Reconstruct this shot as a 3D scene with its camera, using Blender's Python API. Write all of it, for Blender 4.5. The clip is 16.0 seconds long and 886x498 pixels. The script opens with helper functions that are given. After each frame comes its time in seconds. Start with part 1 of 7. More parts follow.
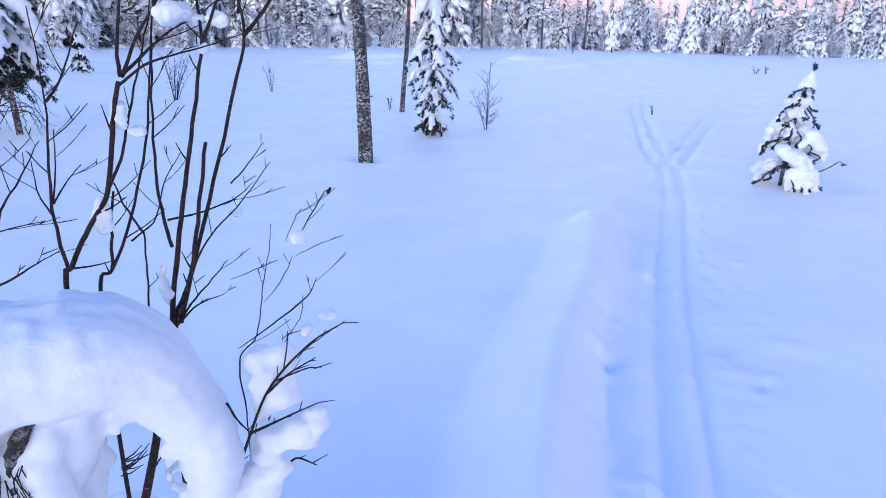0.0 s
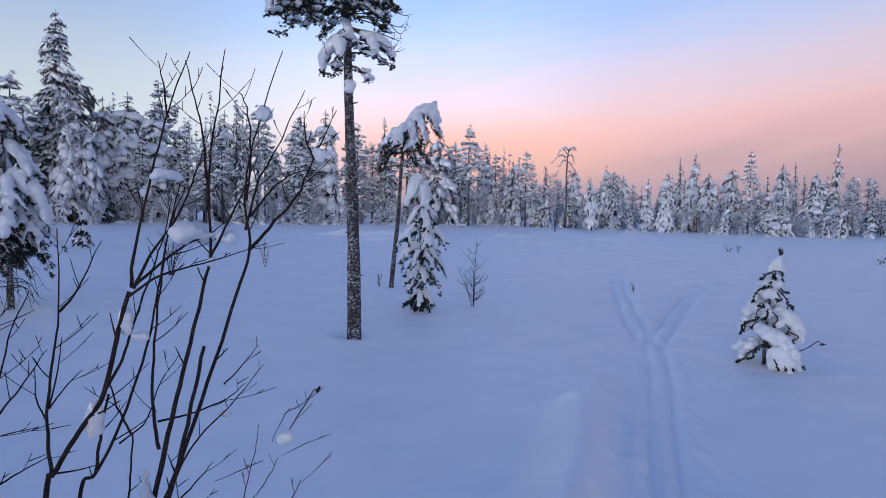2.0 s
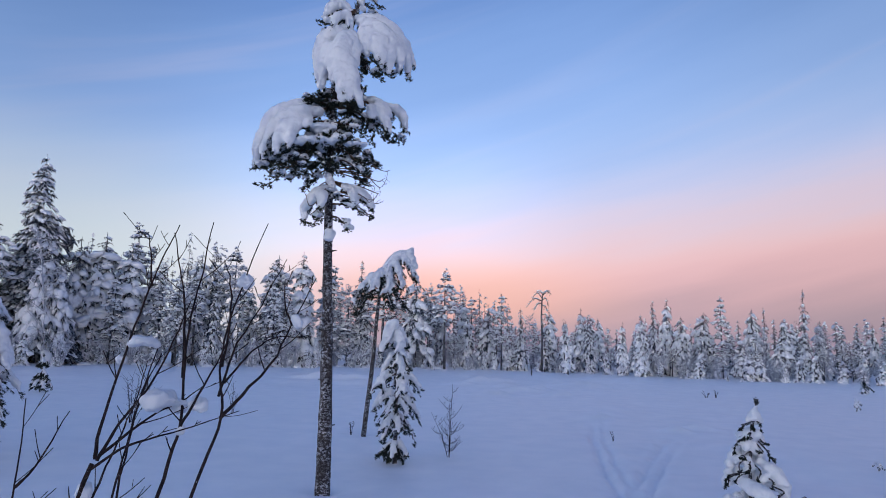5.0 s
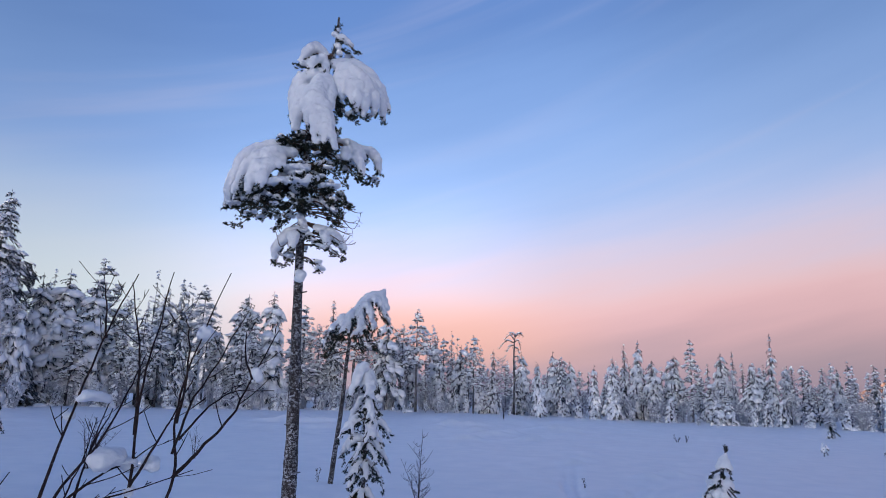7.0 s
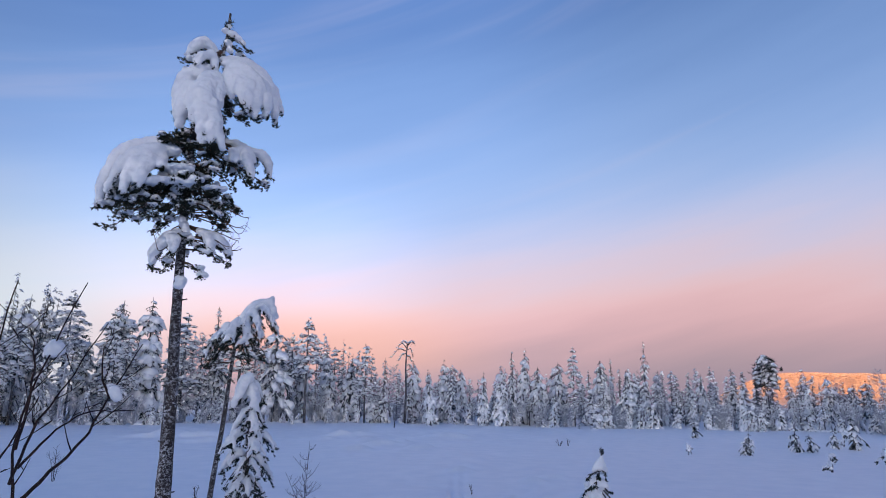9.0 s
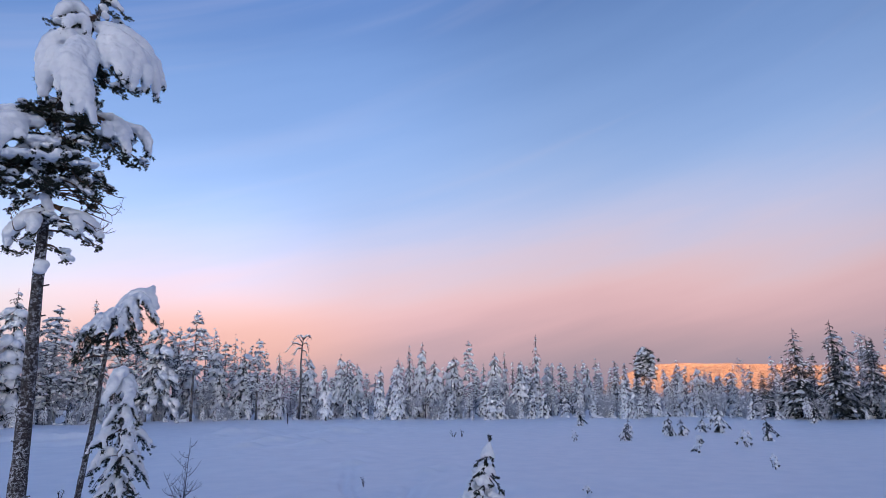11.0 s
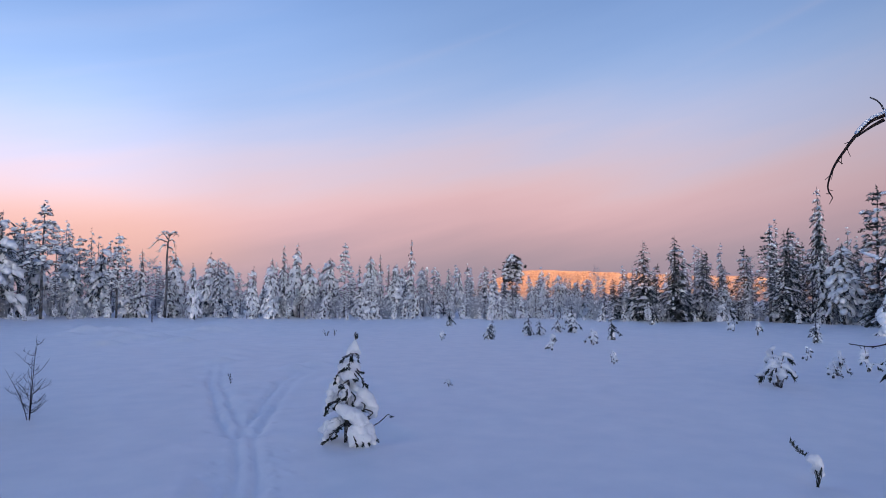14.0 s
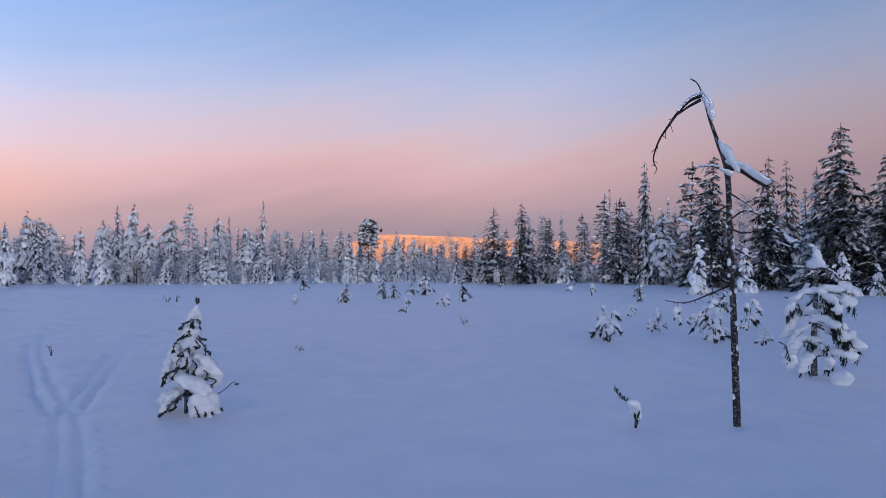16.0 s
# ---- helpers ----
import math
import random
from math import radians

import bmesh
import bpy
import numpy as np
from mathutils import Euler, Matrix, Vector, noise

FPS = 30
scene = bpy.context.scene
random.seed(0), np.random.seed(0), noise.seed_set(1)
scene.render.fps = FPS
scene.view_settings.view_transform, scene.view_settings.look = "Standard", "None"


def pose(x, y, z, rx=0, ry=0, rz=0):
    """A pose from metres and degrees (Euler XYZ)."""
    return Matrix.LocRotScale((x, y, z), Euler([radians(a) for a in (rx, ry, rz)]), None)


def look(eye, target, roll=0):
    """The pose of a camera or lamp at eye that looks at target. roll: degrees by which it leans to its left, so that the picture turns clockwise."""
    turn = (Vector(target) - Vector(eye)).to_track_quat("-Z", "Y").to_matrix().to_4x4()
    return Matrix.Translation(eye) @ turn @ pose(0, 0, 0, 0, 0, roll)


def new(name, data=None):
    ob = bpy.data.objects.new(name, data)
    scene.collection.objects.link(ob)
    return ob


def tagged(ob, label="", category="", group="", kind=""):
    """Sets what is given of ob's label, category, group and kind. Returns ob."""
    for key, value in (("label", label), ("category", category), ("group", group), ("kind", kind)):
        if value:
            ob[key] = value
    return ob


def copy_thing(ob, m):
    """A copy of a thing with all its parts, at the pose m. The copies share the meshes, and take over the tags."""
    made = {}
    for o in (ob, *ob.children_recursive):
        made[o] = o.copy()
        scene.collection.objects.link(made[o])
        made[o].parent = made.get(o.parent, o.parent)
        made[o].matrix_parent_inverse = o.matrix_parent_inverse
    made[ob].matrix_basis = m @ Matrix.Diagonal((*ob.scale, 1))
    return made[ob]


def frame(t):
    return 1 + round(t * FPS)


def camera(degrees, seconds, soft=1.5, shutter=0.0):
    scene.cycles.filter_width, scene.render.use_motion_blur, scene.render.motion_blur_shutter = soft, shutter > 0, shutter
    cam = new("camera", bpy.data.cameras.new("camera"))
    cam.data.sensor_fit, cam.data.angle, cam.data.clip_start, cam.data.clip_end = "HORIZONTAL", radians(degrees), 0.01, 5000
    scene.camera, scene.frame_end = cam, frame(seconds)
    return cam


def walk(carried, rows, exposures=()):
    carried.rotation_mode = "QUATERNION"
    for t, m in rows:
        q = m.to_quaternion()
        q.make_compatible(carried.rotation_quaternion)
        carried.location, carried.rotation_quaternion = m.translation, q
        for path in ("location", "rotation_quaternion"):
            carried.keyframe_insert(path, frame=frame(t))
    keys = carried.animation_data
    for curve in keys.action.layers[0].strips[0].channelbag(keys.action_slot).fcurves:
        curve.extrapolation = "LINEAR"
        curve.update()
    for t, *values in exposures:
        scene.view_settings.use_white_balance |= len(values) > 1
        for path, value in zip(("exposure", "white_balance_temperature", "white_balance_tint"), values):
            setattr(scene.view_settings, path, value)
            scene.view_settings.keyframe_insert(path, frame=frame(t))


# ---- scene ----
cam = camera(71.4, 16.0, soft=0.4)
PATH = [
    (0, (0.706, 0.462, 1.591), (0.547, 2.338, 0.915), 0.8),
    (0.5, (0.707, 0.435, 1.618), (0.537, 2.36, 1.102), 0.7),
    (1, (0.713, 0.425, 1.636), (0.537, 2.383, 1.271), 0.3),
    (1.5, (0.719, 0.4, 1.658), (0.541, 2.375, 1.396), 0.7),
    (2, (0.715, 0.396, 1.684), (0.576, 2.386, 1.546), 1.2),
    (2.5, (0.713, 0.376, 1.705), (0.599, 2.373, 1.691), 1.1),
    (3, (0.711, 0.357, 1.721), (0.612, 2.352, 1.829), 1.6),
    (3.5, (0.71, 0.361, 1.727), (0.61, 2.351, 1.894), 1.7),
    (4, (0.711, 0.352, 1.731), (0.604, 2.341, 1.914), 1.8),
    (4.5, (0.716, 0.347, 1.745), (0.621, 2.331, 1.979), 1.7),
    (4.7, (0.718, 0.346, 1.745), (0.634, 2.326, 2.015), 1.6),
    (6.8, (0.724, 0.34, 1.771), (0.706, 2.289, 2.219), 2.0),
    (7, (0.735, 0.351, 1.778), (0.746, 2.299, 2.228), 1.8),
    (7.5, (0.742, 0.359, 1.776), (0.852, 2.303, 2.231), 1.8),
    (8, (0.741, 0.35, 1.775), (0.943, 2.29, 2.218), 1.6),
    (8.5, (0.744, 0.355, 1.778), (0.998, 2.289, 2.219), 1.4),
    (9, (0.765, 0.362, 1.793), (1.113, 2.271, 2.276), 0.7),
    (9.2, (0.777, 0.365, 1.797), (1.172, 2.26, 2.301), -0.0),
    (11.3, (0.891, 0.439, 1.729), (1.600, 2.253, 2.185), -0.1),
    (11.5, (0.905, 0.442, 1.728), (1.650, 2.244, 2.174), 0.1),
    (12, (0.907, 0.437, 1.726), (1.715, 2.224, 2.12), 0.3),
    (12.5, (0.880, 0.427, 1.726), (1.742, 2.208, 2.02), 0.5),
    (13, (0.902, 0.407, 1.731), (1.807, 2.178, 1.946), 0.7),
    (13.5, (0.922, 0.381, 1.732), (1.868, 2.135, 1.897), 0.2),
    (14, (0.938, 0.36, 1.725), (1.966, 2.068, 1.885), 0.4),
    (14.5, (0.972, 0.362, 1.724), (2.117, 1.997, 1.855), 0.4),
    (15, (0.993, 0.395, 1.725), (2.236, 1.958, 1.844), 0.7),
    (15.5, (0.992, 0.387, 1.709), (2.319, 1.88, 1.797), 1.0),
    (16, (1.016, 0.393, 1.703), (2.414, 1.822, 1.75), 0.3),
]
EXPOSURES = [(0.0, 1.02), (0.5, 0.9), (1.0, 0.52), (1.5, 0.1), (2.2, -0.18), (3.5, -0.22), (12.5, -0.23), (14.5, -0.26), (16.0, -0.30)]
walk(cam, [(t, look(eye, target, roll)) for t, eye, target, roll in PATH], EXPOSURES)

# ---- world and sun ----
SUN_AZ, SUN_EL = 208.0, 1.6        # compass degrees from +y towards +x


def build_world():
    world = bpy.data.worlds.new("dusk_sky")
    world.use_nodes = True
    scene.world = world
    nt = world.node_tree
    nt.nodes.clear()
    N, L = nt.nodes.new, nt.links.new

    def maths(op, a, b=None, c=None):
        n = N("ShaderNodeMath")
        n.operation = op
        for i, v in enumerate((a, b, c)):
            if v is None:
                continue
            if isinstance(v, (int, float)):
                n.inputs[i].default_value = v
            else:
                L(v, n.inputs[i])
        return n.outputs[0]

    def remap(v, a, b, c, d, mode="SMOOTHSTEP"):
        n = N("ShaderNodeMapRange")
        n.interpolation_type = mode
        L(v, n.inputs["Value"])
        for k, x in zip(("From Min", "From Max", "To Min", "To Max"), (a, b, c, d)):
            n.inputs[k].default_value = x
        return n.outputs["Result"]

    coord = N("ShaderNodeTexCoord").outputs["Generated"]
    sep = N("ShaderNodeSeparateXYZ")
    L(coord, sep.inputs[0])
    x, y, z = sep.outputs
    elev = maths("MULTIPLY", maths("ARCSINE", z), 57.2958)
    azim = maths("MULTIPLY", maths("ARCTAN2", x, y), 57.2958)

    # long streaks of thin cloud, stretched along the horizon and slightly tilted
    comb = N("ShaderNodeCombineXYZ")
    L(maths("MULTIPLY", azim, 0.028), comb.inputs[0])
    L(maths("MULTIPLY_ADD", azim, -0.045, maths("MULTIPLY", elev, 0.2)), comb.inputs[1])
    streak = N("ShaderNodeTexNoise")
    L(comb.outputs[0], streak.inputs["Vector"])
    streak.inputs["Scale"].default_value = 1.0
    streak.inputs["Detail"].default_value = 5.0
    streak.inputs["Roughness"].default_value = 0.5
    wisp = maths("SUBTRACT", streak.outputs["Fac"], 0.5)

    # the pink belt climbs from the one side to the other
    lift = maths("ADD", remap(azim, -35, 34, -5.5, 0.4, "LINEAR"), remap(azim, 38, 60, 0.0, -0.1))
    band = maths("SUBTRACT", elev, lift)
    band = maths("MULTIPLY_ADD", wisp, 6.0, band)
    pos = maths("DIVIDE", band, 60.0)
    ramp = N("ShaderNodeValToRGB")
    L(pos, ramp.inputs[0])
    cr = ramp.color_ramp
    cr.interpolation = "B_SPLINE"
    stops = [(0.0, (0.36, 0.29, 0.37)), (3.0, (0.43, 0.33, 0.40)), (5.5, (0.62, 0.405, 0.46)), (8.0, (0.84, 0.515, 0.55)),
             (10.0, (0.85, 0.58, 0.62)), (12.5, (0.74, 0.63, 0.77)), (15.0, (0.58, 0.62, 0.88)), (19.0, (0.38, 0.545, 0.91)),
             (24.0, (0.29, 0.465, 0.87)), (30.0, (0.205, 0.36, 0.73)), (36.0, (0.14, 0.265, 0.60)), (48.0, (0.08, 0.20, 0.56)), (58.0, (0.05, 0.16, 0.52))]
    while len(cr.elements) < len(stops):
        cr.elements.new(0.5)
    for e, (deg, col) in zip(cr.elements, stops):
        e.position = deg / 60.0
        e.color = (*col, 1)

    # thin wisps of high cloud that catch the pink
    veil = N("ShaderNodeTexNoise")
    stretch = N("ShaderNodeCombineXYZ")
    L(maths("MULTIPLY", azim, 0.02), stretch.inputs[0])
    L(maths("MULTIPLY_ADD", azim, -0.075, maths("MULTIPLY", elev, 0.24)), stretch.inputs[1])
    L(stretch.outputs[0], veil.inputs["Vector"])
    veil.inputs["Scale"].default_value, veil.inputs["Detail"].default_value, veil.inputs["Distortion"].default_value = 0.9, 4.0, 0.5
    thin = maths("MULTIPLY", remap(veil.outputs["Fac"], 0.48, 0.8, 0, 0.24), remap(elev, 10, 18, 0, 1))

    # paler and yellower towards the left of the belt, greyer towards its right
    def mix(fac, a, b, kind="MIX"):
        n = N("ShaderNodeMix")
        n.data_type, n.blend_type = "RGBA", kind
        L(fac, n.inputs["Factor"])
        for i, v in ((6, a), (7, b)):
            if isinstance(v, tuple):
                n.inputs[i].default_value = (*v, 1)
            else:
                L(v, n.inputs[i])
        return n.outputs[2]

    low = remap(elev, 4, 21, 1, 0)
    left = maths("MULTIPLY", remap(azim, -3, -34, 0, 1), low)
    col = mix(left, ramp.outputs[0], (0.72, 0.84, 0.91))
    col = mix(thin, col, (0.62, 0.60, 0.80))
    right = maths("MULTIPLY", remap(azim, 36, 82, 0, 0.5), remap(elev, 4, 21, 1, 0.05))
    col = mix(right, col, (0.35, 0.33, 0.45))
    ember = maths("MULTIPLY", maths("MULTIPLY", remap(azim, -20, -4, 0, 0.55), remap(azim, 2, 20, 1, 0)), maths("MULTIPLY", remap(elev, 1, 4, 0, 1), remap(elev, 5, 10, 1, 0)))
    col = mix(ember, col, (0.93, 0.50, 0.38))
    # brightest to the left of the middle of the belt, dimmer to the right
    dim = maths("MULTIPLY", remap(azim, 6, 38, 1.2, 1.03), remap(azim, 50, 82, 1.0, 0.75))
    dim = maths("MULTIPLY", dim, remap(azim, -12, -40, 1.0, 0.76))
    shine = maths("MULTIPLY", maths("MULTIPLY", remap(azim, -30, -12, 0, 0.2), remap(azim, -2, 14, 1, 0)), maths("MULTIPLY", remap(elev, 4, 9, 0, 1), remap(elev, 14, 24, 1, 0)))
    dim = maths("MULTIPLY", dim, maths("ADD", shine, 1.0))
    dim = maths("MULTIPLY", dim, maths("SUBTRACT", 1.0, maths("MULTIPLY", remap(azim, 12, 34, 0, 1), remap(elev, 15, 26, 0, 0.08))))
    grade = N("ShaderNodeVectorMath")
    grade.operation = "SCALE"
    L(col, grade.inputs[0])
    L(dim, grade.inputs["Scale"])
    col = grade.outputs[0]
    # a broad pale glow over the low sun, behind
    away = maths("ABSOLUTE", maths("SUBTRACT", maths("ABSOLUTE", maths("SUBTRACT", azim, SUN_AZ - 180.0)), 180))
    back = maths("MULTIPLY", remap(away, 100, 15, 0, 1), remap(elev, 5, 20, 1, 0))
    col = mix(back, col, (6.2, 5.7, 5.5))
    ground = remap(elev, -3, 0, 1, 0)
    col = mix(ground, col, (0.25, 0.27, 0.36))

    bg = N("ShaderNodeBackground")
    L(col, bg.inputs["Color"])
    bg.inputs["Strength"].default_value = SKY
    nish = N("ShaderNodeTexSky")
    nish.sky_type, nish.sun_disc = "NISHITA", False
    nish.sun_elevation, nish.sun_rotation = radians(SUN_EL), radians(SUN_AZ)
    bg2 = N("ShaderNodeBackground")
    L(nish.outputs[0], bg2.inputs["Color"])
    bg2.inputs["Strength"].default_value = 0.012
    add = N("ShaderNodeAddShader")
    L(bg.outputs[0], add.inputs[0])
    L(bg2.outputs[0], add.inputs[1])
    L(add.outputs[0], N("ShaderNodeOutputWorld").inputs[0])


SKY = 1.0
build_world()
sun = new("sun", bpy.data.lights.new("sun", "SUN"))
sun.data.energy, sun.data.angle, sun.data.color = 17.0, radians(0.5), (1.0, 0.33, 0.05)
a, e = radians(SUN_AZ), radians(SUN_EL)
sun.matrix_world = look((math.sin(a) * math.cos(e) * 50, math.cos(a) * math.cos(e) * 50, math.sin(e) * 50 + 60), (0, 0, 60))


# ---- materials ----
def material(name, rough=0.7):
    m = bpy.data.materials.new(name)
    m.use_nodes = True
    b = m.node_tree.nodes["Principled BSDF"]
    b.inputs["Roughness"].default_value = rough
    b.inputs["Specular IOR Level"].default_value = 0.3
    return m, m.node_tree.nodes, m.node_tree.links, b


def noise_node(nodes, links, scale, detail=4.0, stretch=None, rough=0.55):
    tc = nodes.new("ShaderNodeTexCoord")
    vec = tc.outputs["Object"]
    if stretch:
        mp = nodes.new("ShaderNodeMapping")
        mp.inputs["Scale"].default_value = stretch
        links.new(vec, mp.inputs["Vector"])
        vec = mp.outputs["Vector"]
    n = nodes.new("ShaderNodeTexNoise")
    n.inputs["Scale"].default_value, n.inputs["Detail"].default_value, n.inputs["Roughness"].default_value = scale, detail, rough
    links.new(vec, n.inputs["Vector"])
    return n.outputs["Fac"]


def ramp_node(nodes, links, fac, stops):
    r = nodes.new("ShaderNodeValToRGB")
    links.new(fac, r.inputs[0])
    els = r.color_ramp.elements
    while len(els) < len(stops):
        els.new(0.5)
    for e, (p, c) in zip(els, stops):
        e.position, e.color = p, (*c, 1)
    return r.outputs[0]


def mix_node(nodes, links, fac, a, b, kind="MIX"):
    n = nodes.new("ShaderNodeMix")
    n.data_type, n.blend_type = "RGBA", kind
    if isinstance(fac, float):
        n.inputs["Factor"].default_value = fac
    else:
        links.new(fac, n.inputs["Factor"])
    for i, v in ((6, a), (7, b)):
        if isinstance(v, tuple):
            n.inputs[i].default_value = (*v, 1)
        else:
            links.new(v, n.inputs[i])
    return n.outputs[2]


def bump_node(nodes, links, bsdf, height, strength, distance, before=None):
    b = nodes.new("ShaderNodeBump")
    b.inputs["Strength"].default_value, b.inputs["Distance"].default_value = strength, distance
    links.new(height, b.inputs["Height"])
    if before is not None:
        links.new(before, b.inputs["Normal"])
    links.new(b.outputs[0], bsdf.inputs["Normal"])
    return b.outputs[0]


def make_snow(name, fine, coarse, depth, low=(0.80, 0.83, 0.87), high=(0.89, 0.90, 0.92)):
    m, n, l, b = material(name, 0.65)
    big = noise_node(n, l, coarse, 4)
    small = noise_node(n, l, fine, 5, rough=0.7)
    col = ramp_node(n, l, big, [(0.3, low), (0.7, high)])
    l.new(col, b.inputs["Base Color"])
    first = bump_node(n, l, b, big, 0.2, depth * 4)
    bump_node(n, l, b, small, 0.35, depth, first)
    return m


# snow near by: same snow, its colour dimmed to offset the strong glow
SNOW = make_snow("dimmed_snow", 60, 7, 0.006, (0.74, 0.77, 0.81), (0.83, 0.85, 0.87))
SNOW_GROUND = make_snow("powder_snow", 38, 1.6, 0.006)
_gloss = SNOW_GROUND.node_tree.nodes["Principled BSDF"]
_gloss.inputs["Roughness"].default_value, _gloss.inputs["Specular IOR Level"].default_value = 0.48, 0.5
_gloss.inputs["Sheen Weight"].default_value, _gloss.inputs["Sheen Roughness"].default_value = 0.05, 0.5
# snow in the woods: same snow, stronger light put into its colour
SNOW_FAR = make_snow("brightened_snow", 9, 1.3, 0.03, (0.91, 0.92, 0.93), (0.96, 0.96, 0.96))


def make_needles(name, dark, pale, frost, scale):
    m, n, l, b = material(name, 0.75)
    geo = n.new("ShaderNodeNewGeometry")
    base = ramp_node(n, l, geo.outputs["Random Per Island"], [(0.0, dark), (1.0, pale)])
    rime = noise_node(n, l, scale, 3)
    fac = ramp_node(n, l, rime, [(0.48 - frost * 0.3, (0, 0, 0)), (0.72 - frost * 0.3, (1, 1, 1))])
    col = mix_node(n, l, fac, base, (0.62, 0.65, 0.70)) if frost > 0 else base
    l.new(col, b.inputs["Base Color"])
    return m


NEEDLE = make_needles("pine_needles", (0.012, 0.016, 0.011), (0.034, 0.042, 0.025), 0.0, 3)
NEEDLE_FROST = make_needles("frosted_needles", (0.010, 0.012, 0.011), (0.034, 0.037, 0.032), 0.06, 9.0)
NEEDLE_SHADE = make_needles("shaded_spruce_needles", (0.010, 0.013, 0.011), (0.030, 0.035, 0.028), 0.01, 2.2)


def make_bark(name, dark, mid, frost, plate):
    m, n, l, b = material(name, 0.85)
    tc = n.new("ShaderNodeTexCoord")
    mp = n.new("ShaderNodeMapping")
    mp.inputs["Scale"].default_value = (1, 1, 0.45)
    l.new(tc.outputs["Object"], mp.inputs[0])
    v = n.new("ShaderNodeTexVoronoi")
    v.inputs["Scale"].default_value = plate
    l.new(mp.outputs[0], v.inputs["Vector"])
    grain = noise_node(n, l, plate * 2.2, 5, (1, 1, 0.35), 0.7)
    base = ramp_node(n, l, v.outputs["Color"], [(0.2, dark), (0.8, mid)])
    base = mix_node(n, l, 0.6, base, ramp_node(n, l, grain, [(0.35, dark), (0.7, mid)]))
    rime = noise_node(n, l, plate * 1.1, 6, (1, 1, 1.3), 0.8)
    fac = ramp_node(n, l, rime, [(0.60 - frost, (0, 0, 0)), (0.67 - frost, (1, 1, 1))])
    patch = ramp_node(n, l, noise_node(n, l, plate * 0.22, 3), [(0.36, (0.15, 0.15, 0.15)), (0.6, (1, 1, 1))])
    fac = mix_node(n, l, 1.0, fac, patch, "MULTIPLY")
    l.new(mix_node(n, l, fac, base, (0.5, 0.52, 0.56)), b.inputs["Base Color"])
    first = bump_node(n, l, b, v.outputs["Distance"], 0.8, 0.012)
    bump_node(n, l, b, grain, 0.7, 0.01, first)
    return m


BARK = make_bark("pine_bark", (0.014, 0.011, 0.011), (0.065, 0.053, 0.049), 0.10, 22)
BARK_RED = make_bark("upper_pine_bark", (0.03, 0.02, 0.015), (0.16, 0.09, 0.055), 0.02, 30)
BARK_FAR = make_bark("forest_bark", (0.02, 0.018, 0.018), (0.08, 0.07, 0.065), 0.1, 9)
TWIG = make_bark("willow_twig_bark", (0.016, 0.010, 0.010), (0.06, 0.032, 0.026), 0.0, 120)
RIME = make_bark("rimed_twig_bark", (0.5, 0.51, 0.53), (0.74, 0.75, 0.78), 0.2, 40)
DEADWOOD = make_bark("dead_wood", (0.010, 0.009, 0.009), (0.040, 0.034, 0.032), 0.07, 30)


def make_hill():
    m, n, l, b = material("sunlit_snowy_woods", 0.8)
    f = noise_node(n, l, 0.09, 6, rough=0.7)
    l.new(ramp_node(n, l, f, [(0.35, (0.26, 0.23, 0.19)), (0.62, (0.52, 0.48, 0.41))]), b.inputs["Base Color"])
    return m


HILL = make_hill()


# ---- tools for shapes ----
def icosphere(sub):
    bm = bmesh.new()
    bmesh.ops.create_icosphere(bm, subdivisions=sub, radius=1.0)
    v = np.array([x.co[:] for x in bm.verts])
    f = np.array([[q.index for q in p.verts] for p in bm.faces])
    bm.free()
    return v, f


ICO = {s: icosphere(s) for s in (1, 2, 3)}
ICO[0] = (np.array([(1, 0, 0), (0, 1, 0), (-1, 0, 0), (0, -1, 0), (0, 0, 1), (0, 0, -1)], float),
          np.array([(0, 1, 4), (1, 2, 4), (2, 3, 4), (3, 0, 4), (1, 0, 5), (2, 1, 5), (3, 2, 5), (0, 3, 5)]))


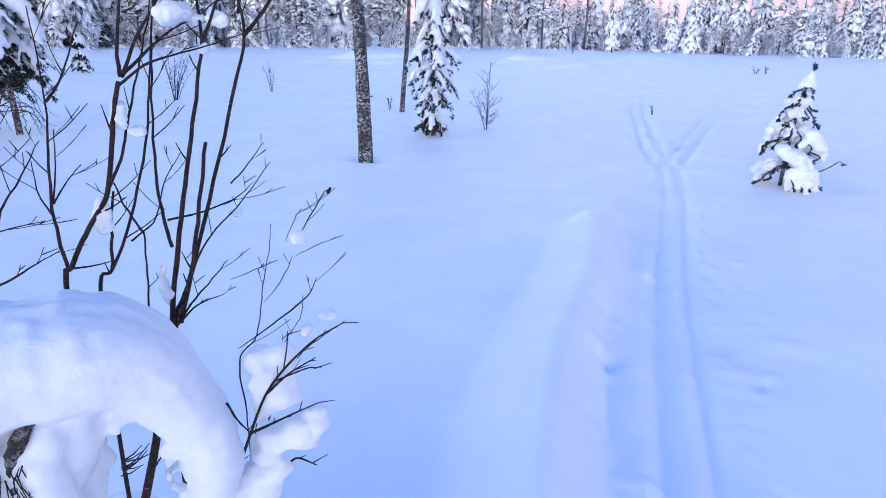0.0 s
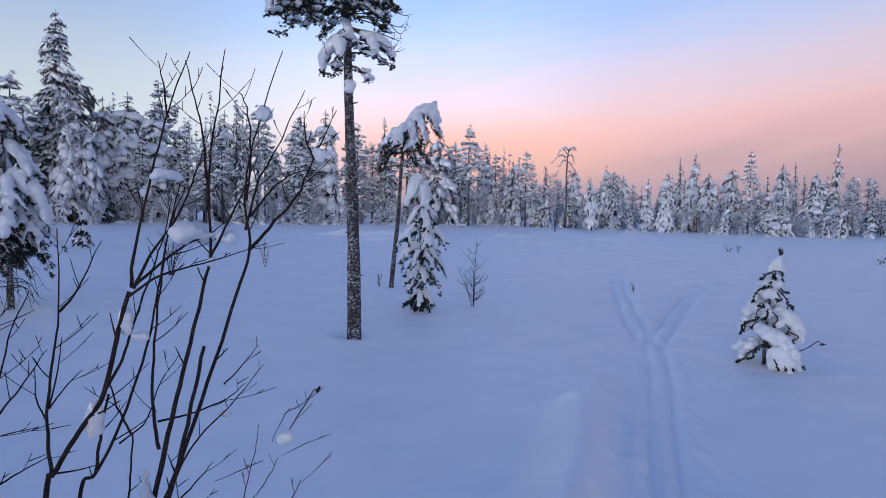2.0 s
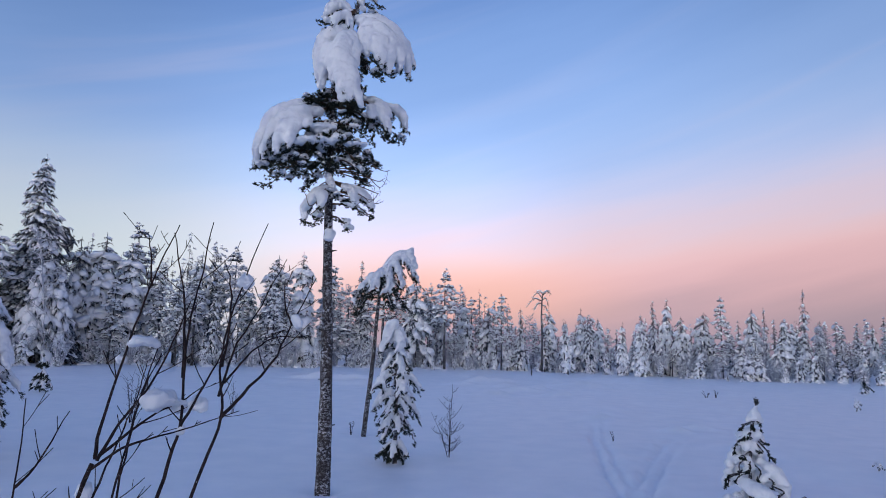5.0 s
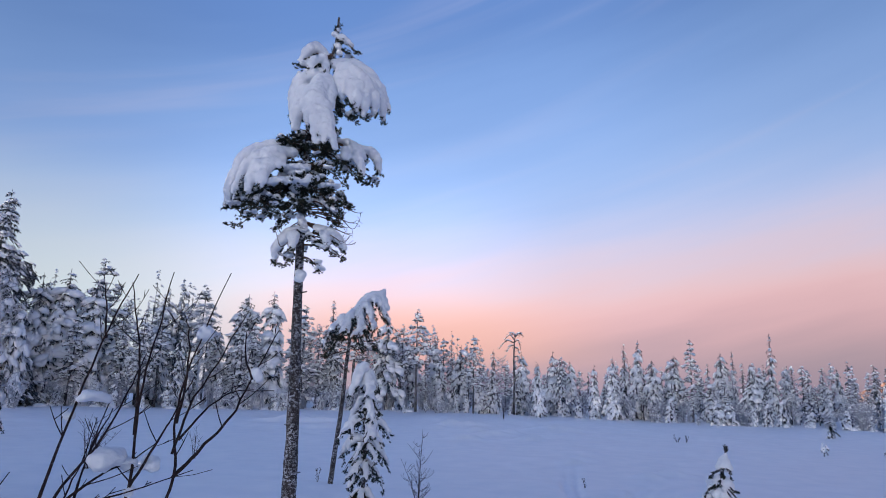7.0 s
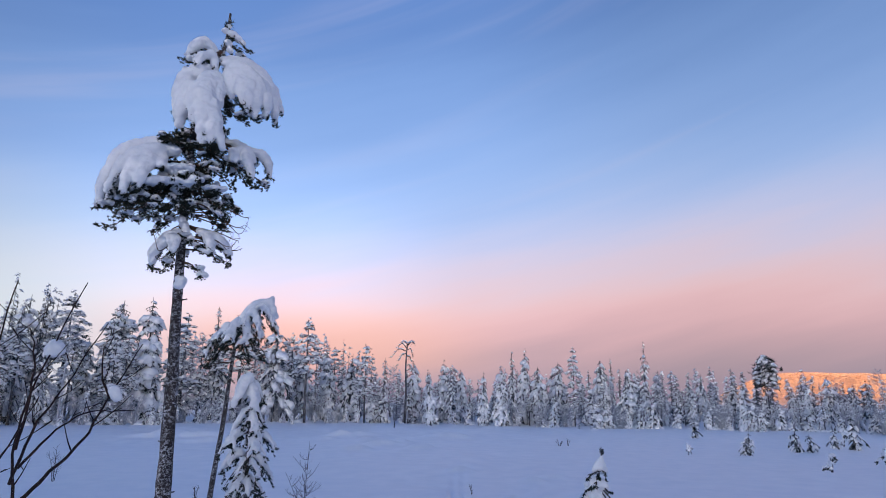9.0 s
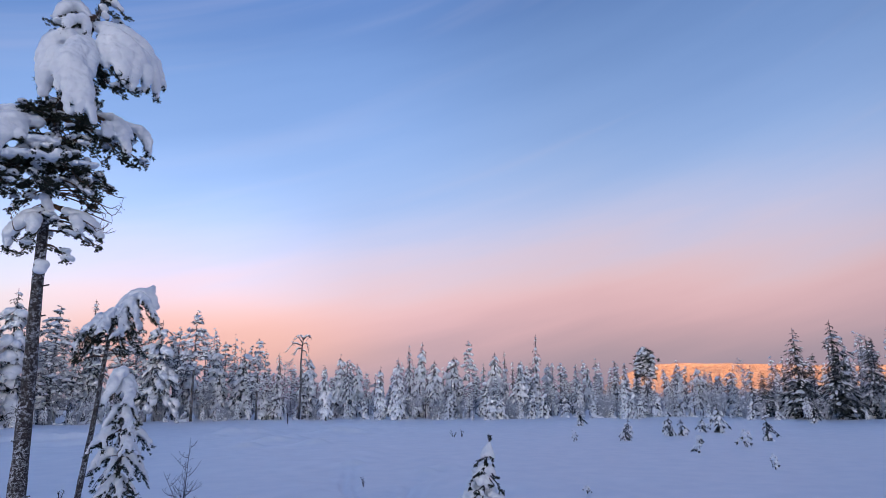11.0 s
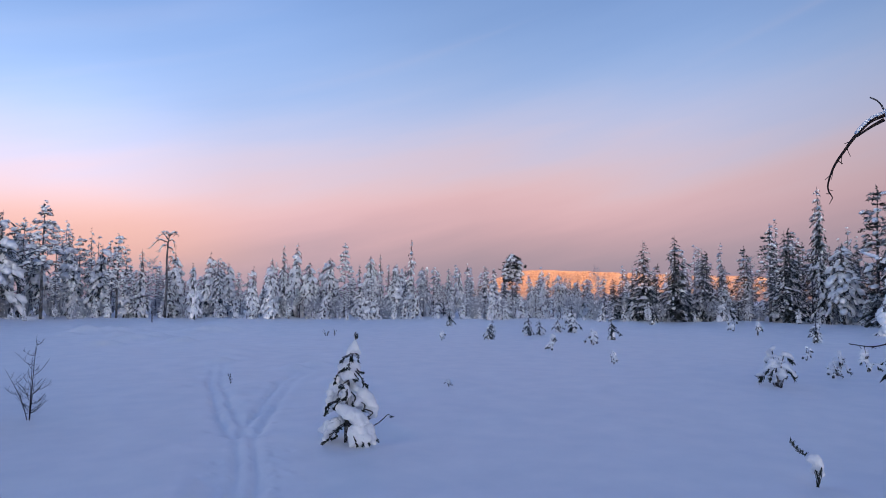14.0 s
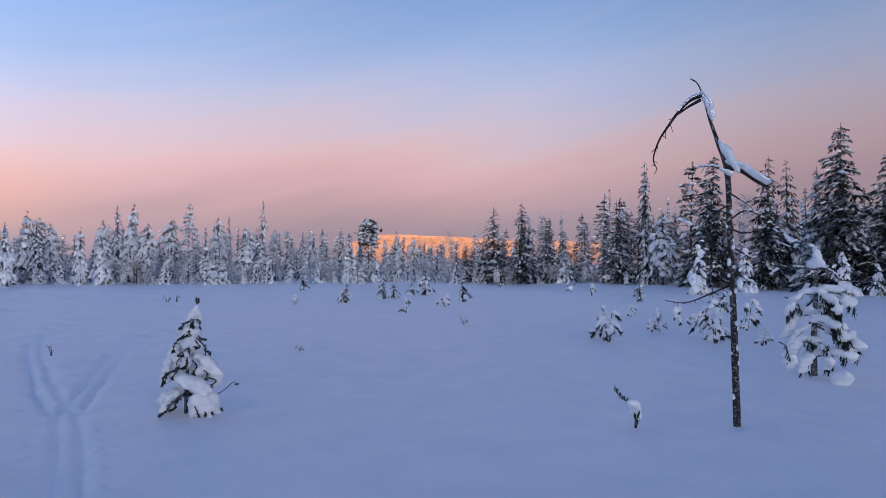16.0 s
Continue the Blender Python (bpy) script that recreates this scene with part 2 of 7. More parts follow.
class Shape:
    """Gathers vertices and faces for one mesh."""

    def __init__(self):
        self.v, self.f, self.n = [], [], 0

    def add(self, verts, faces):
        self.v.append(np.asarray(verts, float))
        self.f.extend([tuple(int(i) + self.n for i in q) for q in faces])
        self.n += len(verts)

    def lump(self, centre, radii, turn=0.0, tilt=0.0, flat=0.5, sub=1, rough=0.0, rng=random):
        """A soft lump, flatter underneath, its long axis turned about z and tilted down."""
        v, f = ICO[sub]
        v = v.copy()
        if rough:
            v *= np.array([1 + rng.uniform(-rough, rough) for _ in range(len(v))])[:, None]
        v[:, 2] = np.where(v[:, 2] < 0, v[:, 2] * flat, v[:, 2])
        v = v * np.array(radii)
        ct, st = math.cos(tilt), math.sin(tilt)
        v = np.stack([v[:, 0] * ct + v[:, 2] * st, v[:, 1], -v[:, 0] * st + v[:, 2] * ct], 1)
        c, s = math.cos(turn), math.sin(turn)
        v = np.stack([v[:, 0] * c - v[:, 1] * s, v[:, 0] * s + v[:, 1] * c, v[:, 2]], 1)
        self.add(v + np.asarray(centre), f)

    def tube(self, pts, radii, sides=6, cap=True, rough=0.0, rng=random):
        pts = [Vector(p) for p in pts]
        n = len(pts)
        verts, faces = [], []
        ref = Vector((0.3, 0.9, 0.1))
        for i, p in enumerate(pts):
            d = (pts[min(i + 1, n - 1)] - pts[max(i - 1, 0)]).normalized()
            a = d.cross(ref)
            if a.length < 0.05:
                a = d.cross(Vector((1, 0, 0)))
            a.normalize()
            b = d.cross(a)
            for k in range(sides):
                w = 2 * math.pi * k / sides
                r = radii[i] * (1 + (rng.uniform(-rough, rough) if rough else 0))
                verts.append((p + a * math.cos(w) * r + b * math.sin(w) * r)[:])
        for i in range(n - 1):
            for k in range(sides):
                k2 = (k + 1) % sides
                faces.append((i * sides + k, i * sides + k2, (i + 1) * sides + k2, (i + 1) * sides + k))
        if cap:
            faces.append(tuple(range(sides))[::-1])
            faces.append(tuple(range((n - 1) * sides, n * sides)))
        self.add(verts, faces)

    def tuft(self, p, d, length, count, width, spread=0.8, rng=random):
        """A brush of needles about d."""
        d = Vector(d).normalized()
        p = Vector(p)
        verts, faces = [], []
        for _ in range(count):
            q = (d + Vector((rng.uniform(-1, 1), rng.uniform(-1, 1), rng.uniform(-1, 1))) * spread).normalized()
            s = q.cross(Vector((rng.uniform(-1, 1), rng.uniform(-1, 1), rng.uniform(-1, 1)))).normalized() * width
            o = p + d * rng.uniform(-0.4, 0.5) * length
            i = len(verts)
            verts += [(o - s)[:], (o + s)[:], (o + q * length * rng.uniform(0.7, 1.1))[:]]
            faces.append((i, i + 1, i + 2))
        self.add(verts, faces)

    def mesh(self, name, smooth=True):
        me = bpy.data.meshes.new(name)
        me.from_pydata(np.concatenate(self.v).tolist() if self.v else [], [], self.f)
        me.polygons.foreach_set("use_smooth", [smooth] * len(me.polygons))
        me.update()
        return me


def smooth_path(pts, steps=4):
    """A smooth curve through the given points."""
    p = [Vector(q) for q in pts]
    p = [2 * p[0] - p[1], *p, 2 * p[-1] - p[-2]]
    out = []
    for i in range(1, len(p) - 2):
        for k in range(steps):
            t = k / steps
            a, b, c, d = p[i - 1], p[i], p[i + 1], p[i + 2]
            out.append(0.5 * ((2 * b) + (c - a) * t + (2 * a - 5 * b + 4 * c - d) * t * t + (3 * b - a - 3 * c + d) * t ** 3))
    out.append(p[-2])
    return out


def taper(a, b, n, power=1.0):
    return [a + (b - a) * (i / (n - 1)) ** power for i in range(n)]


WAITING = []


def melt(shape, voxel, name, mat, parent, label="", rough=0.0, freq=6.0, smooth=4):
    """A part of snow: overlapping lumps that finish_snow() runs together into one skin."""
    ob = new(name, shape.mesh(name))
    ob.data.materials.append(mat)
    ob.parent = parent
    mod = ob.modifiers.new("skin", "REMESH")
    mod.mode, mod.voxel_size, mod.use_smooth_shade = "VOXEL", voxel, True
    sm = ob.modifiers.new("soft", "SMOOTH")
    sm.factor, sm.iterations = 0.5, smooth
    WAITING.append((ob, rough, freq, mat))
    return tagged(ob, label) if label else ob


def split_loose(ob):
    """Makes each separate heap of a snow part a part of its own and drops the crumbs."""
    me = ob.data
    n = len(me.vertices)
    edges = np.empty(len(me.edges) * 2, dtype=np.int32)
    me.edges.foreach_get("vertices", edges)
    a, b = edges[::2], edges[1::2]
    mark = np.arange(n)
    while True:
        low = mark.copy()
        np.minimum.at(low, a, mark[b])
        np.minimum.at(low, b, mark[a])
        low = low[low]
        if (low == mark).all():
            break
        mark = low
    roots, counts = np.unique(mark, return_counts=True)
    if len(roots) < 2:
        return
    co = np.empty(n * 3)
    me.vertices.foreach_get("co", co)
    co = co.reshape(-1, 3)
    faces = [tuple(p.vertices) for p in me.polygons]
    owner = [int(mark[f[0]]) for f in faces]
    meshes = []
    for root, count in zip(roots, counts):
        if count < max(60, 0.05 * counts.max()):
            continue
        ids = np.nonzero(mark == root)[0]
        place = {int(k): i for i, k in enumerate(ids)}
        piece = bpy.data.meshes.new(ob.name)
        piece.from_pydata(co[ids].tolist(), [], [tuple(place[v] for v in f) for f, o in zip(faces, owner) if o == root])
        piece.materials.append(me.materials[0])
        piece.polygons.foreach_set("use_smooth", [True] * len(piece.polygons))
        meshes.append(piece)
    ob.data = meshes[0]
    for piece in meshes[1:]:
        more = new(ob.name.split(".")[0], piece)
        more.parent = ob.parent
        tagged(more, ob.get("label", ""))


def finish_snow():
    dg = bpy.context.evaluated_depsgraph_get()
    made = [bpy.data.meshes.new_from_object(ob.evaluated_get(dg)) for ob, *_ in WAITING]
    for (ob, rough, freq, mat), me in zip(WAITING, made):
        ob.modifiers.clear()
        ob.data = me
        me.name = ob.name
        me.materials.clear()
        me.materials.append(mat)
        if rough:
            off = Vector(ob.parent.location) if ob.parent else Vector()
            n = len(me.vertices)
            co, no = np.empty(n * 3), np.empty(n * 3)
            me.vertices.foreach_get("co", co)
            me.vertices.foreach_get("normal", no)
            push = np.empty(n)
            for i, c in enumerate(co.reshape(-1, 3).tolist()):
                p = Vector(c) + off
                push[i] = noise.noise(p * freq) + 0.5 * noise.noise(p * freq * 2.7) + 0.2 * noise.noise(p * freq * 6.5)
            me.vertices.foreach_set("co", co + no * np.repeat(push, 3) * rough)
        me.polygons.foreach_set("use_smooth", [True] * len(me.polygons))
        me.update()
        if ob.get("kind", "") != "stuff":
            split_loose(ob)
    WAITING.clear()


def part(name, shape, mat, parent, label="", smooth=True):
    me = shape if isinstance(shape, bpy.types.Mesh) else shape.mesh(name, smooth)
    me.materials.clear()
    me.materials.append(mat)
    ob = new(name, me)
    ob.parent = parent
    return tagged(ob, label) if label else ob


def thing(name, label, category, at=(0, 0, 0), group="", kind=""):
    ob = new(name)
    ob.empty_display_size = 0.2
    ob.location = at
    return tagged(ob, label, category, group, kind)


# ---- ground ----
def track_line(y):
    return 1.47 + 0.232 * (y - 2.33) + 0.03 * math.sin(y * 1.1)


def soft(t):
    t = min(1.0, max(0.0, t))
    return t * t * (3 - 2 * t)


DENTS = []      # (x, y, radius, depth): holes, footprints, and (negative) mounds


def near_line(x, y, p, q):
    (ax, ay), (bx, by) = p, q
    dx, dy = bx - ax, by - ay
    s = ((x - ax) * dx + (y - ay) * dy) / (dx * dx + dy * dy)
    d = ((x - ax) * dy - (y - ay) * dx) / math.hypot(dx, dy)
    return s, d


BRANCHES = [[(2.86, 8.4), (3.05, 10.2), (3.55, 13.6), (4.75, 19.2)], [(2.92, 8.4), (3.95, 11.0), (4.75, 12.9), (6.4, 15.6)]]


def ruts(d, deep, gap=0.1, wide=0.05):
    return -deep * (math.exp(-((abs(d) - gap) / wide) ** 2))


def ground_height(x, y):
    r = math.hypot(x - 0.7, y - 0.4)
    h = 0.07 * noise.noise((x * 0.35, y * 0.35, 3.1)) + 0.03 * noise.noise((x * 1.1, y * 1.1, 7.7))
    h *= min(1.0, 0.25 + r / 16)
    if r > 20:
        h += 0.10 * soft((r - 20) / 15) * noise.noise((x * 0.12, y * 0.3, 1.3))
        h += 0.11 * soft((r - 20) / 15) * noise.noise((x * 0.4, y * 0.42, 6.3))
    if -1 < y < 9 and -1.5 < x < 5:
        c = track_line(y)
        d = (x - c) * 0.974
        end = (1 - soft((y - 6.8) / 1.6)) * soft((y + 1) / 1.6)
        crumb = noise.noise((x * 7, y * 5, 0.4))
        # a soft bank pushed up to one side, a trodden floor, and a gentle fall-away to the other
        wob = 0.05 * noise.noise((y * 0.8, 2, 5))
        near = (1 - soft((y - 4.4) / 2.8)) * soft((y + 1) / 1.6)
        ramp = soft((d + 1.0 + wob) / 0.5) * (1 - soft((d + 0.6 + wob) / 0.34))
        floor_ = soft((d + 0.62 + wob) / 0.34) * soft((1.15 - d) / 0.6)
        h += 0.15 * ramp * near - 0.04 * floor_ * (0.25 + 0.75 * end) * soft((y + 1) / 1.6) * (1 - soft((y - 6.8) / 2.0))
        fine = noise.noise((x * 17, y * 13, 1.7))
        edge = math.exp(-((d - 0.23) / 0.05) ** 2) + 0.7 * math.exp(-((d + 0.21) / 0.04) ** 2)
        h += 0.008 * edge * end * (0.7 + 1.2 * crumb + 0.8 * fine)
        g = math.exp(-((abs(d + 0.012 * noise.noise((y * 2.5, 1, 8))) - 0.095) / 0.055) ** 2)
        h += -0.036 * g * (1 + 0.45 * crumb) * (1 - soft((y - 7.8) / 0.9)) * soft((y + 1) / 1.6)
        h += (0.009 * crumb + 0.006 * fine) * math.exp(-(d / 0.3) ** 4) * (1 - soft((y - 7.6) / 1.3))
        floor_ *= 1 - soft((y - 6.8) / 2.0)
        h += 0.010 * noise.noise((x * 4, y * 2.4, 2.2)) * floor_
        h += 0.003 * max(0.0, fine) * floor_
        scratch = math.exp(-((d + 0.36 + 0.05 * (y - 3.4)) / 0.025) ** 2) * soft((y - 2.6) / 0.2) * (1 - soft((y - 4.0) / 0.2))
        h += -0.02 * scratch
    if 7.9 < y < 20 and 2 < x < 9:
        low = 0.0
        for line in BRANCHES:
            for p, q in zip(line, line[1:]):
                s, d = near_line(x, y, p, q)
                if -0.03 <= s <= 1.03:
                    fade = 1 - soft((y - 13) / 6) if line is BRANCHES[0] else 1 - soft((y - 12.0) / 3.2)
                    fade *= soft((y - 7.9) / 0.9)
                    low = min(low, (-0.025 * math.exp(-(d / 0.26) ** 2) + ruts(d + 0.03 * noise.noise((x * 2.2, y * 2.2, 9)), 0.052 * (1 + 0.7 * noise.noise((x * 1.7, y * 1.7, 4)) + 0.4 * noise.noise((x * 6, y * 6, 4))), 0.12, 0.072)) * fade)
        h += low * (1 + 0.3 * noise.noise((x * 3, y * 3, 1)))
    if 14 < y < 38 and -13 < x < 13:
        for dx, dy, half, wide, tall in DRIFTS:
            d = (y - dy - 0.08 * (x - dx)) / wide
            if abs(d) < 4 and abs(x - dx) < 3 * half:
                h += tall * math.exp(-((x - dx) / half) ** 2) * math.exp(-(d * (1.0 if d < 0 else 0.45)) ** 2) * (1 + 0.5 * noise.noise((x * 1.6, y * 2, 5)))
    for dx, dy, rad, deep in DENTS:
        if abs(x - dx) < 2.2 * rad and abs(y - dy) < 2.2 * rad:
            h -= deep * math.exp(-((x - dx) ** 2 + (y - dy) ** 2) / rad ** 2)
    return h


rng = random.Random(5)
for i in range(90):                                     # clods and pole holes along the trail
    y = rng.uniform(1.6, 7.4)
    side = rng.choice((-0.3, -0.24, -0.2, 0.0, 0.22, 0.26, 0.3, 0.45, -0.42)) + rng.gauss(0, 0.05)
    DENTS.append((track_line(y) + side, y, rng.uniform(0.022, 0.05), rng.choice((0.016, 0.02, -0.014, -0.018, -0.022, -0.026))))
for i in range(46):                                     # scuffs round the fork
    line = BRANCHES[i % 2]
    k = rng.randrange(len(line) - 1)
    t, p, q = rng.random(), line[k], line[k + 1]
    DENTS.append((p[0] + (q[0] - p[0]) * t + rng.gauss(0, 0.3), p[1] + (q[1] - p[1]) * t + rng.gauss(0, 0.3), rng.uniform(0.07, 0.16), rng.choice((0.02, 0.028, -0.02, -0.03))))
for i in range(14):                                     # far drifts that catch the light
    DENTS.append((rng.uniform(-8, 10), rng.uniform(33, 47), rng.uniform(0.5, 1.1), -rng.uniform(0.06, 0.16)))
for i in range(16):                                     # low dimples and humps on the open snow
    y = rng.uniform(9, 30)
    DENTS.append((rng.uniform(-5, 12), y, rng.uniform(0.25, 0.6), rng.choice((0.04, 0.05, -0.05))))
DENTS += [(2.35, 3.65, 0.09, -0.025), (2.42, 3.5, 0.08, 0.015), (1.75, 4.62, 0.1, -0.035), (1.84, 4.5, 0.08, 0.02), (1.5, 5.65, 0.09, -0.06),
          (1.28, 3.42, 0.08, -0.03), (1.32, 3.3, 0.05, 0.03), (1.42, 3.85, 0.05, 0.02), (2.05, 3.2, 0.05, 0.03)]
DENTS += [(-0.98, 8.2, 0.19, 0.07), (-0.85, 8.3, 0.4, 0.03), (-1.24, 13.13, 0.25, 0.06), (-0.32, 10.46, 0.35, 0.04), (7.98, 2.97, 0.2, 0.04),
          (4.3, 7.5, 0.38, 0.12), (4.75, 7.6, 0.22, -0.04), (3.75, 7.2, 0.3, 0.05), (7.3, 3.7, 0.25, 0.05), (6.1, 11.6, 0.5, 0.06), (5.9, 10.2, 0.6, 0.05)]


# long low drifts on the far bog: x, y, half length, half width, height
DRIFTS = [(-7.4, 34.2, 1.5, 0.32, 0.31), (-5.2, 33.6, 1.6, 0.3, 0.27), (-4.2, 29.8, 1.3, 0.3, 0.22), (2.4, 34.5, 1.8, 0.3, 0.27), (2.9, 30.5, 0.8, 0.28, 0.23), (4.1, 28.9, 0.8, 0.25, 0.22), (7.4, 33.4, 1.3, 0.3, 0.23),
          (2.0, 25.3, 0.8, 0.24, 0.22), (3.3, 27.6, 1.0, 0.24, 0.22), (4.6, 25.4, 0.6, 0.22, 0.22), (0.7, 32.2, 1.0, 0.3, 0.18), (5.58, 15.0, 0.35, 0.16, 0.14), (6.46, 15.8, 0.45, 0.18, 0.14), (4.4, 17.4, 0.35, 0.18, 0.13), (5.0, 18.8, 0.4, 0.2, 0.11)]


def steps(stops):
    out = []
    for a, b, d0, d1 in stops:
        x = a
        while x < b - 1e-6:
            out.append(x)
            f = (x - a) / (b - a)
            x += d0 + (d1 - d0) * f
    out.append(stops[-1][1])
    return out


def build_ground():
    xs = steps([(0, 3.4, 0.032, 0.032), (3.4, 8, 0.055, 0.12), (8, 60, 0.15, 2.5), (60, 3000, 6, 400)])
    xs = [-x for x in reversed(steps([(0.05, 9, 0.08, 0.25), (9, 60, 0.3, 3), (60, 3000, 6, 400)]))] + xs
    ys = steps([(1.4, 6, 0.028, 0.035), (6, 9, 0.04, 0.05), (9, 20, 0.07, 0.13), (20, 36, 0.14, 0.18), (36, 70, 0.2, 2.0), (70, 3000, 5, 400)])
    ys = [-y for y in reversed(steps([(-1.36, 8, 0.06, 0.8), (8, 60, 1, 6), (60, 3000, 10, 400)]))] + ys
    nx, ny = len(xs), len(ys)
    verts = [(x, y, ground_height(x, y)) for y in ys for x in xs]
    faces = [(j * nx + i, j * nx + i + 1, (j + 1) * nx + i + 1, (j + 1) * nx + i) for j in range(ny - 1) for i in range(nx - 1)]
    me = bpy.data.meshes.new("ground")
    me.from_pydata(verts, [], faces)
    me.polygons.foreach_set("use_smooth", [True] * len(faces))
    me.materials.append(SNOW_GROUND)
    return tagged(new("ground", me), "open bog under deep untouched snow with ski tracks", "snow field", kind="structure")


build_ground()


# ---- far hill in the last sun, and an unseen wooded ridge added behind to shade the bog ----
def hill_top(az):
    return 74 * soft((az - 31) / 8.0) * (1 - 0.014 * max(0, az - 40)) * (1 - soft((az - 60) / 20)) + 2.0 * noise.noise((az * 0.35, 4, 2))


def build_hill():
    s = Shape()
    azs, rows = [20 + 0.5 * i for i in range(131)], [1150 + 45 * j for j in range(17)]
    top = lambda az, d: hill_top(az) * soft((d - 1150) / 420) + 1.2 * noise.noise((az * 1.3, d * 0.02, 8)) - 1.5
    s.add([(d * math.sin(radians(z)), d * math.cos(radians(z)), top(z, d)) for d in rows for z in azs],
          [(j * 131 + i, j * 131 + i + 1, (j + 1) * 131 + i + 1, (j + 1) * 131 + i) for j in range(16) for i in range(130)])
    hill = thing("far_hill", "distant low forested hill glowing orange in last sunlight", "hill", kind="structure")
    part("slope", s, HILL, hill)
    rng = random.Random(11)
    t = Shape()
    for _ in range(15000):
        z, d = rng.uniform(31, 62), 1250 + 380 * rng.random() ** 0.6
        h, r = rng.uniform(1.2, 2.4), rng.uniform(1.8, 3.6)
        x, y, g = d * math.sin(radians(z)), d * math.cos(radians(z)), top(z, d)
        if g < 12:
            continue
        w = rng.uniform(0, 6)
        t.add([(x + r * math.cos(w + k * 1.2566), y + r * math.sin(w + k * 1.2566), g) for k in range(5)] + [(x, y, g + h)],
              [(k, (k + 1) % 5, 5) for k in range(5)])
    tagged(part("hill_trees", t, HILL, hill, smooth=False), kind="stuff")


build_hill()


def build_shade_ridge():
    """A long wooded rise, unseen, added behind to keep the low sun off the bog."""
    s = Shape()
    pts, faces, n = [], [], 121
    for i in range(n):
        z = 125 + 190 * i / (n - 1)
        for d, h in ((150, -1), (190, 13), (230, 24), (300, 27), (420, -1)):
            k = 1.0 + 0.12 * noise.noise((z * 0.2, d * 0.01, 1))
            pts.append((d * math.sin(radians(z)), d * math.cos(radians(z)), h * k if h > 0 else h))
    for i in range(n - 1):
        for j in range(4):
            faces.append((i * 5 + j, (i + 1) * 5 + j, (i + 1) * 5 + j + 1, i * 5 + j + 1))
    s.add(pts, faces)
    m, nd, l, b = material("shade_ridge_woods", 0.9)
    f = noise_node(nd, l, 0.25, 5)
    l.new(ramp_node(nd, l, f, [(0.4, (0.12, 0.13, 0.13)), (0.65, (0.55, 0.57, 0.6))]), b.inputs["Base Color"])
    ob = new("sun_block_ridge", s.mesh("sun_block_ridge"))
    ob.data.materials.append(m)
    tagged(ob, "unseen snowy wooded ridge added behind to keep sun off the bog", "ridge", kind="structure")


build_shade_ridge()


# ---- trees and bushes on the open bog ----
def facing(origin, eye):
    """A frame at origin: u to the right as seen from eye, d away from it, z up."""
    a = Vector((origin[0] - eye[0], origin[1] - eye[1], 0)).normalized()
    r = Vector((a.y, -a.x, 0))
    return lambda u, z, d=0.0: r * u + a * d + Vector((0, 0, z))


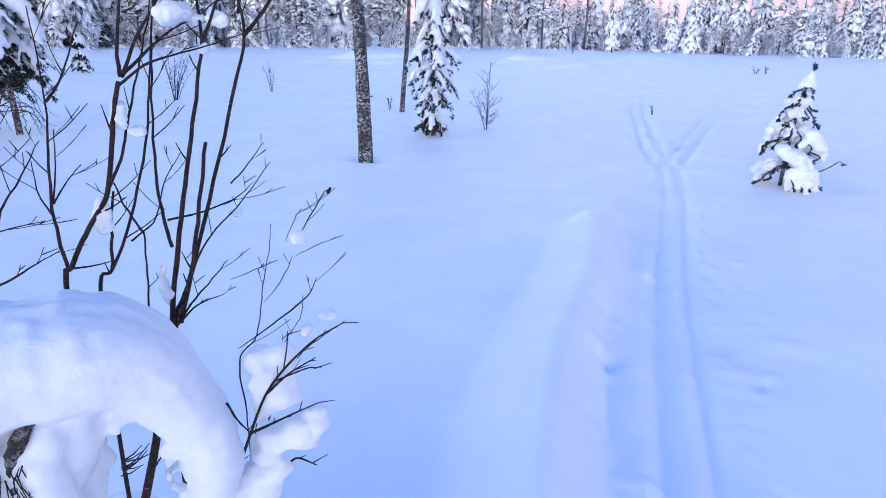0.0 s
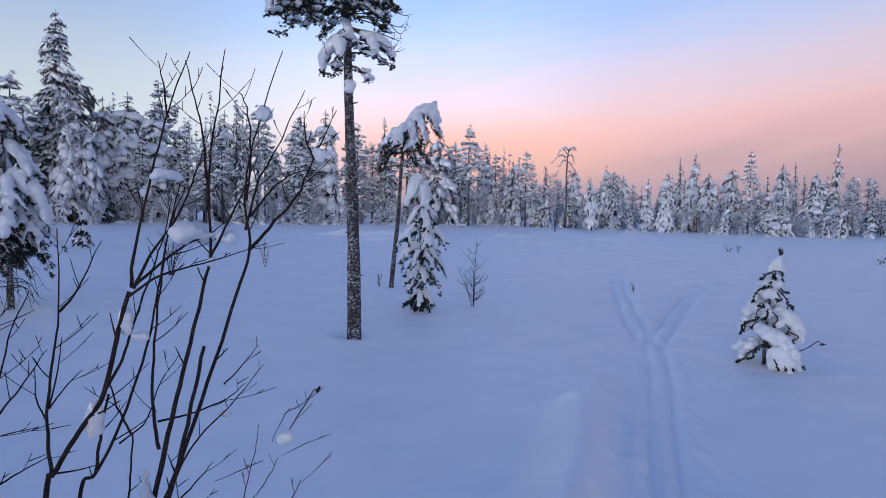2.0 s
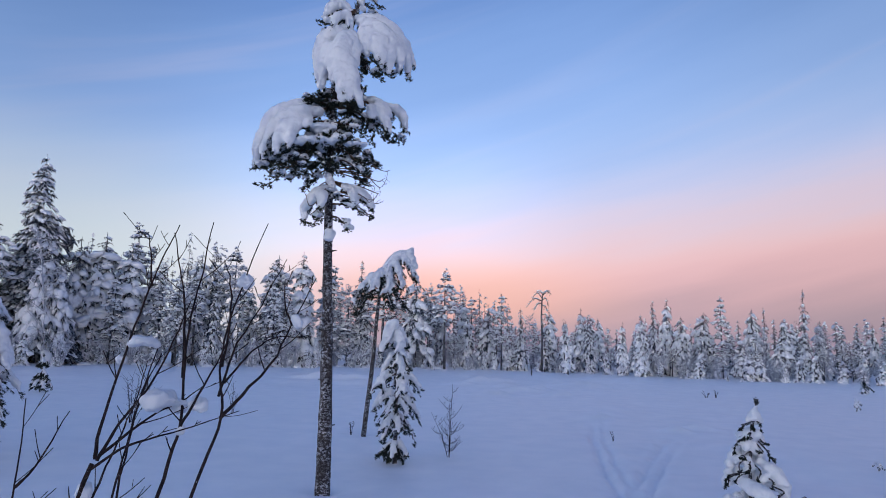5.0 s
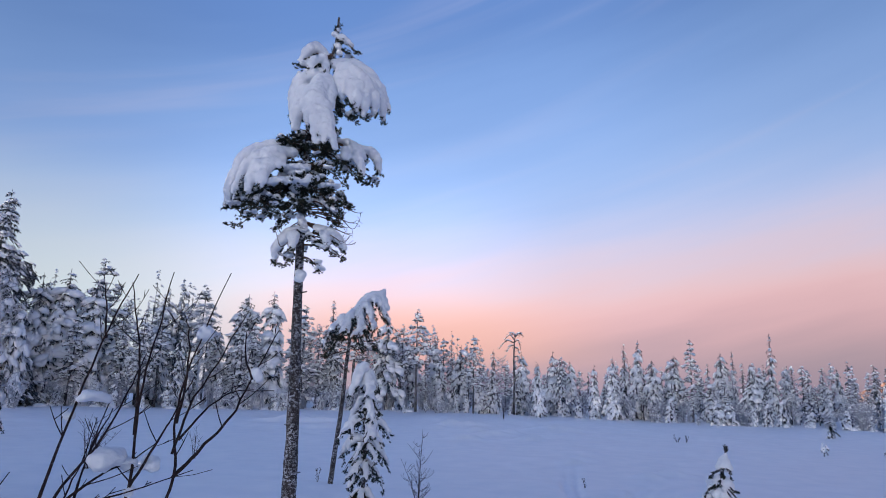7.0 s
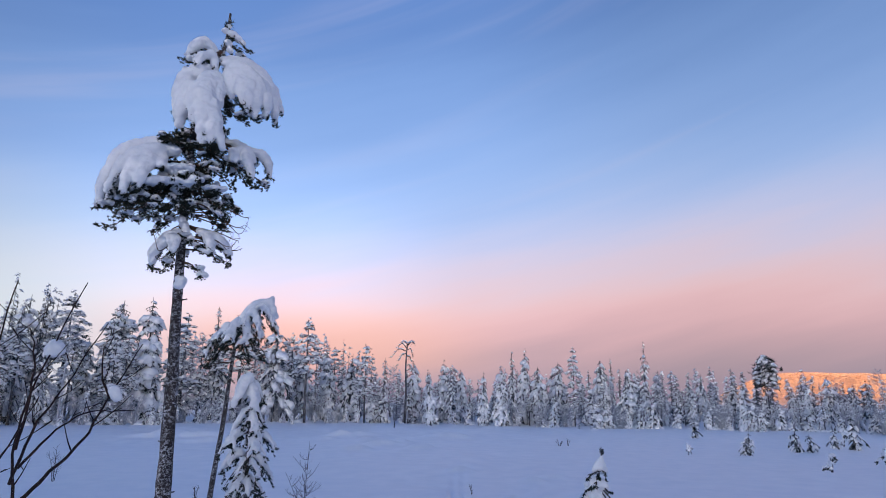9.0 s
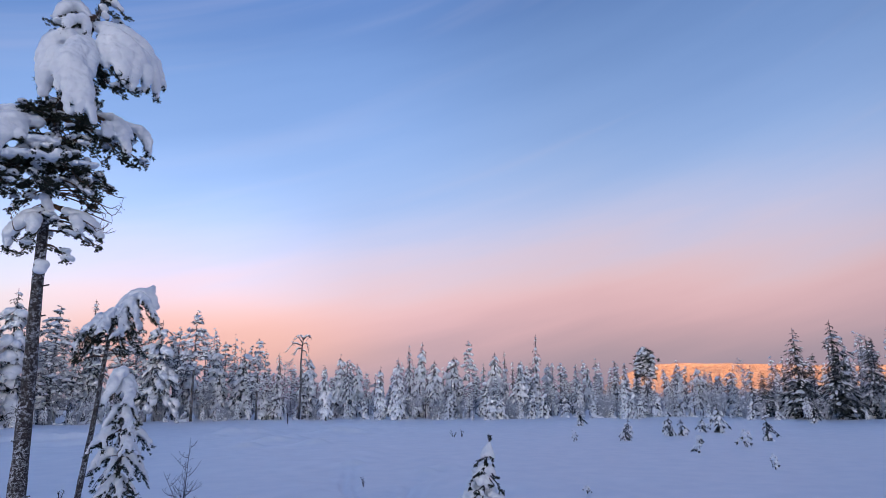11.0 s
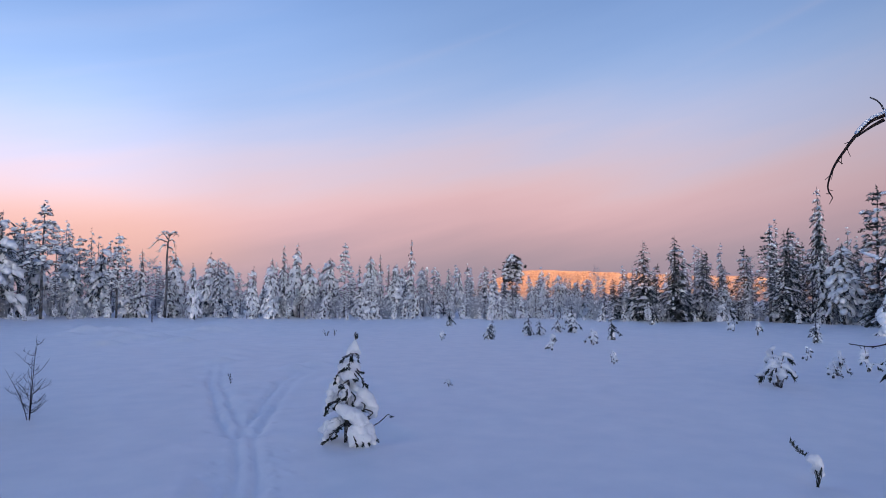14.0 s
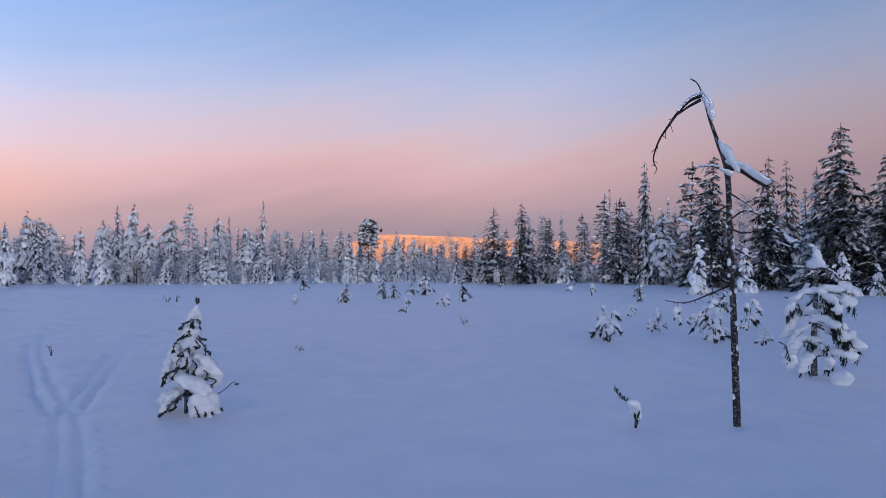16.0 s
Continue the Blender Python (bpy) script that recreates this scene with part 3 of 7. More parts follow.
def bough(tree, base, tip, arch, thick, rng, side=0.3, fingers=6, hang=0.6, needles=1.0, nl=0.07, voxel=0.02, cover=0.15, wood_mat=None, spread=0.9):
    """One bough of a tree near by: a bowed limb with side twigs, needle tufts under it and a cushion of snow on it."""
    wood, green, white = Shape(), Shape(), Shape()
    base, tip = Vector(base), Vector(tip)
    path = smooth_path([base, base.lerp(tip, 0.5) + Vector((0, 0, arch)), tip], 6)
    n = len(path)
    wood.tube(path, taper(0.008 + 0.016 * min(1, (tip - base).length), 0.004, n), 5, False)
    out = Vector((tip.x - base.x, tip.y - base.y, 0))
    out = out.normalized() if out.length > 1e-4 else Vector((1, 0, 0))
    lat, turn, ln = Vector((-out.y, out.x, 0)), math.atan2(out.y, out.x), (tip - base).length

    def brush(q, d, k):
        for _ in range(k):
            o = q + Vector((rng.uniform(-1, 1), rng.uniform(-1, 1), rng.uniform(-1.2, 0.1))) * nl * 0.5
            green.tuft(o, Vector(d) + Vector((0, 0, rng.uniform(-0.5, 0.5))), nl * rng.uniform(0.6, 0.95), 18, 0.0045, 1.0, rng)

    for i, p in enumerate(path):
        t = i / (n - 1)
        d = path[min(i + 1, n - 1)] - path[max(i - 1, 0)]
        if thick > 0 and t >= cover:
            r = thick * (0.5 + 0.55 * math.sin(math.pi * min(1, 0.15 + 0.8 * t))) * rng.uniform(0.85, 1.15)
            white.lump(p + Vector((0, 0, r * 0.45)), (max(r * 1.15, ln / n * 0.9), r * 0.95, r * 0.8), turn, math.atan2(-d.z, math.hypot(d.x, d.y)), 0.7, 2)
        if t > 0.25 and needles > 0:
            brush(p - Vector((0, 0, 0.3 * thick + 0.01)), out, max(1, round(1.6 * needles)))
    for k in range(fingers):
        t = 0.25 + 0.75 * (k + rng.random()) / fingers
        p = path[min(n - 1, int(t * (n - 1)))]
        s = 1 if k % 2 else -1
        fl = side * rng.uniform(0.6, 1.1)
        e = p + lat * s * fl * rng.uniform(0.35, 1.0) * spread + out * fl * rng.uniform(0.1, 0.6) - Vector((0, 0, fl * hang * rng.uniform(0.6, 1.15)))
        fp = smooth_path([p, p.lerp(e, 0.55) + Vector((0, 0, 0.16 * fl)), e], 4)
        wood.tube(fp, taper(0.006, 0.003, len(fp)), 4, False)
        d = e - p
        fat = thick * rng.uniform(0.75, 1.1)
        for i, q in enumerate(fp):
            f = i / (len(fp) - 1)
            if thick > 0 and f < 0.98:
                r = fat * (0.66 - 0.3 * f) * rng.uniform(0.88, 1.12)
                white.lump(q + Vector((0, 0, r * 0.4)), (r * 1.3, r * 0.85, r * 0.8), math.atan2(d.y, d.x), math.atan2(-d.z, math.hypot(d.x, d.y)), 0.75, 2)
            if needles > 0 and i % 2 == 0:
                brush(q - Vector((0, 0, 0.02 + 0.2 * thick)), d.normalized(), max(1, round(1.2 * needles)))
        if needles > 0:
            brush(e, d.normalized(), max(1, round(2 * needles)))
    ob = part("bough", wood, wood_mat or BARK_RED, tree)
    if green.v:
        part("foliage", green, NEEDLE, ob, "dark green needles", smooth=False)
    if white.v:
        melt(white, voxel, "snow_cushion", SNOW, ob, "rounded cushion of snow", 0.26 * thick, 1.3 / max(thick, 0.03), 3)
    return ob


def snow_caps(tree, caps, voxel, name="snow_cap"):
    w = Shape()
    for c, r in caps:
        w.lump(c, (r * 1.1, r, r), 0.3, 0.1, 0.8, 2)
    melt(w, voxel, name, SNOW, tree, "", 0.004, 14)


def clump_bough(tree, base, tip, rng, twigs=6, reach=0.2, snow=0.5, pad=0.06, size=0.055, wood_mat=None, droop=0.15, voxel=0.014):
    """A thin limb whose side twigs end in round tufts of needles, some with a pad of snow."""
    wood, green, white = Shape(), Shape(), Shape()
    base, tip = Vector(base), Vector(tip)
    path = smooth_path([base, base.lerp(tip, 0.5) + Vector((0, 0, 0.06)), tip], 5)
    n, ln = len(path), (tip - base).length
    wood.tube(path, taper(0.007 + 0.012 * ln, 0.004, n), 5, False)

    def clump(e, d):
        for _ in range(8):
            o = e + Vector((rng.uniform(-1, 1), rng.uniform(-1, 1), rng.uniform(-0.9, 0.7))) * size * 0.8
            green.tuft(o, d + Vector((0, 0, 0.3)), size * rng.uniform(0.4, 0.6), 22, 0.0042, 2.2, rng)
        if rng.random() < snow:
            for _ in range(3):
                r = pad * rng.uniform(0.5, 1.0)
                white.lump(e + Vector((rng.uniform(-1, 1) * pad * 0.7, rng.uniform(-1, 1) * pad * 0.7, size * 0.55 + rng.uniform(-0.2, 0.3) * pad)), (r * 1.25, r, r * 0.75), rng.uniform(0, 3), rng.uniform(-0.2, 0.5), 0.6, 2)

    for k in range(twigs):
        p = path[min(n - 1, 2 + int((n - 2) * (k + rng.random()) / twigs))]
        w = rng.uniform(0, 6.28)
        fl = reach * rng.uniform(0.5, 1.1)
        d = ((tip - base).normalized() * 0.7 + Vector((math.cos(w), math.sin(w), -droop + rng.uniform(-0.4, 0.5)))).normalized()
        e = p + d * fl
        fp = smooth_path([p, p.lerp(e, 0.5) - Vector((0, 0, 0.1 * fl)), e], 3)
        wood.tube(fp, taper(0.0055, 0.003, len(fp)), 4, False)
        clump(e, d)
        if rng.random() < 0.6:
            clump(fp[3] + Vector((rng.uniform(-0.03, 0.03), rng.uniform(-0.03, 0.03), 0.01)), d)
    clump(tip, (tip - base).normalized())
    ob = part("bough", wood, wood_mat or BARK_RED, tree)
    part("foliage", green, NEEDLE, ob, "dark green needles", smooth=False)
    if white.v:
        tagged(melt(white, voxel, "snow_pad", SNOW, ob, "small rounded pad of snow", 0.014, 18, 2), kind="stuff")
    return ob


def hood(tree, P, root, ridges, fingers, rng, needles=1.0, nl=0.06, voxel=0.02):
    """A heavy hood of snow on a fan of limbs. ridges and fingers: lists of (right, up, away, radius) that the limbs follow."""
    wood, green, white = Shape(), Shape(), Shape()
    for run in list(ridges) + list(fingers):
        pts = smooth_path([P(u, z, d) for u, z, d, _ in run], 5)
        m = len(pts)
        rad = [run[min(len(run) - 1, i // 5)][3] * (1 - (i % 5) / 5) + run[min(len(run) - 1, i // 5 + 1)][3] * (i % 5) / 5 for i in range(m)]
        limb = [q - Vector((0, 0, r * 0.75)) for q, r in zip(pts, rad)]
        wood.tube(smooth_path([root, limb[0].lerp(root, 0.4) + Vector((0, 0, 0.04)), limb[0]], 3) + limb[1:], taper(0.016, 0.005, 6 + m), 5, False)
        for i, (q, r) in enumerate(zip(pts, rad)):
            d = pts[min(i + 1, m - 1)] - pts[max(i - 1, 0)]
            k = r * rng.uniform(0.94, 1.2)
            white.lump(q + Vector((rng.uniform(-1, 1), rng.uniform(-1, 1), rng.uniform(-0.5, 0.5))) * r * 0.12, (k * 1.15, k, k * 0.9), math.atan2(d.y, d.x), math.atan2(-d.z, math.hypot(d.x, d.y)), 0.8, 2)
            for _ in range(round(2.2 * needles)):
                o = limb[i] + Vector((rng.uniform(-1, 1), rng.uniform(-1, 1), rng.uniform(-1.0, -0.2))) * r * 0.55
                green.tuft(o, (rng.uniform(-1, 1), rng.uniform(-1, 1), -0.7), nl * rng.uniform(0.6, 0.9), 22, 0.0045, 1.4, rng)
        for _ in range(round(5 * needles)):
            o = limb[-1] + Vector((rng.uniform(-1, 1), rng.uniform(-1, 1), rng.uniform(-0.8, 0.6))) * 0.05
            green.tuft(o, (rng.uniform(-1, 1), rng.uniform(-1, 1), -0.5), nl * 0.75, 24, 0.0045, 1.4, rng)
    ob = part("bough", wood, BARK_RED, tree, "limbs under a hood of snow")
    part("foliage", green, NEEDLE, ob, "dark green needles", smooth=False)
    melt(white, voxel * 0.75, "snow_hood", SNOW, ob, "heavy hood of snow with hanging fingers", 0.022, 6.5, 2)


def hero_pine():
    rng = random.Random(101)
    F = facing((-0.98, 8.25), (0.72, 0.36))

    def P(u, z, d=0.0):
        """Seen from the eye, a point nearer or farther than the stem at the same bearing."""
        k = 1 + d / 8.07
        return F(u * k, 1.77 + (z - 1.77) * k, d)

    tree = thing("pine", "tall slender pine with heavy hoods of snow on its crown", "pine", (-0.98, 8.25, 0))
    wood = Shape()
    line = smooth_path([P(0.01, -0.3), P(0.0, 0.5), P(-0.03, 1.6), P(-0.09, 2.95), P(-0.13, 4.2), P(-0.11, 5.2), P(0.08, 6.18), P(0.15, 6.6), P(0.16, 6.98)], 8)
    rad = [0.092 - 0.008 * min(1, max(0, q.z)) - 0.0105 * max(0, q.z - 0.5) for q in line]
    wood.tube(line, [max(0.008, r) * (1 + 0.06 * noise.noise((q.z * 6, 0, 3))) for r, q in zip(rad, line)], 20, rough=0.07, rng=rng)
    part("trunk", wood, BARK, tree, "scaly grey-brown bark with rime")

    def at(z):
        return min(line, key=lambda q: abs(q.z - z))

    # crown tip
    snow_caps(tree, [(P(0.16, 6.78), 0.04), (P(0.12, 6.7), 0.05), (P(0.22, 6.66), 0.07), (P(0.29, 6.62), 0.06), (P(0.36, 6.57), 0.045), (P(0.17, 6.52), 0.06), (P(0.2, 6.42), 0.05)], 0.014)
    tip = Shape()
    for _ in range(22):
        q = at(rng.uniform(6.35, 6.98))
        tip.tuft(q + P(rng.uniform(-0.04, 0.05), 0, rng.uniform(-0.04, 0.04)), (rng.uniform(-0.7, 0.7), rng.uniform(-0.7, 0.7), 0.5), 0.055, 16, 0.005, 1.0, rng)
    part("leader_foliage", tip, NEEDLE, tree, smooth=False)
    clump_bough(tree, at(6.6), P(0.41, 6.5, -0.03), rng, 3, 0.07, 0.0)
    clump_bough(tree, at(6.45), P(0.36, 6.35, 0.1), rng, 4, 0.1, 0.3)
    # upper left shoulder
    hood(tree, P, at(6.4), [[(0.04, 6.36, 0, 0.06), (-0.12, 6.44, 0, 0.09), (-0.22, 6.36, -0.02, 0.09), (-0.29, 6.24, 0, 0.05)]],
         [[(-0.02, 6.3, -0.12, 0.07), (-0.14, 6.24, -0.22, 0.07), (-0.19, 6.12, -0.28, 0.045)], [(0.02, 6.25, -0.1, 0.06), (0.05, 6.12, -0.22, 0.05)]], rng, 0.8)
    clump_bough(tree, at(6.35), P(-0.26, 6.14, -0.1), rng, 5, 0.12, 0.3)
    clump_bough(tree, at(6.3), P(-0.3, 5.98, 0.15), rng, 5, 0.14, 0.3)
    # the middle hood, drooping in fingers towards the front
    hood(tree, P, at(6.1), [[(0.0, 6.04, -0.05, 0.08), (-0.14, 6.0, -0.2, 0.12), (-0.3, 5.86, -0.1, 0.11), (-0.38, 5.72, -0.05, 0.07)], [(0.02, 5.98, -0.2, 0.1), (-0.05, 5.84, -0.4, 0.14), (-0.08, 5.66, -0.5, 0.13)]],
         [[(-0.26, 5.8, -0.15, 0.11), (-0.33, 5.6, -0.15, 0.10), (-0.36, 5.42, -0.12, 0.06)], [(-0.2, 5.72, -0.3, 0.12), (-0.28, 5.48, -0.33, 0.10), (-0.31, 5.24, -0.3, 0.06)],
          [(-0.12, 5.7, -0.42, 0.12), (-0.17, 5.5, -0.5, 0.09), (-0.14, 5.33, -0.5, 0.05)], [(-0.05, 5.66, -0.5, 0.13), (-0.02, 5.4, -0.6, 0.11), (-0.03, 5.2, -0.62, 0.08), (-0.02, 5.02, -0.6, 0.04)],
          [(0.02, 5.62, -0.5, 0.11), (0.1, 5.38, -0.6, 0.10), (0.16, 5.2, -0.62, 0.08), (0.23, 5.02, -0.62, 0.055)], [(-0.3, 5.9, 0.0, 0.1), (-0.36, 5.68, 0.0, 0.09), (-0.37, 5.52, 0.0, 0.06)], [(0.06, 5.95, -0.3, 0.1), (0.12, 5.75, -0.42, 0.09), (0.15, 5.58, -0.45, 0.05)], [(0.08, 5.45, -0.6, 0.08), (0.08, 5.25, -0.66, 0.07), (0.09, 5.08, -0.66, 0.04)],
          [(-0.25, 5.75, 0.15, 0.09), (-0.33, 5.55, 0.3, 0.08), (-0.34, 5.4, 0.35, 0.05)]], rng, 0.45)
    # the right hood
    hood(tree, P, at(6.22), [[(0.14, 6.24, 0, 0.08), (0.33, 6.24, 0, 0.11), (0.52, 6.18, 0.02, 0.13), (0.7, 6.04, 0.05, 0.12), (0.84, 5.86, 0.05, 0.09), (0.92, 5.68, 0.05, 0.05)],
                             [(0.22, 6.2, -0.12, 0.09), (0.42, 6.12, -0.25, 0.14), (0.6, 5.98, -0.32, 0.12)]],
         [[(0.25, 6.12, -0.2, 0.09), (0.25, 5.95, -0.32, 0.08), (0.27, 5.78, -0.35, 0.05)], [(0.36, 6.08, -0.28, 0.11), (0.39, 5.88, -0.42, 0.08), (0.42, 5.72, -0.45, 0.045)],
          [(0.46, 6.05, -0.3, 0.12), (0.5, 5.8, -0.45, 0.08), (0.5, 5.6, -0.45, 0.04)], [(0.56, 6.0, -0.28, 0.12), (0.6, 5.76, -0.4, 0.08), (0.6, 5.55, -0.4, 0.04)],
          [(0.66, 5.98, -0.2, 0.11), (0.73, 5.75, -0.28, 0.08), (0.75, 5.58, -0.28, 0.045)], [(0.75, 5.95, -0.08, 0.1), (0.85, 5.72, -0.12, 0.07), (0.88, 5.5, -0.1, 0.04)],
          [(0.6, 6.0, 0.25, 0.1), (0.7, 5.8, 0.35, 0.07), (0.74, 5.6, 0.38, 0.04)]], rng, 0.6)
    for u, z, d in ((0.55, 5.5, -0.1), (0.4, 5.45, 0.3), (0.36, 5.5, -0.25), (-0.08, 5.45, 0.2), (0.2, 5.3, 0.4)):
        clump_bough(tree, at(z + 0.3), P(u, z, d), rng, 8, 0.16, 0.35, 0.05)
    # the left hood, flat on top and falling steeply
    hood(tree, P, at(4.95), [[(-0.2, 4.95, 0, 0.07), (-0.42, 4.93, 0, 0.1), (-0.66, 4.86, 0, 0.125), (-0.88, 4.72, 0, 0.125), (-1.0, 4.5, 0, 0.1), (-1.06, 4.28, 0, 0.075), (-1.08, 4.06, 0, 0.045)],
                             [(-0.34, 4.84, -0.2, 0.09), (-0.6, 4.78, -0.3, 0.13), (-0.82, 4.64, -0.32, 0.12), (-0.95, 4.4, -0.3, 0.08), (-0.99, 4.18, -0.28, 0.05)],
                             [(-0.4, 4.84, 0.2, 0.08), (-0.66, 4.74, 0.3, 0.11), (-0.84, 4.56, 0.3, 0.08)]],
         [[(-0.6, 4.7, -0.38, 0.11), (-0.66, 4.5, -0.5, 0.08), (-0.68, 4.34, -0.52, 0.04)], [(-0.74, 4.62, -0.38, 0.11), (-0.8, 4.44, -0.46, 0.08), (-0.83, 4.26, -0.48, 0.045)],
          [(-0.48, 4.76, -0.3, 0.08), (-0.46, 4.66, -0.42, 0.06)], [(-0.88, 4.5, -0.2, 0.1), (-0.94, 4.3, -0.2, 0.08), (-0.98, 4.08, -0.2, 0.045)]], rng, 0.75)
    for k in range(9):                                  # needles under its hem
        clump_bough(tree, at(4.7 - 0.04 * k), P(-0.5 - 0.42 * rng.random(), 3.98 + 0.3 * rng.random(), rng.uniform(-0.4, 0.25)), rng, 8, 0.2, 0.3, 0.05)
    clump_bough(tree, at(4.45), P(-0.88, 3.8, -0.05), rng, 7, 0.16, 0.1)
    # pads over the dark heart
    for u, z, d, r in ((-0.70, 4.3, -0.35, 0.1), (-0.44, 4.42, -0.4, 0.11), (-0.06, 4.47, -0.4, 0.1), (0.14, 4.43, -0.4, 0.08), (-0.3, 4.52, -0.35, 0.06), (0.3, 4.62, -0.3, 0.06)):
        clump_bough(tree, at(z + 0.15), P(u, z - 0.05, d), rng, 8, 0.17, 0.6, r * 0.8)
    for k in range(26):
        w, z, ln = k * 2.4 + rng.uniform(-0.3, 0.3), 4.0 + 1.35 * (k + rng.random()) / 26, rng.uniform(0.3, 0.6)
        ln = min(ln, 0.6 - 0.7 * max(0.0, z - 4.75))
        o = at(z)
        clump_bough(tree, o, o + Vector((ln * math.cos(w), ln * math.sin(w), rng.uniform(-0.25, 0.08))), rng, 7, 0.2, 0.24, 0.045)
    # the right tier
    hood(tree, P, at(5.15), [[(0.3, 5.1, -0.05, 0.05), (0.52, 5.02, -0.1, 0.08), (0.6, 4.9, -0.15, 0.06)], [(0.4, 5.05, 0.02, 0.05), (0.72, 4.98, 0, 0.07), (0.84, 4.86, 0, 0.07), (0.86, 4.72, 0, 0.04)]],
         [[(0.5, 4.98, -0.2, 0.08), (0.58, 4.82, -0.3, 0.08), (0.62, 4.66, -0.32, 0.05)], [(0.38, 4.98, -0.25, 0.06), (0.4, 4.86, -0.35, 0.06)]], rng, 0.9)
    for u, z, d in ((0.82, 4.58, 0.05), (0.74, 4.62, -0.2), (0.6, 4.55, 0.15), (0.5, 4.68, -0.35), (0.66, 4.75, 0.2)):
        clump_bough(tree, at(z + 0.35), P(u, z, d), rng, 7, 0.16, 0.3, 0.05)
    for u, z, d in ((0.42, 4.25, -0.2), (0.5, 4.15, 0.1), (0.3, 4.05, -0.3), (-0.35, 4.1, -0.3), (-0.3, 4.0, 0.2)):
        clump_bough(tree, at(z + 0.2), P(u, z, d), rng, 5, 0.14, 0.4, 0.06)
    # low tufts under rounded snow
    for root, runs, fingers in ((3.85, [[(-0.16, 3.82, -0.05, 0.05), (-0.26, 3.73, -0.1, 0.09), (-0.36, 3.6, -0.1, 0.085), (-0.42, 3.45, -0.1, 0.06), (-0.42, 3.36, -0.1, 0.035)]], [[(-0.2, 3.7, -0.2, 0.07), (-0.22, 3.58, -0.26, 0.05)]]),
                                (3.95, [[(0.08, 3.84, -0.1, 0.05), (0.24, 3.78, -0.12, 0.085), (0.36, 3.72, -0.12, 0.08), (0.45, 3.6, -0.1, 0.045)]], [[(0.2, 3.74, -0.2, 0.07), (0.22, 3.64, -0.24, 0.045)]])):
        hood(tree, P, at(root), runs, fingers, rng, 0.7, 0.05, 0.016)
    for u, z, d in ((-0.3, 3.3, -0.05), (0.3, 3.5, 0.05), (0.42, 3.45, -0.05), (0.16, 3.26, -0.1), (-0.2, 3.45, 0.2), (0.1, 3.6, -0.2)):
        clump_bough(tree, at(z + 0.2), P(u, z, d), rng, 4, 0.1, 0.35, 0.05, 0.045)
    snow_caps(tree, [(P(-0.09, 3.14, -0.06), 0.065), (P(-0.06, 3.2, -0.07), 0.06), (P(-0.11, 3.22, -0.07), 0.045)], 0.014)
    snow_caps(tree, [(P(-0.11, 3.9, -0.08), 0.06), (P(-0.15, 3.97, -0.08), 0.055), (P(-0.08, 3.84, -0.08), 0.05)], 0.014)
    # bare curled twigs
    for _ in range(20):
        tw = Shape()
        z = rng.uniform(3.6, 4.25)
        u, d = rng.choice((0.66, 0.55, 0.6, 0.62, -0.45, -0.6)) * rng.uniform(0.7, 1.05), rng.uniform(-0.35, 0.35)
        p = smooth_path([at(z), P(u * 0.5, z - 0.02, d * 0.5), P(u * 0.85, z - rng.uniform(0.05, 0.2), d), P(u, z + rng.uniform(-0.16, 0.05), d)], 4)
        tw.tube(p, taper(0.009, 0.003, len(p)), 4, False)
        for q in p[4::2]:
            tw.tube([q, q + P(rng.uniform(-0.04, 0.1), rng.uniform(-0.09, 0.05), rng.uniform(-0.06, 0.06))], [0.0035, 0.002], 3, False)
        part("bare_twig", tw, BARK_RED, tree)
    for z, u in ((2.55, 0.1), (2.0, -0.1), (0.78, 0.12), (2.9, 0.11), (1.3, -0.1)):
        st = Shape()
        st.tube([at(z), at(z) + P(u, 0.02, -0.03)], [0.012, 0.008], 5)
        part("stub", st, BARK, tree)


hero_pine()


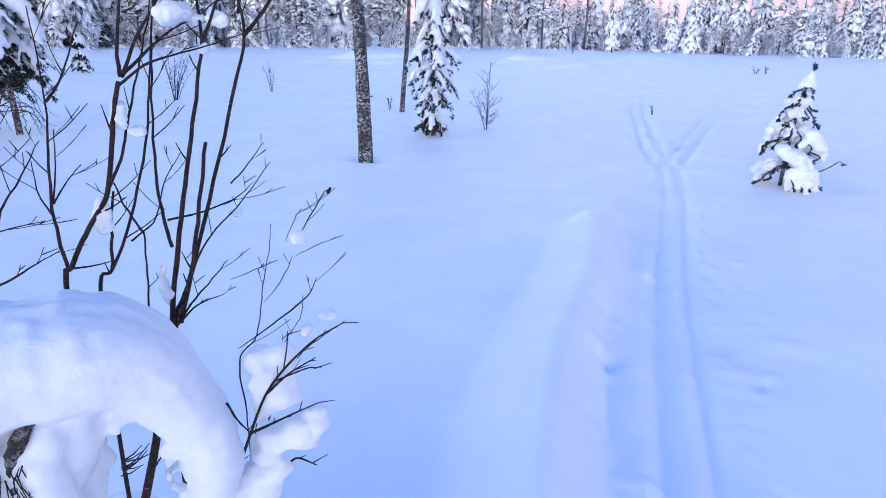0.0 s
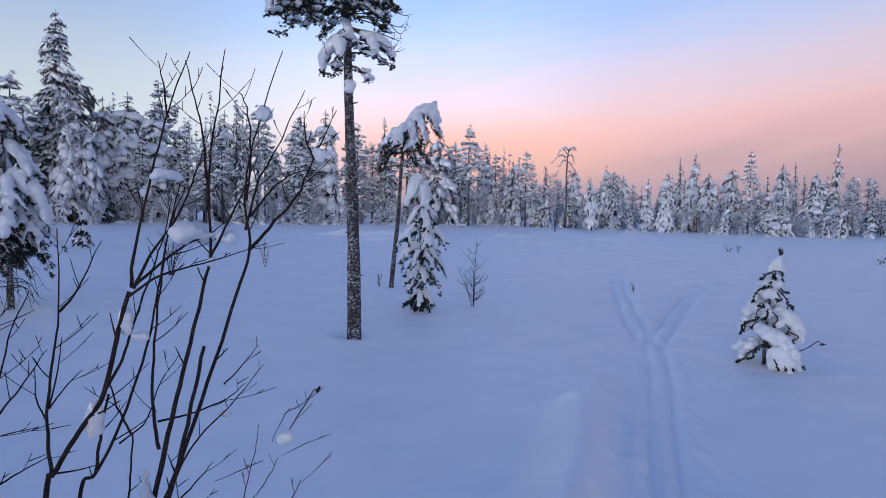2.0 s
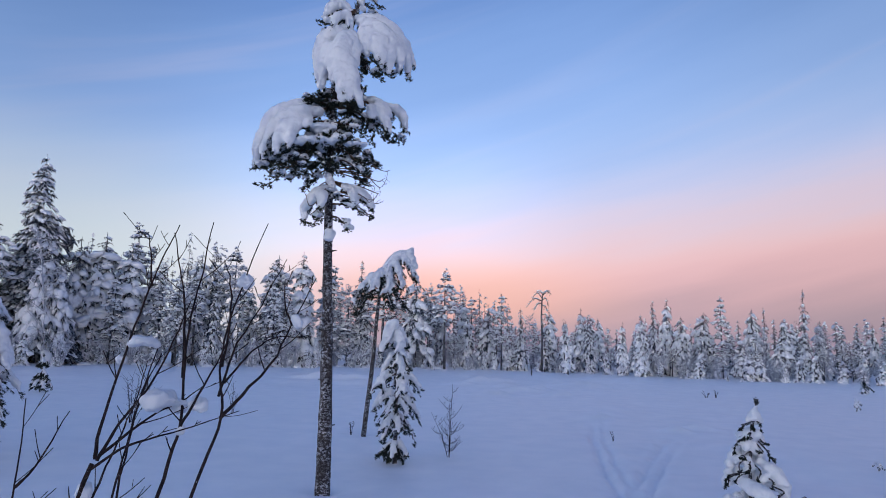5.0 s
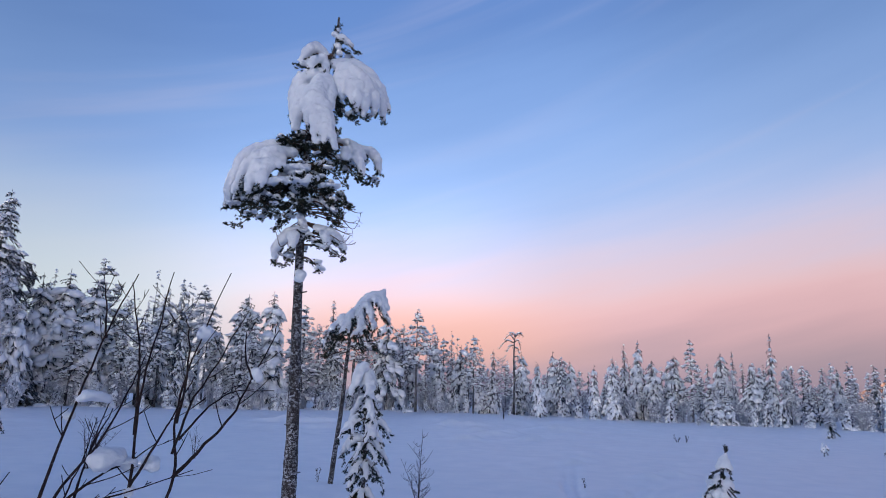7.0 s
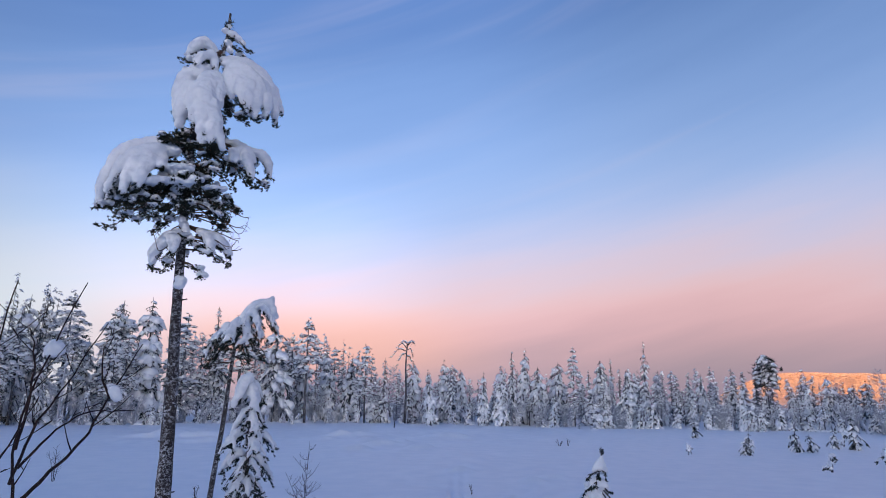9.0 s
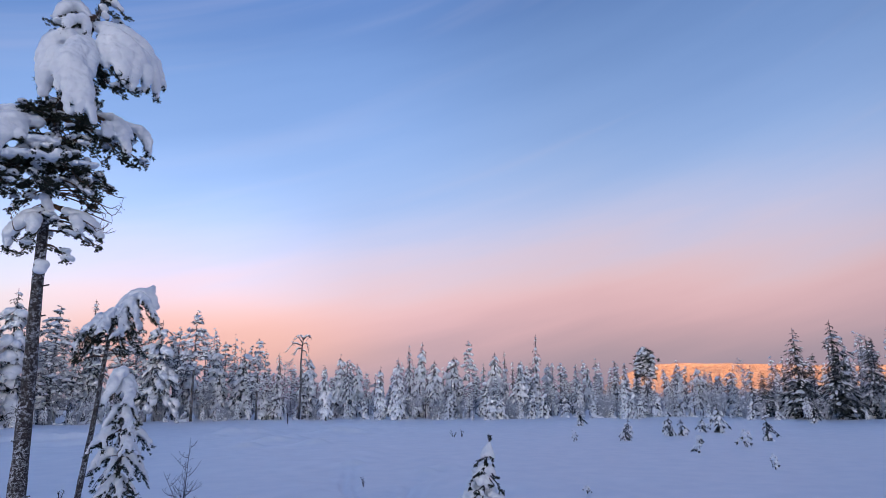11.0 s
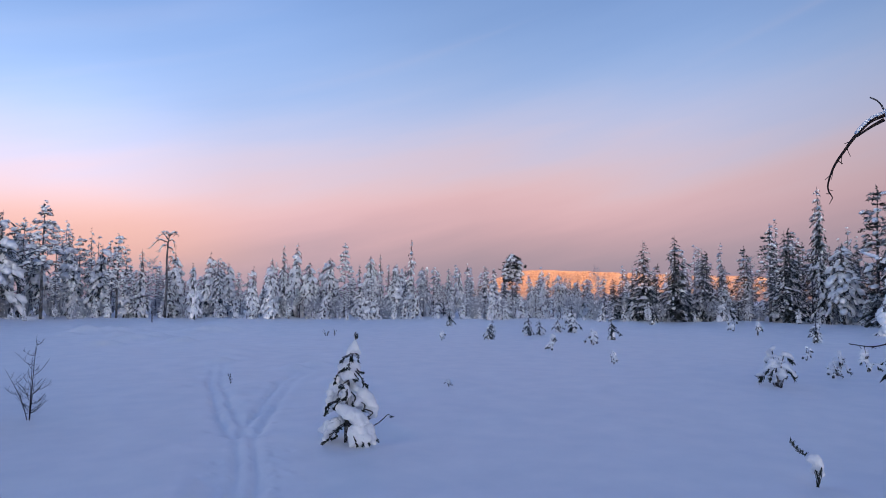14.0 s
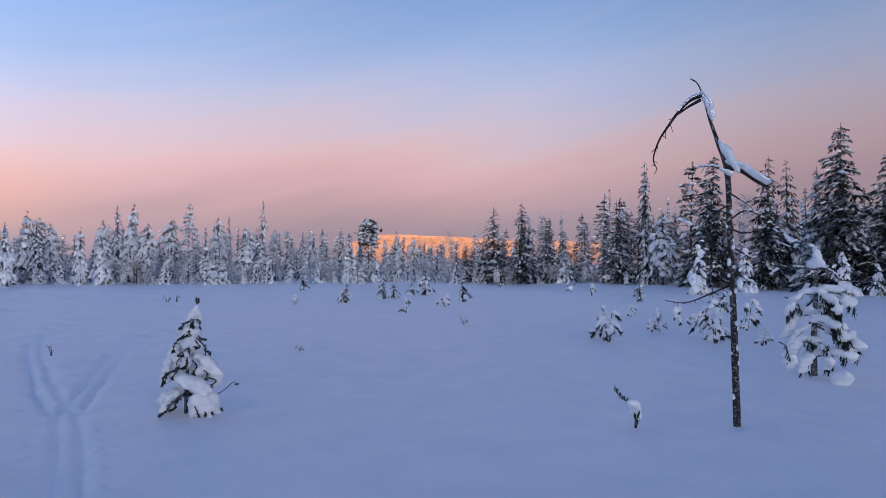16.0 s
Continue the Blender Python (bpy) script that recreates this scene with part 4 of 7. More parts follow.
def leaning_pine():
    rng = random.Random(102)
    P = facing((-1.24, 13.13), (0.715, 0.39))
    tree = thing("leaning_pine", "thin leaning pine with its snow-heavy top bent over", "pine", (-1.24, 13.13, 0))
    line = smooth_path([P(-0.03, -0.3), P(0.05, 0.7), P(0.12, 1.5), P(0.17, 2.5), P(0.26, 3.2), P(0.48, 3.58), P(0.76, 3.66), P(0.9, 3.4)], 6)
    s = Shape()
    s.tube(line, taper(0.052, 0.012, len(line)), 12, rough=0.06, rng=rng)
    part("trunk", s, BARK, tree)
    n = len(line)
    up = line[:n * 2 // 3]

    def B(z, u, zt, d, arch, thick, **k):
        bough(tree, min(up, key=lambda q: abs(q.z - z)), P(u, zt, d), arch, thick, rng, voxel=0.024, **k)

    snow_caps(tree, [(q + Vector((0, 0, 0.05)), rng.uniform(0.075, 0.1)) for q in line[n * 5 // 9:]] + [(P(0.8, 3.74), 0.09), (P(0.84, 3.82), 0.05)], 0.022, "snow_arch")
    B(3.05, -0.34, 2.68, -0.1, 0.16, 0.085, side=0.26, fingers=8, hang=0.9, needles=0.7, nl=0.09)
    B(3.15, -0.2, 2.9, -0.25, 0.16, 0.085, side=0.26, fingers=7, hang=0.9, needles=0.6, nl=0.09)
    B(3.25, 0.05, 2.9, -0.4, 0.14, 0.085, side=0.26, fingers=7, hang=0.9, needles=0.6, nl=0.09)
    B(3.35, 0.4, 2.85, -0.3, 0.18, 0.085, side=0.28, fingers=7, hang=1.0, needles=0.6, nl=0.09)
    B(3.45, 0.66, 3.0, -0.25, 0.22, 0.085, side=0.28, fingers=7, hang=1.0, needles=0.7, nl=0.09)
    B(3.5, 0.95, 3.18, -0.1, 0.28, 0.09, side=0.28, fingers=8, hang=1.0, needles=0.7, nl=0.09)
    B(3.4, 0.5, 3.0, 0.35, 0.16, 0.06, side=0.26, fingers=6, nl=0.09)
    B(3.1, 0.7, 2.6, 0.1, 0.14, 0.03, side=0.26, fingers=7, hang=0.4, needles=1.2, nl=0.09)
    B(3.0, 0.45, 2.55, -0.1, 0.1, 0.035, side=0.24, fingers=7, hang=0.5, needles=1.2, nl=0.09)
    B(2.85, -0.28, 2.45, 0.1, 0.1, 0.03, side=0.22, fingers=6, hang=0.5, needles=1.2, nl=0.09)
    B(2.6, 0.42, 2.4, 0.0, 0.06, 0.0, side=0.2, fingers=6, hang=0.2, needles=0.0)
    B(2.45, -0.3, 2.35, 0.0, 0.06, 0.0, side=0.2, fingers=6, hang=0.2, needles=0.0)


leaning_pine()


def draped(name, label, category, at, seed, h, tiers, lean=(0, 0), stem=0.03, nl=0.06, voxel=0.016, bare=0, cap=0.06, leader=True, hang=0.8, side=0.6, fingers=5):
    """A small conifer hung with snow. tiers: height, boughs, reach, drop, thickness of snow, needles."""
    rng = random.Random(seed)
    tree = thing(name, label, category, (at[0], at[1], ground_height(*at)))
    s = Shape()
    line = smooth_path([(0, 0, -0.2), (lean[0] * 0.3, lean[1] * 0.3, h * 0.5), (lean[0], lean[1], h)], 10)
    s.tube(line, taper(stem, 0.005, len(line)), 9, rough=0.05, rng=rng)
    part("trunk", s, BARK, tree)
    for z, count, reach, drop, thick, needles in tiers:
        a0 = rng.uniform(0, 6.28)
        for k in range(count):
            w = a0 + (k + rng.uniform(-0.25, 0.25)) * 6.283 / count
            zz = z * rng.uniform(0.94, 1.05)
            base = min(line, key=lambda q: abs(q.z - zz))
            r = reach * rng.uniform(0.75, 1.2)
            tip = base + Vector((r * math.cos(w), r * math.sin(w), -drop * rng.uniform(0.7, 1.2)))
            tip.z = max(tip.z, 0.0)
            bough(tree, base, tip, r * rng.uniform(0.1, 0.3), thick * rng.choice((0.6, 0.9, 1.0, 1.25)), rng, side=side * reach, fingers=fingers, hang=hang, needles=needles, nl=nl, voxel=voxel, cover=0.3)
    for k in range(bare):
        w, z = rng.uniform(0, 6.28), rng.uniform(0.3, 0.8)
        tw = Shape()
        e = Vector((0.5 * math.cos(w), 0.5 * math.sin(w), z - rng.uniform(0.25, 0.6))) * rng.uniform(0.7, 1.1)
        e.z = max(0.03, e.z)
        p = smooth_path([(0, 0, z), Vector((0.25 * math.cos(w), 0.25 * math.sin(w), z - 0.02)), e], 5)
        tw.tube(p, taper(0.011, 0.003, len(p)), 4, False)
        for q in p[4:]:
            tw.tube([q, q + Vector((rng.uniform(-0.1, 0.1), rng.uniform(-0.1, 0.1), rng.uniform(-0.14, 0.02)))], [0.004, 0.002], 3, False)
        part("bare_twig", tw, BARK, tree)
    tip = Shape()
    for k in range(9):
        q = Vector((lean[0], lean[1], h * rng.uniform(0.95, 1.02)))
        tip.tuft(q, (rng.uniform(-0.4, 0.4), rng.uniform(-0.4, 0.4), 1), nl, 12, 0.005, 0.5, rng)
    if leader:
        part("leader_foliage", tip, NEEDLE, tree, smooth=False)
    snow_caps(tree, [(Vector((lean[0], lean[1], h * (0.94 - 0.035 * k))), cap * (0.6 + 0.2 * k)) for k in range(4)], voxel)
    return tree


draped("young_pine", "narrow young pine draped in hanging clumps of snow", "pine", (-0.32, 10.46), 103, 2.3,
       [(2.2, 4, 0.24, 0.4, 0.085, 0.6), (1.8, 4, 0.28, 0.4, 0.075, 1.0), (1.4, 5, 0.36, 0.2, 0.08, 1.0), (1.02, 5, 0.34, 0.25, 0.07, 1.2), (0.7, 5, 0.3, 0.25, 0.065, 1.2), (0.4, 5, 0.24, 0.25, 0.055, 1.4)],
       (-0.06, 0), 0.04, 0.055, 0.02, cap=0.09, leader=False, hang=1.0, side=0.6, fingers=3)

def small_spruce():
    """A chest-high spruce in a soft mantle of snow, its dark boughs hooking out between the heaps."""
    rng = random.Random(107)
    x, y = 3.88, 7.5
    P = facing((x, y), (0.95, 0.36))
    tree = thing("small_spruce", "waist-high young spruce wrapped in soft clumps of snow", "spruce", (x, y, ground_height(x, y)))
    s = Shape()
    line = smooth_path([P(0.0, -0.2), P(0.0, 0.4), P(0.04, 0.9), P(0.1, 1.28)], 6)
    s.tube(line, taper(0.024, 0.007, len(line)), 8, rough=0.05, rng=rng)
    part("trunk", s, BARK, tree)

    def brush(g, q, d, size=0.034, k=1):
        for _ in range(k):
            g.tuft(q + Vector((rng.uniform(-1, 1), rng.uniform(-1, 1), rng.uniform(-1, 1))) * 0.012, d + Vector((rng.uniform(-0.5, 0.5), rng.uniform(-0.5, 0.5), rng.uniform(-0.4, 0.4))), size, 14, 0.0048, 0.8, rng)

    tip = Shape()
    for _ in range(9):
        brush(tip, line[-1] + P(rng.uniform(-0.008, 0.012), rng.uniform(-0.04, 0.03)), P(rng.uniform(-0.2, 0.6), 0.8), 0.03)
    part("leader_foliage", tip, NEEDLE, tree, smooth=False)
    # the mantle, heap by heap: right, up, away, radius
    heaps = [("snow_cap", [(0.09, 1.22, 0, 0.026), (0.085, 1.18, 0, 0.042), (0.08, 1.14, 0, 0.06), (0.075, 1.10, 0, 0.075), (0.03, 1.08, -0.02, 0.05), (0.11, 1.07, 0, 0.055)]),
             ("snow_cushion", [(0.0, 0.94, -0.06, 0.065), (0.07, 0.93, -0.07, 0.075), (0.12, 0.9, 0, 0.05), (-0.05, 0.85, -0.04, 0.065), (-0.01, 0.81, -0.1, 0.07), (0.06, 0.79, -0.08, 0.065)]),
             ("snow_cushion", [(-0.12, 0.77, -0.02, 0.055), (-0.16, 0.68, -0.02, 0.06), (-0.19, 0.59, 0, 0.06), (-0.21, 0.5, 0, 0.055), (-0.1, 0.66, -0.07, 0.06)]),
             ("snow_cushion", [(-0.02, 0.67, -0.12, 0.055), (0.01, 0.6, -0.1, 0.06), (-0.03, 0.54, -0.1, 0.05)]),
             ("snow_cushion", [(0.12, 0.64, -0.02, 0.06), (0.18, 0.6, -0.04, 0.075), (0.24, 0.54, -0.06, 0.09), (0.28, 0.47, -0.06, 0.095), (0.31, 0.41, -0.04, 0.08), (0.33, 0.34, -0.02, 0.06), (0.13, 0.5, -0.1, 0.07)]),
             ("snow_cushion", [(-0.09, 0.44, -0.14, 0.07), (-0.03, 0.41, -0.18, 0.085), (0.04, 0.38, -0.2, 0.095), (0.11, 0.34, -0.2, 0.1), (0.18, 0.3, -0.18, 0.075)]),
             ("snow_cushion", [(0.1, 0.17, -0.2, 0.085), (0.17, 0.19, -0.2, 0.1), (0.25, 0.17, -0.16, 0.1), (0.19, 0.08, -0.22, 0.11), (0.28, 0.08, -0.18, 0.09), (0.11, 0.06, -0.2, 0.08)]),
             ("snow_cushion", [(-0.16, 0.2, -0.02, 0.06), (-0.21, 0.13, -0.04, 0.06), (-0.24, 0.06, -0.04, 0.05), (-0.1, 0.24, -0.05, 0.05)])]
    for z, r, k in ((0.9, 0.1, 3), (0.68, 0.15, 4), (0.45, 0.2, 4), (0.2, 0.25, 5)):
        for i in range(k):                               # the far side
            w = math.pi * (0.12 + 0.76 * (i + rng.random()) / k)
            u, d, q = r * math.cos(w), r * math.sin(w), rng.uniform(0.06, 0.085)
            heaps.append(("snow_cushion", [(u, z, d, q), (u * 1.3, z - 0.07, d * 1.3, q * 0.85), (u * 0.6, z + 0.05, d * 0.6, q * 0.8)]))
    for name, lumps in heaps:
        white = Shape()
        for u, z, d, r in lumps:
            white.lump(P(u, z, d), (r, r, r * 0.95), 0, 0, 0.85, 2)
            for _ in range(3):
                k = r * rng.uniform(0.35, 0.55)
                white.lump(P(u + rng.uniform(-0.75, 0.75) * r, z + rng.uniform(-0.8, 0.4) * r, d + rng.uniform(-0.75, 0.3) * r), (k, k, k), 0, 0, 0.9, 2)
        melt(white, 0.014, name, SNOW, tree, "soft heap of snow", 0.013, 11, 3)
    # dark boughs: right, up, away
    for run, load in (([(0.08, 1.07, -0.05), (0.03, 1.06, -0.1), (-0.03, 1.03, -0.1), (-0.075, 0.98, -0.1)], 2), ([(0.08, 1.08, -0.05), (0.12, 1.05, -0.08), (0.13, 0.97, -0.08)], 2),
                      ([(0.06, 1.05, -0.06), (0.05, 1.02, -0.12), (0.06, 0.99, -0.13)], 3), ([(0.04, 1.04, -0.06), (0.02, 0.94, -0.14), (0.0, 0.9, -0.16), (-0.04, 0.89, -0.16)], 2),
                      ([(0.02, 0.96, -0.05), (-0.06, 0.88, -0.12), (-0.11, 0.84, -0.12), (-0.15, 0.73, -0.1)], 2), ([(0.07, 0.96, -0.1), (0.14, 0.86, -0.1), (0.19, 0.85, -0.1)], 2),
                      ([(0.08, 0.84, -0.1), (0.13, 0.77, -0.14), (0.09, 0.76, -0.16)], 1), ([(0.1, 0.86, -0.05), (0.18, 0.77, -0.1), (0.2, 0.71, -0.1), (0.235, 0.68, -0.1)], 2),
                      ([(0.02, 0.76, -0.1), (-0.06, 0.71, -0.17), (-0.09, 0.69, -0.17), (-0.04, 0.68, -0.17)], 2), ([(0.02, 0.72, -0.1), (0.0, 0.63, -0.18), (0.0, 0.56, -0.18), (-0.03, 0.55, -0.18)], 2),
                      ([(-0.04, 0.68, -0.16), (-0.1, 0.62, -0.15), (-0.1, 0.54, -0.15)], 0), ([(0.0, 0.53, -0.14), (-0.06, 0.53, -0.2), (-0.12, 0.49, -0.2), (-0.15, 0.43, -0.18)], 1),
                      ([(-0.08, 0.52, -0.06), (-0.19, 0.49, -0.1), (-0.23, 0.44, -0.1), (-0.25, 0.36, -0.1)], 3), ([(-0.1, 0.5, -0.06), (-0.2, 0.47, -0.12), (-0.22, 0.38, -0.12)], 2),
                      ([(0.05, 0.62, -0.12), (0.1, 0.57, -0.18), (0.08, 0.5, -0.2), (0.07, 0.47, -0.2)], 1), ([(0.16, 0.5, -0.12), (0.21, 0.48, -0.18), (0.2, 0.4, -0.2)], 1),
                      ([(0.2, 0.42, -0.12), (0.31, 0.38, -0.16), (0.26, 0.32, -0.16), (0.24, 0.27, -0.16)], 1), ([(0.0, 0.32, -0.02), (0.02, 0.27, -0.14), (-0.08, 0.2, -0.16), (-0.1, 0.17, -0.16)], 2),
                      ([(0.0, 0.24, -0.02), (-0.09, 0.2, -0.1), (-0.12, 0.1, -0.12), (-0.17, 0.07, -0.12)], 2), ([(0.0, 0.22, -0.02), (-0.13, 0.16, -0.12), (-0.2, 0.08, -0.14), (-0.26, 0.03, -0.14)], 2),
                      ([(0.02, 0.26, -0.05), (0.05, 0.2, -0.14), (0.06, 0.12, -0.14)], 1), ([(0.0, 0.25, 0), (0.08, 0.14, -0.25), (0.13, 0.03, -0.33)], 2), ([(0.0, 0.25, 0), (0.15, 0.14, -0.25), (0.2, 0.04, -0.34)], 2),
                      ([(0.0, 0.25, 0), (0.2, 0.14, -0.22), (0.27, 0.04, -0.3)], 2), ([(0.0, 0.25, 0), (0.25, 0.12, -0.15), (0.36, 0.06, -0.24)], 2),
                      ([(0.1, 0.4, -0.02), (0.24, 0.2, -0.1), (0.29, 0.2, -0.1), (0.36, 0.23, -0.1), (0.43, 0.28, -0.1), (0.5, 0.34, -0.1), (0.54, 0.31, -0.1)], 0)):
        wood, green = Shape(), Shape()
        p = smooth_path([P(*q) for q in run], 5)
        wood.tube(p, taper(0.0085, 0.005, len(p)), 5)
        for i, q in enumerate(p[5:]):
            if i % 2 == 0 and load:
                brush(green, q, p[-1] - p[0], 0.026, load)
        brush(green, p[-1], p[-1] - p[-3], 0.03, 3)
        ob = part("bough", wood, BARK, tree)
        part("foliage", green, NEEDLE, ob, "dark hooked tip", smooth=False)


small_spruce()
draped("spruce", "snow-covered spruce with dead lower twigs", "spruce", (-6.38, 9.1), 109, 3.3,
       [(2.95, 4, 0.32, 0.4, 0.1, 0.8), (2.45, 5, 0.45, 0.45, 0.12, 0.8), (1.95, 6, 0.55, 0.5, 0.14, 0.8), (1.5, 7, 0.62, 0.42, 0.14, 1.2), (1.12, 6, 0.55, 0.3, 0.06, 1.5)],
       (-0.1, 0), 0.05, 0.085, 0.026, bare=14, cap=0.1)
draped("spruce", "small spruce with bare lower stem under snow", "spruce", (-6.95, 9.35), 113, 2.6,
       [(2.3, 4, 0.35, 0.4, 0.1, 0.8), (1.8, 5, 0.5, 0.45, 0.12, 0.9), (1.35, 6, 0.55, 0.4, 0.12, 1.2), (1.0, 6, 0.5, 0.3, 0.05, 1.4)],
       (0.05, 0), 0.05, 0.085, 0.026, bare=8, cap=0.1)
draped("spruce_sapling", "thin spruce sapling before the woods", "sapling", (-12.85, 20.2), 117, 1.15,
       [(0.95, 4, 0.12, 0.12, 0.03, 1.0), (0.65, 5, 0.2, 0.18, 0.045, 1.0), (0.35, 5, 0.28, 0.2, 0.06, 1.0)], (0, 0), 0.02, 0.07, 0.02)

def open_pine():
    """A young pine with most boughs pressed down, its stem showing."""
    rng = random.Random(115)
    P = facing((11.7, 3.2), (1.016, 0.393))
    tree = thing("young_pine", "open young pine with a snow cap and pressed-down boughs", "pine", (11.7, 3.2, ground_height(11.7, 3.2)))
    s = Shape()
    line = smooth_path([P(0.02, -0.3), P(0.01, 0.45), P(0.04, 1.1), P(0.05, 1.75)], 6)
    s.tube(line, taper(0.05, 0.022, len(line)), 9, rough=0.12, rng=rng)
    part("trunk", s, BARK, tree)
    at = lambda z: min(line, key=lambda q: abs(q.z - z))

    def limb(pts, r, snow, needles=0, nl=0.13):
        """A bent limb with snow along it and hanging brushes of needles at its end."""
        w, g, t = Shape(), Shape(), Shape()
        p = smooth_path([P(*q) for q in pts], 5)
        w.tube(p, taper(r, 0.006, len(p)), 5)
        for i, q in enumerate(p):
            f = i / (len(p) - 1)
            if snow > 0 and rng.random() < 0.85:
                k = snow * rng.uniform(0.55, 1.1)
                t.lump(q + Vector((rng.uniform(-0.02, 0.02), rng.uniform(-0.02, 0.02), k * 0.5)), (k * 1.4, k, k * 0.8), rng.uniform(0, 3), 0.3 * f, 0.6, 2)
            if needles and f > 0.5:
                for _ in range(needles):
                    g.tuft(q + Vector((rng.uniform(-0.05, 0.05), rng.uniform(-0.05, 0.05), -0.02)), (rng.uniform(-0.3, 0.3), rng.uniform(-0.3, 0.3), -1), nl, 16, 0.008, 0.35, rng)
        ob = part("bough", w, BARK, tree)
        if g.v:
            part("foliage", g, NEEDLE, ob, "hanging dark needles", smooth=False)
        if t.v:
            melt(t, 0.018, "snow_cushion", SNOW, ob, "", 0.014, 9, 4)

    limb([(0.05, 1.72, 0), (0.02, 1.95, 0), (-0.23, 2.05, 0), (-0.5, 2.24, 0)], 0.016, 0.035)
    limb([(0.04, 1.62, 0), (-0.25, 1.66, 0), (-0.5, 1.58, 0), (-0.72, 1.27, 0)], 0.02, 0.03)
    limb([(0.05, 1.66, 0), (0.25, 1.6, 0), (0.4, 1.46, 0), (0.9, 1.45, 0.1)], 0.018, 0.025)
    limb([(0.05, 1.6, -0.1), (-0.2, 1.45, -0.2), (-0.45, 1.4, -0.2)], 0.015, 0.03)
    # pressed-down boughs under soft aprons of snow: run of right, up, away; radius at start and end
    for run, r0, r1 in (([(-0.06, 1.3, 0.1), (-0.2, 1.17, 0.12), (-0.36, 0.98, 0.1), (-0.46, 0.8, 0.08)], 0.08, 0.12),
                        ([(0.12, 1.3, 0.08), (0.27, 1.16, 0.1), (0.44, 0.98, 0.06), (0.54, 0.82, 0.04)], 0.08, 0.12),
                        ([(-0.05, 0.98, 0.12), (-0.22, 0.84, 0.16), (-0.42, 0.62, 0.1), (-0.56, 0.4, 0.05)], 0.08, 0.13),
                        ([(0.1, 0.95, 0.14), (0.32, 0.82, 0.12), (0.54, 0.6, 0.08), (0.68, 0.38, 0.04)], 0.09, 0.13),
                        ([(-0.12, 0.56, -0.05), (-0.28, 0.42, -0.12), (-0.44, 0.2, -0.16), (-0.52, 0.02, -0.2)], 0.09, 0.15),
                        ([(0.28, 0.5, -0.02), (0.46, 0.38, -0.06), (0.62, 0.2, -0.1), (0.72, 0.02, -0.1)], 0.09, 0.14),
                        ([(0.02, 0.7, 0.2), (0.05, 0.5, 0.36), (0.05, 0.25, 0.5)], 0.1, 0.15), ([(0.0, 1.15, 0.16), (0.03, 0.98, 0.28), (0.05, 0.8, 0.36)], 0.09, 0.13)):
        wood, white = Shape(), Shape()
        p = smooth_path([P(0.68 * u, 0.26 + 0.85 * z, 0.7 * d) for u, z, d in run], 4)
        wood.tube([at(p[0].z + 0.1)] + p, taper(0.016, 0.006, len(p) + 1), 5)
        for i, q in enumerate(p):
            r = 0.52 * (r0 + (r1 - r0) * i / (len(p) - 1)) * rng.uniform(0.85, 1.1)
            white.lump(q + Vector((rng.uniform(-0.03, 0.03), rng.uniform(-0.03, 0.03), 0.4 * r)), (r * 1.2, r, r * 0.85), rng.uniform(0, 3), 0.3, 0.8, 2)
        ob = part("bough", wood, BARK, tree)
        melt(white, 0.02, "snow_cushion", SNOW, ob, "soft apron of snow", 0.02, 6, 5)
    # dark needle fans that hang out from under the aprons
    for u, z, d, ln, k in ((0.22, 1.12, -0.06, 0.3, 4), (0.29, 1.02, -0.08, 0.24, 3), (0.5, 1.04, 0, 0.12, 1), (-0.4, 0.98, 0, 0.2, 2), (-0.27, 0.9, -0.02, 0.08, 1), (0.35, 0.72, -0.1, 0.26, 3),
                           (0.45, 0.66, -0.12, 0.3, 4), (0.63, 0.46, -0.08, 0.2, 2), (0.74, 0.26, -0.06, 0.22, 2), (0.55, 0.1, -0.16, 0.1, 2), (-0.1, 0.3, -0.16, 0.14, 3), (0.26, 0.2, -0.18, 0.2, 3), (-0.5, 0.18, -0.3, 0.2, 1)):
        wood, green = Shape(), Shape()
        u, z, ln = 0.68 * u, 0.26 + 0.85 * z, 0.85 * ln
        p = smooth_path([P(u - 0.1, z + 0.09, d + 0.06), P(u - 0.02, z + 0.05, d), P(u + 0.02, z - 0.4 * ln, d - 0.02), P(u + 0.03, z - ln, d - 0.02)], 3)
        wood.tube(p, taper(0.010, 0.004, len(p)), 5)
        for q in p[3:]:
            for _ in range(k):
                green.tuft(q + Vector((rng.uniform(-0.02, 0.02) * k, rng.uniform(-0.02, 0.02) * k, 0)), (rng.uniform(-0.4, 0.4), rng.uniform(-0.4, 0.4), -1), 0.075, 9, 0.005, 0.35, rng)
        part("foliage", green, NEEDLE, part("bough", wood, BARK, tree), "hanging dark needles", smooth=False)
    cap = Shape()
    for u, z, d, r in ((0.05, 1.72, 0, 0.1), (-0.01, 1.69, 0, 0.07), (0.11, 1.7, 0, 0.07), (0.05, 1.72, -0.05, 0.09), (0.05, 1.72, 0.05, 0.09), (0.06, 1.82, 0, 0.07), (0.07, 1.89, 0, 0.04)):
        cap.lump(P(u, z, d), (r * 1.1, r * 1.1, r), 0, 0, 0.8, 2)
    melt(cap, 0.018, "snow_cap", SNOW, tree, "rounded cap of snow", 0.012, 9, 4)
    limb([(0.04, 1.3, 0), (0.2, 1.2, -0.1), (0.3, 1.08, -0.15), (0.32, 0.95, -0.15)], 0.016, 0.07, needles=2)
    limb([(0.04, 1.3, 0), (0.36, 1.25, 0.05), (0.48, 1.05, 0.05)], 0.015, 0.09, needles=1)
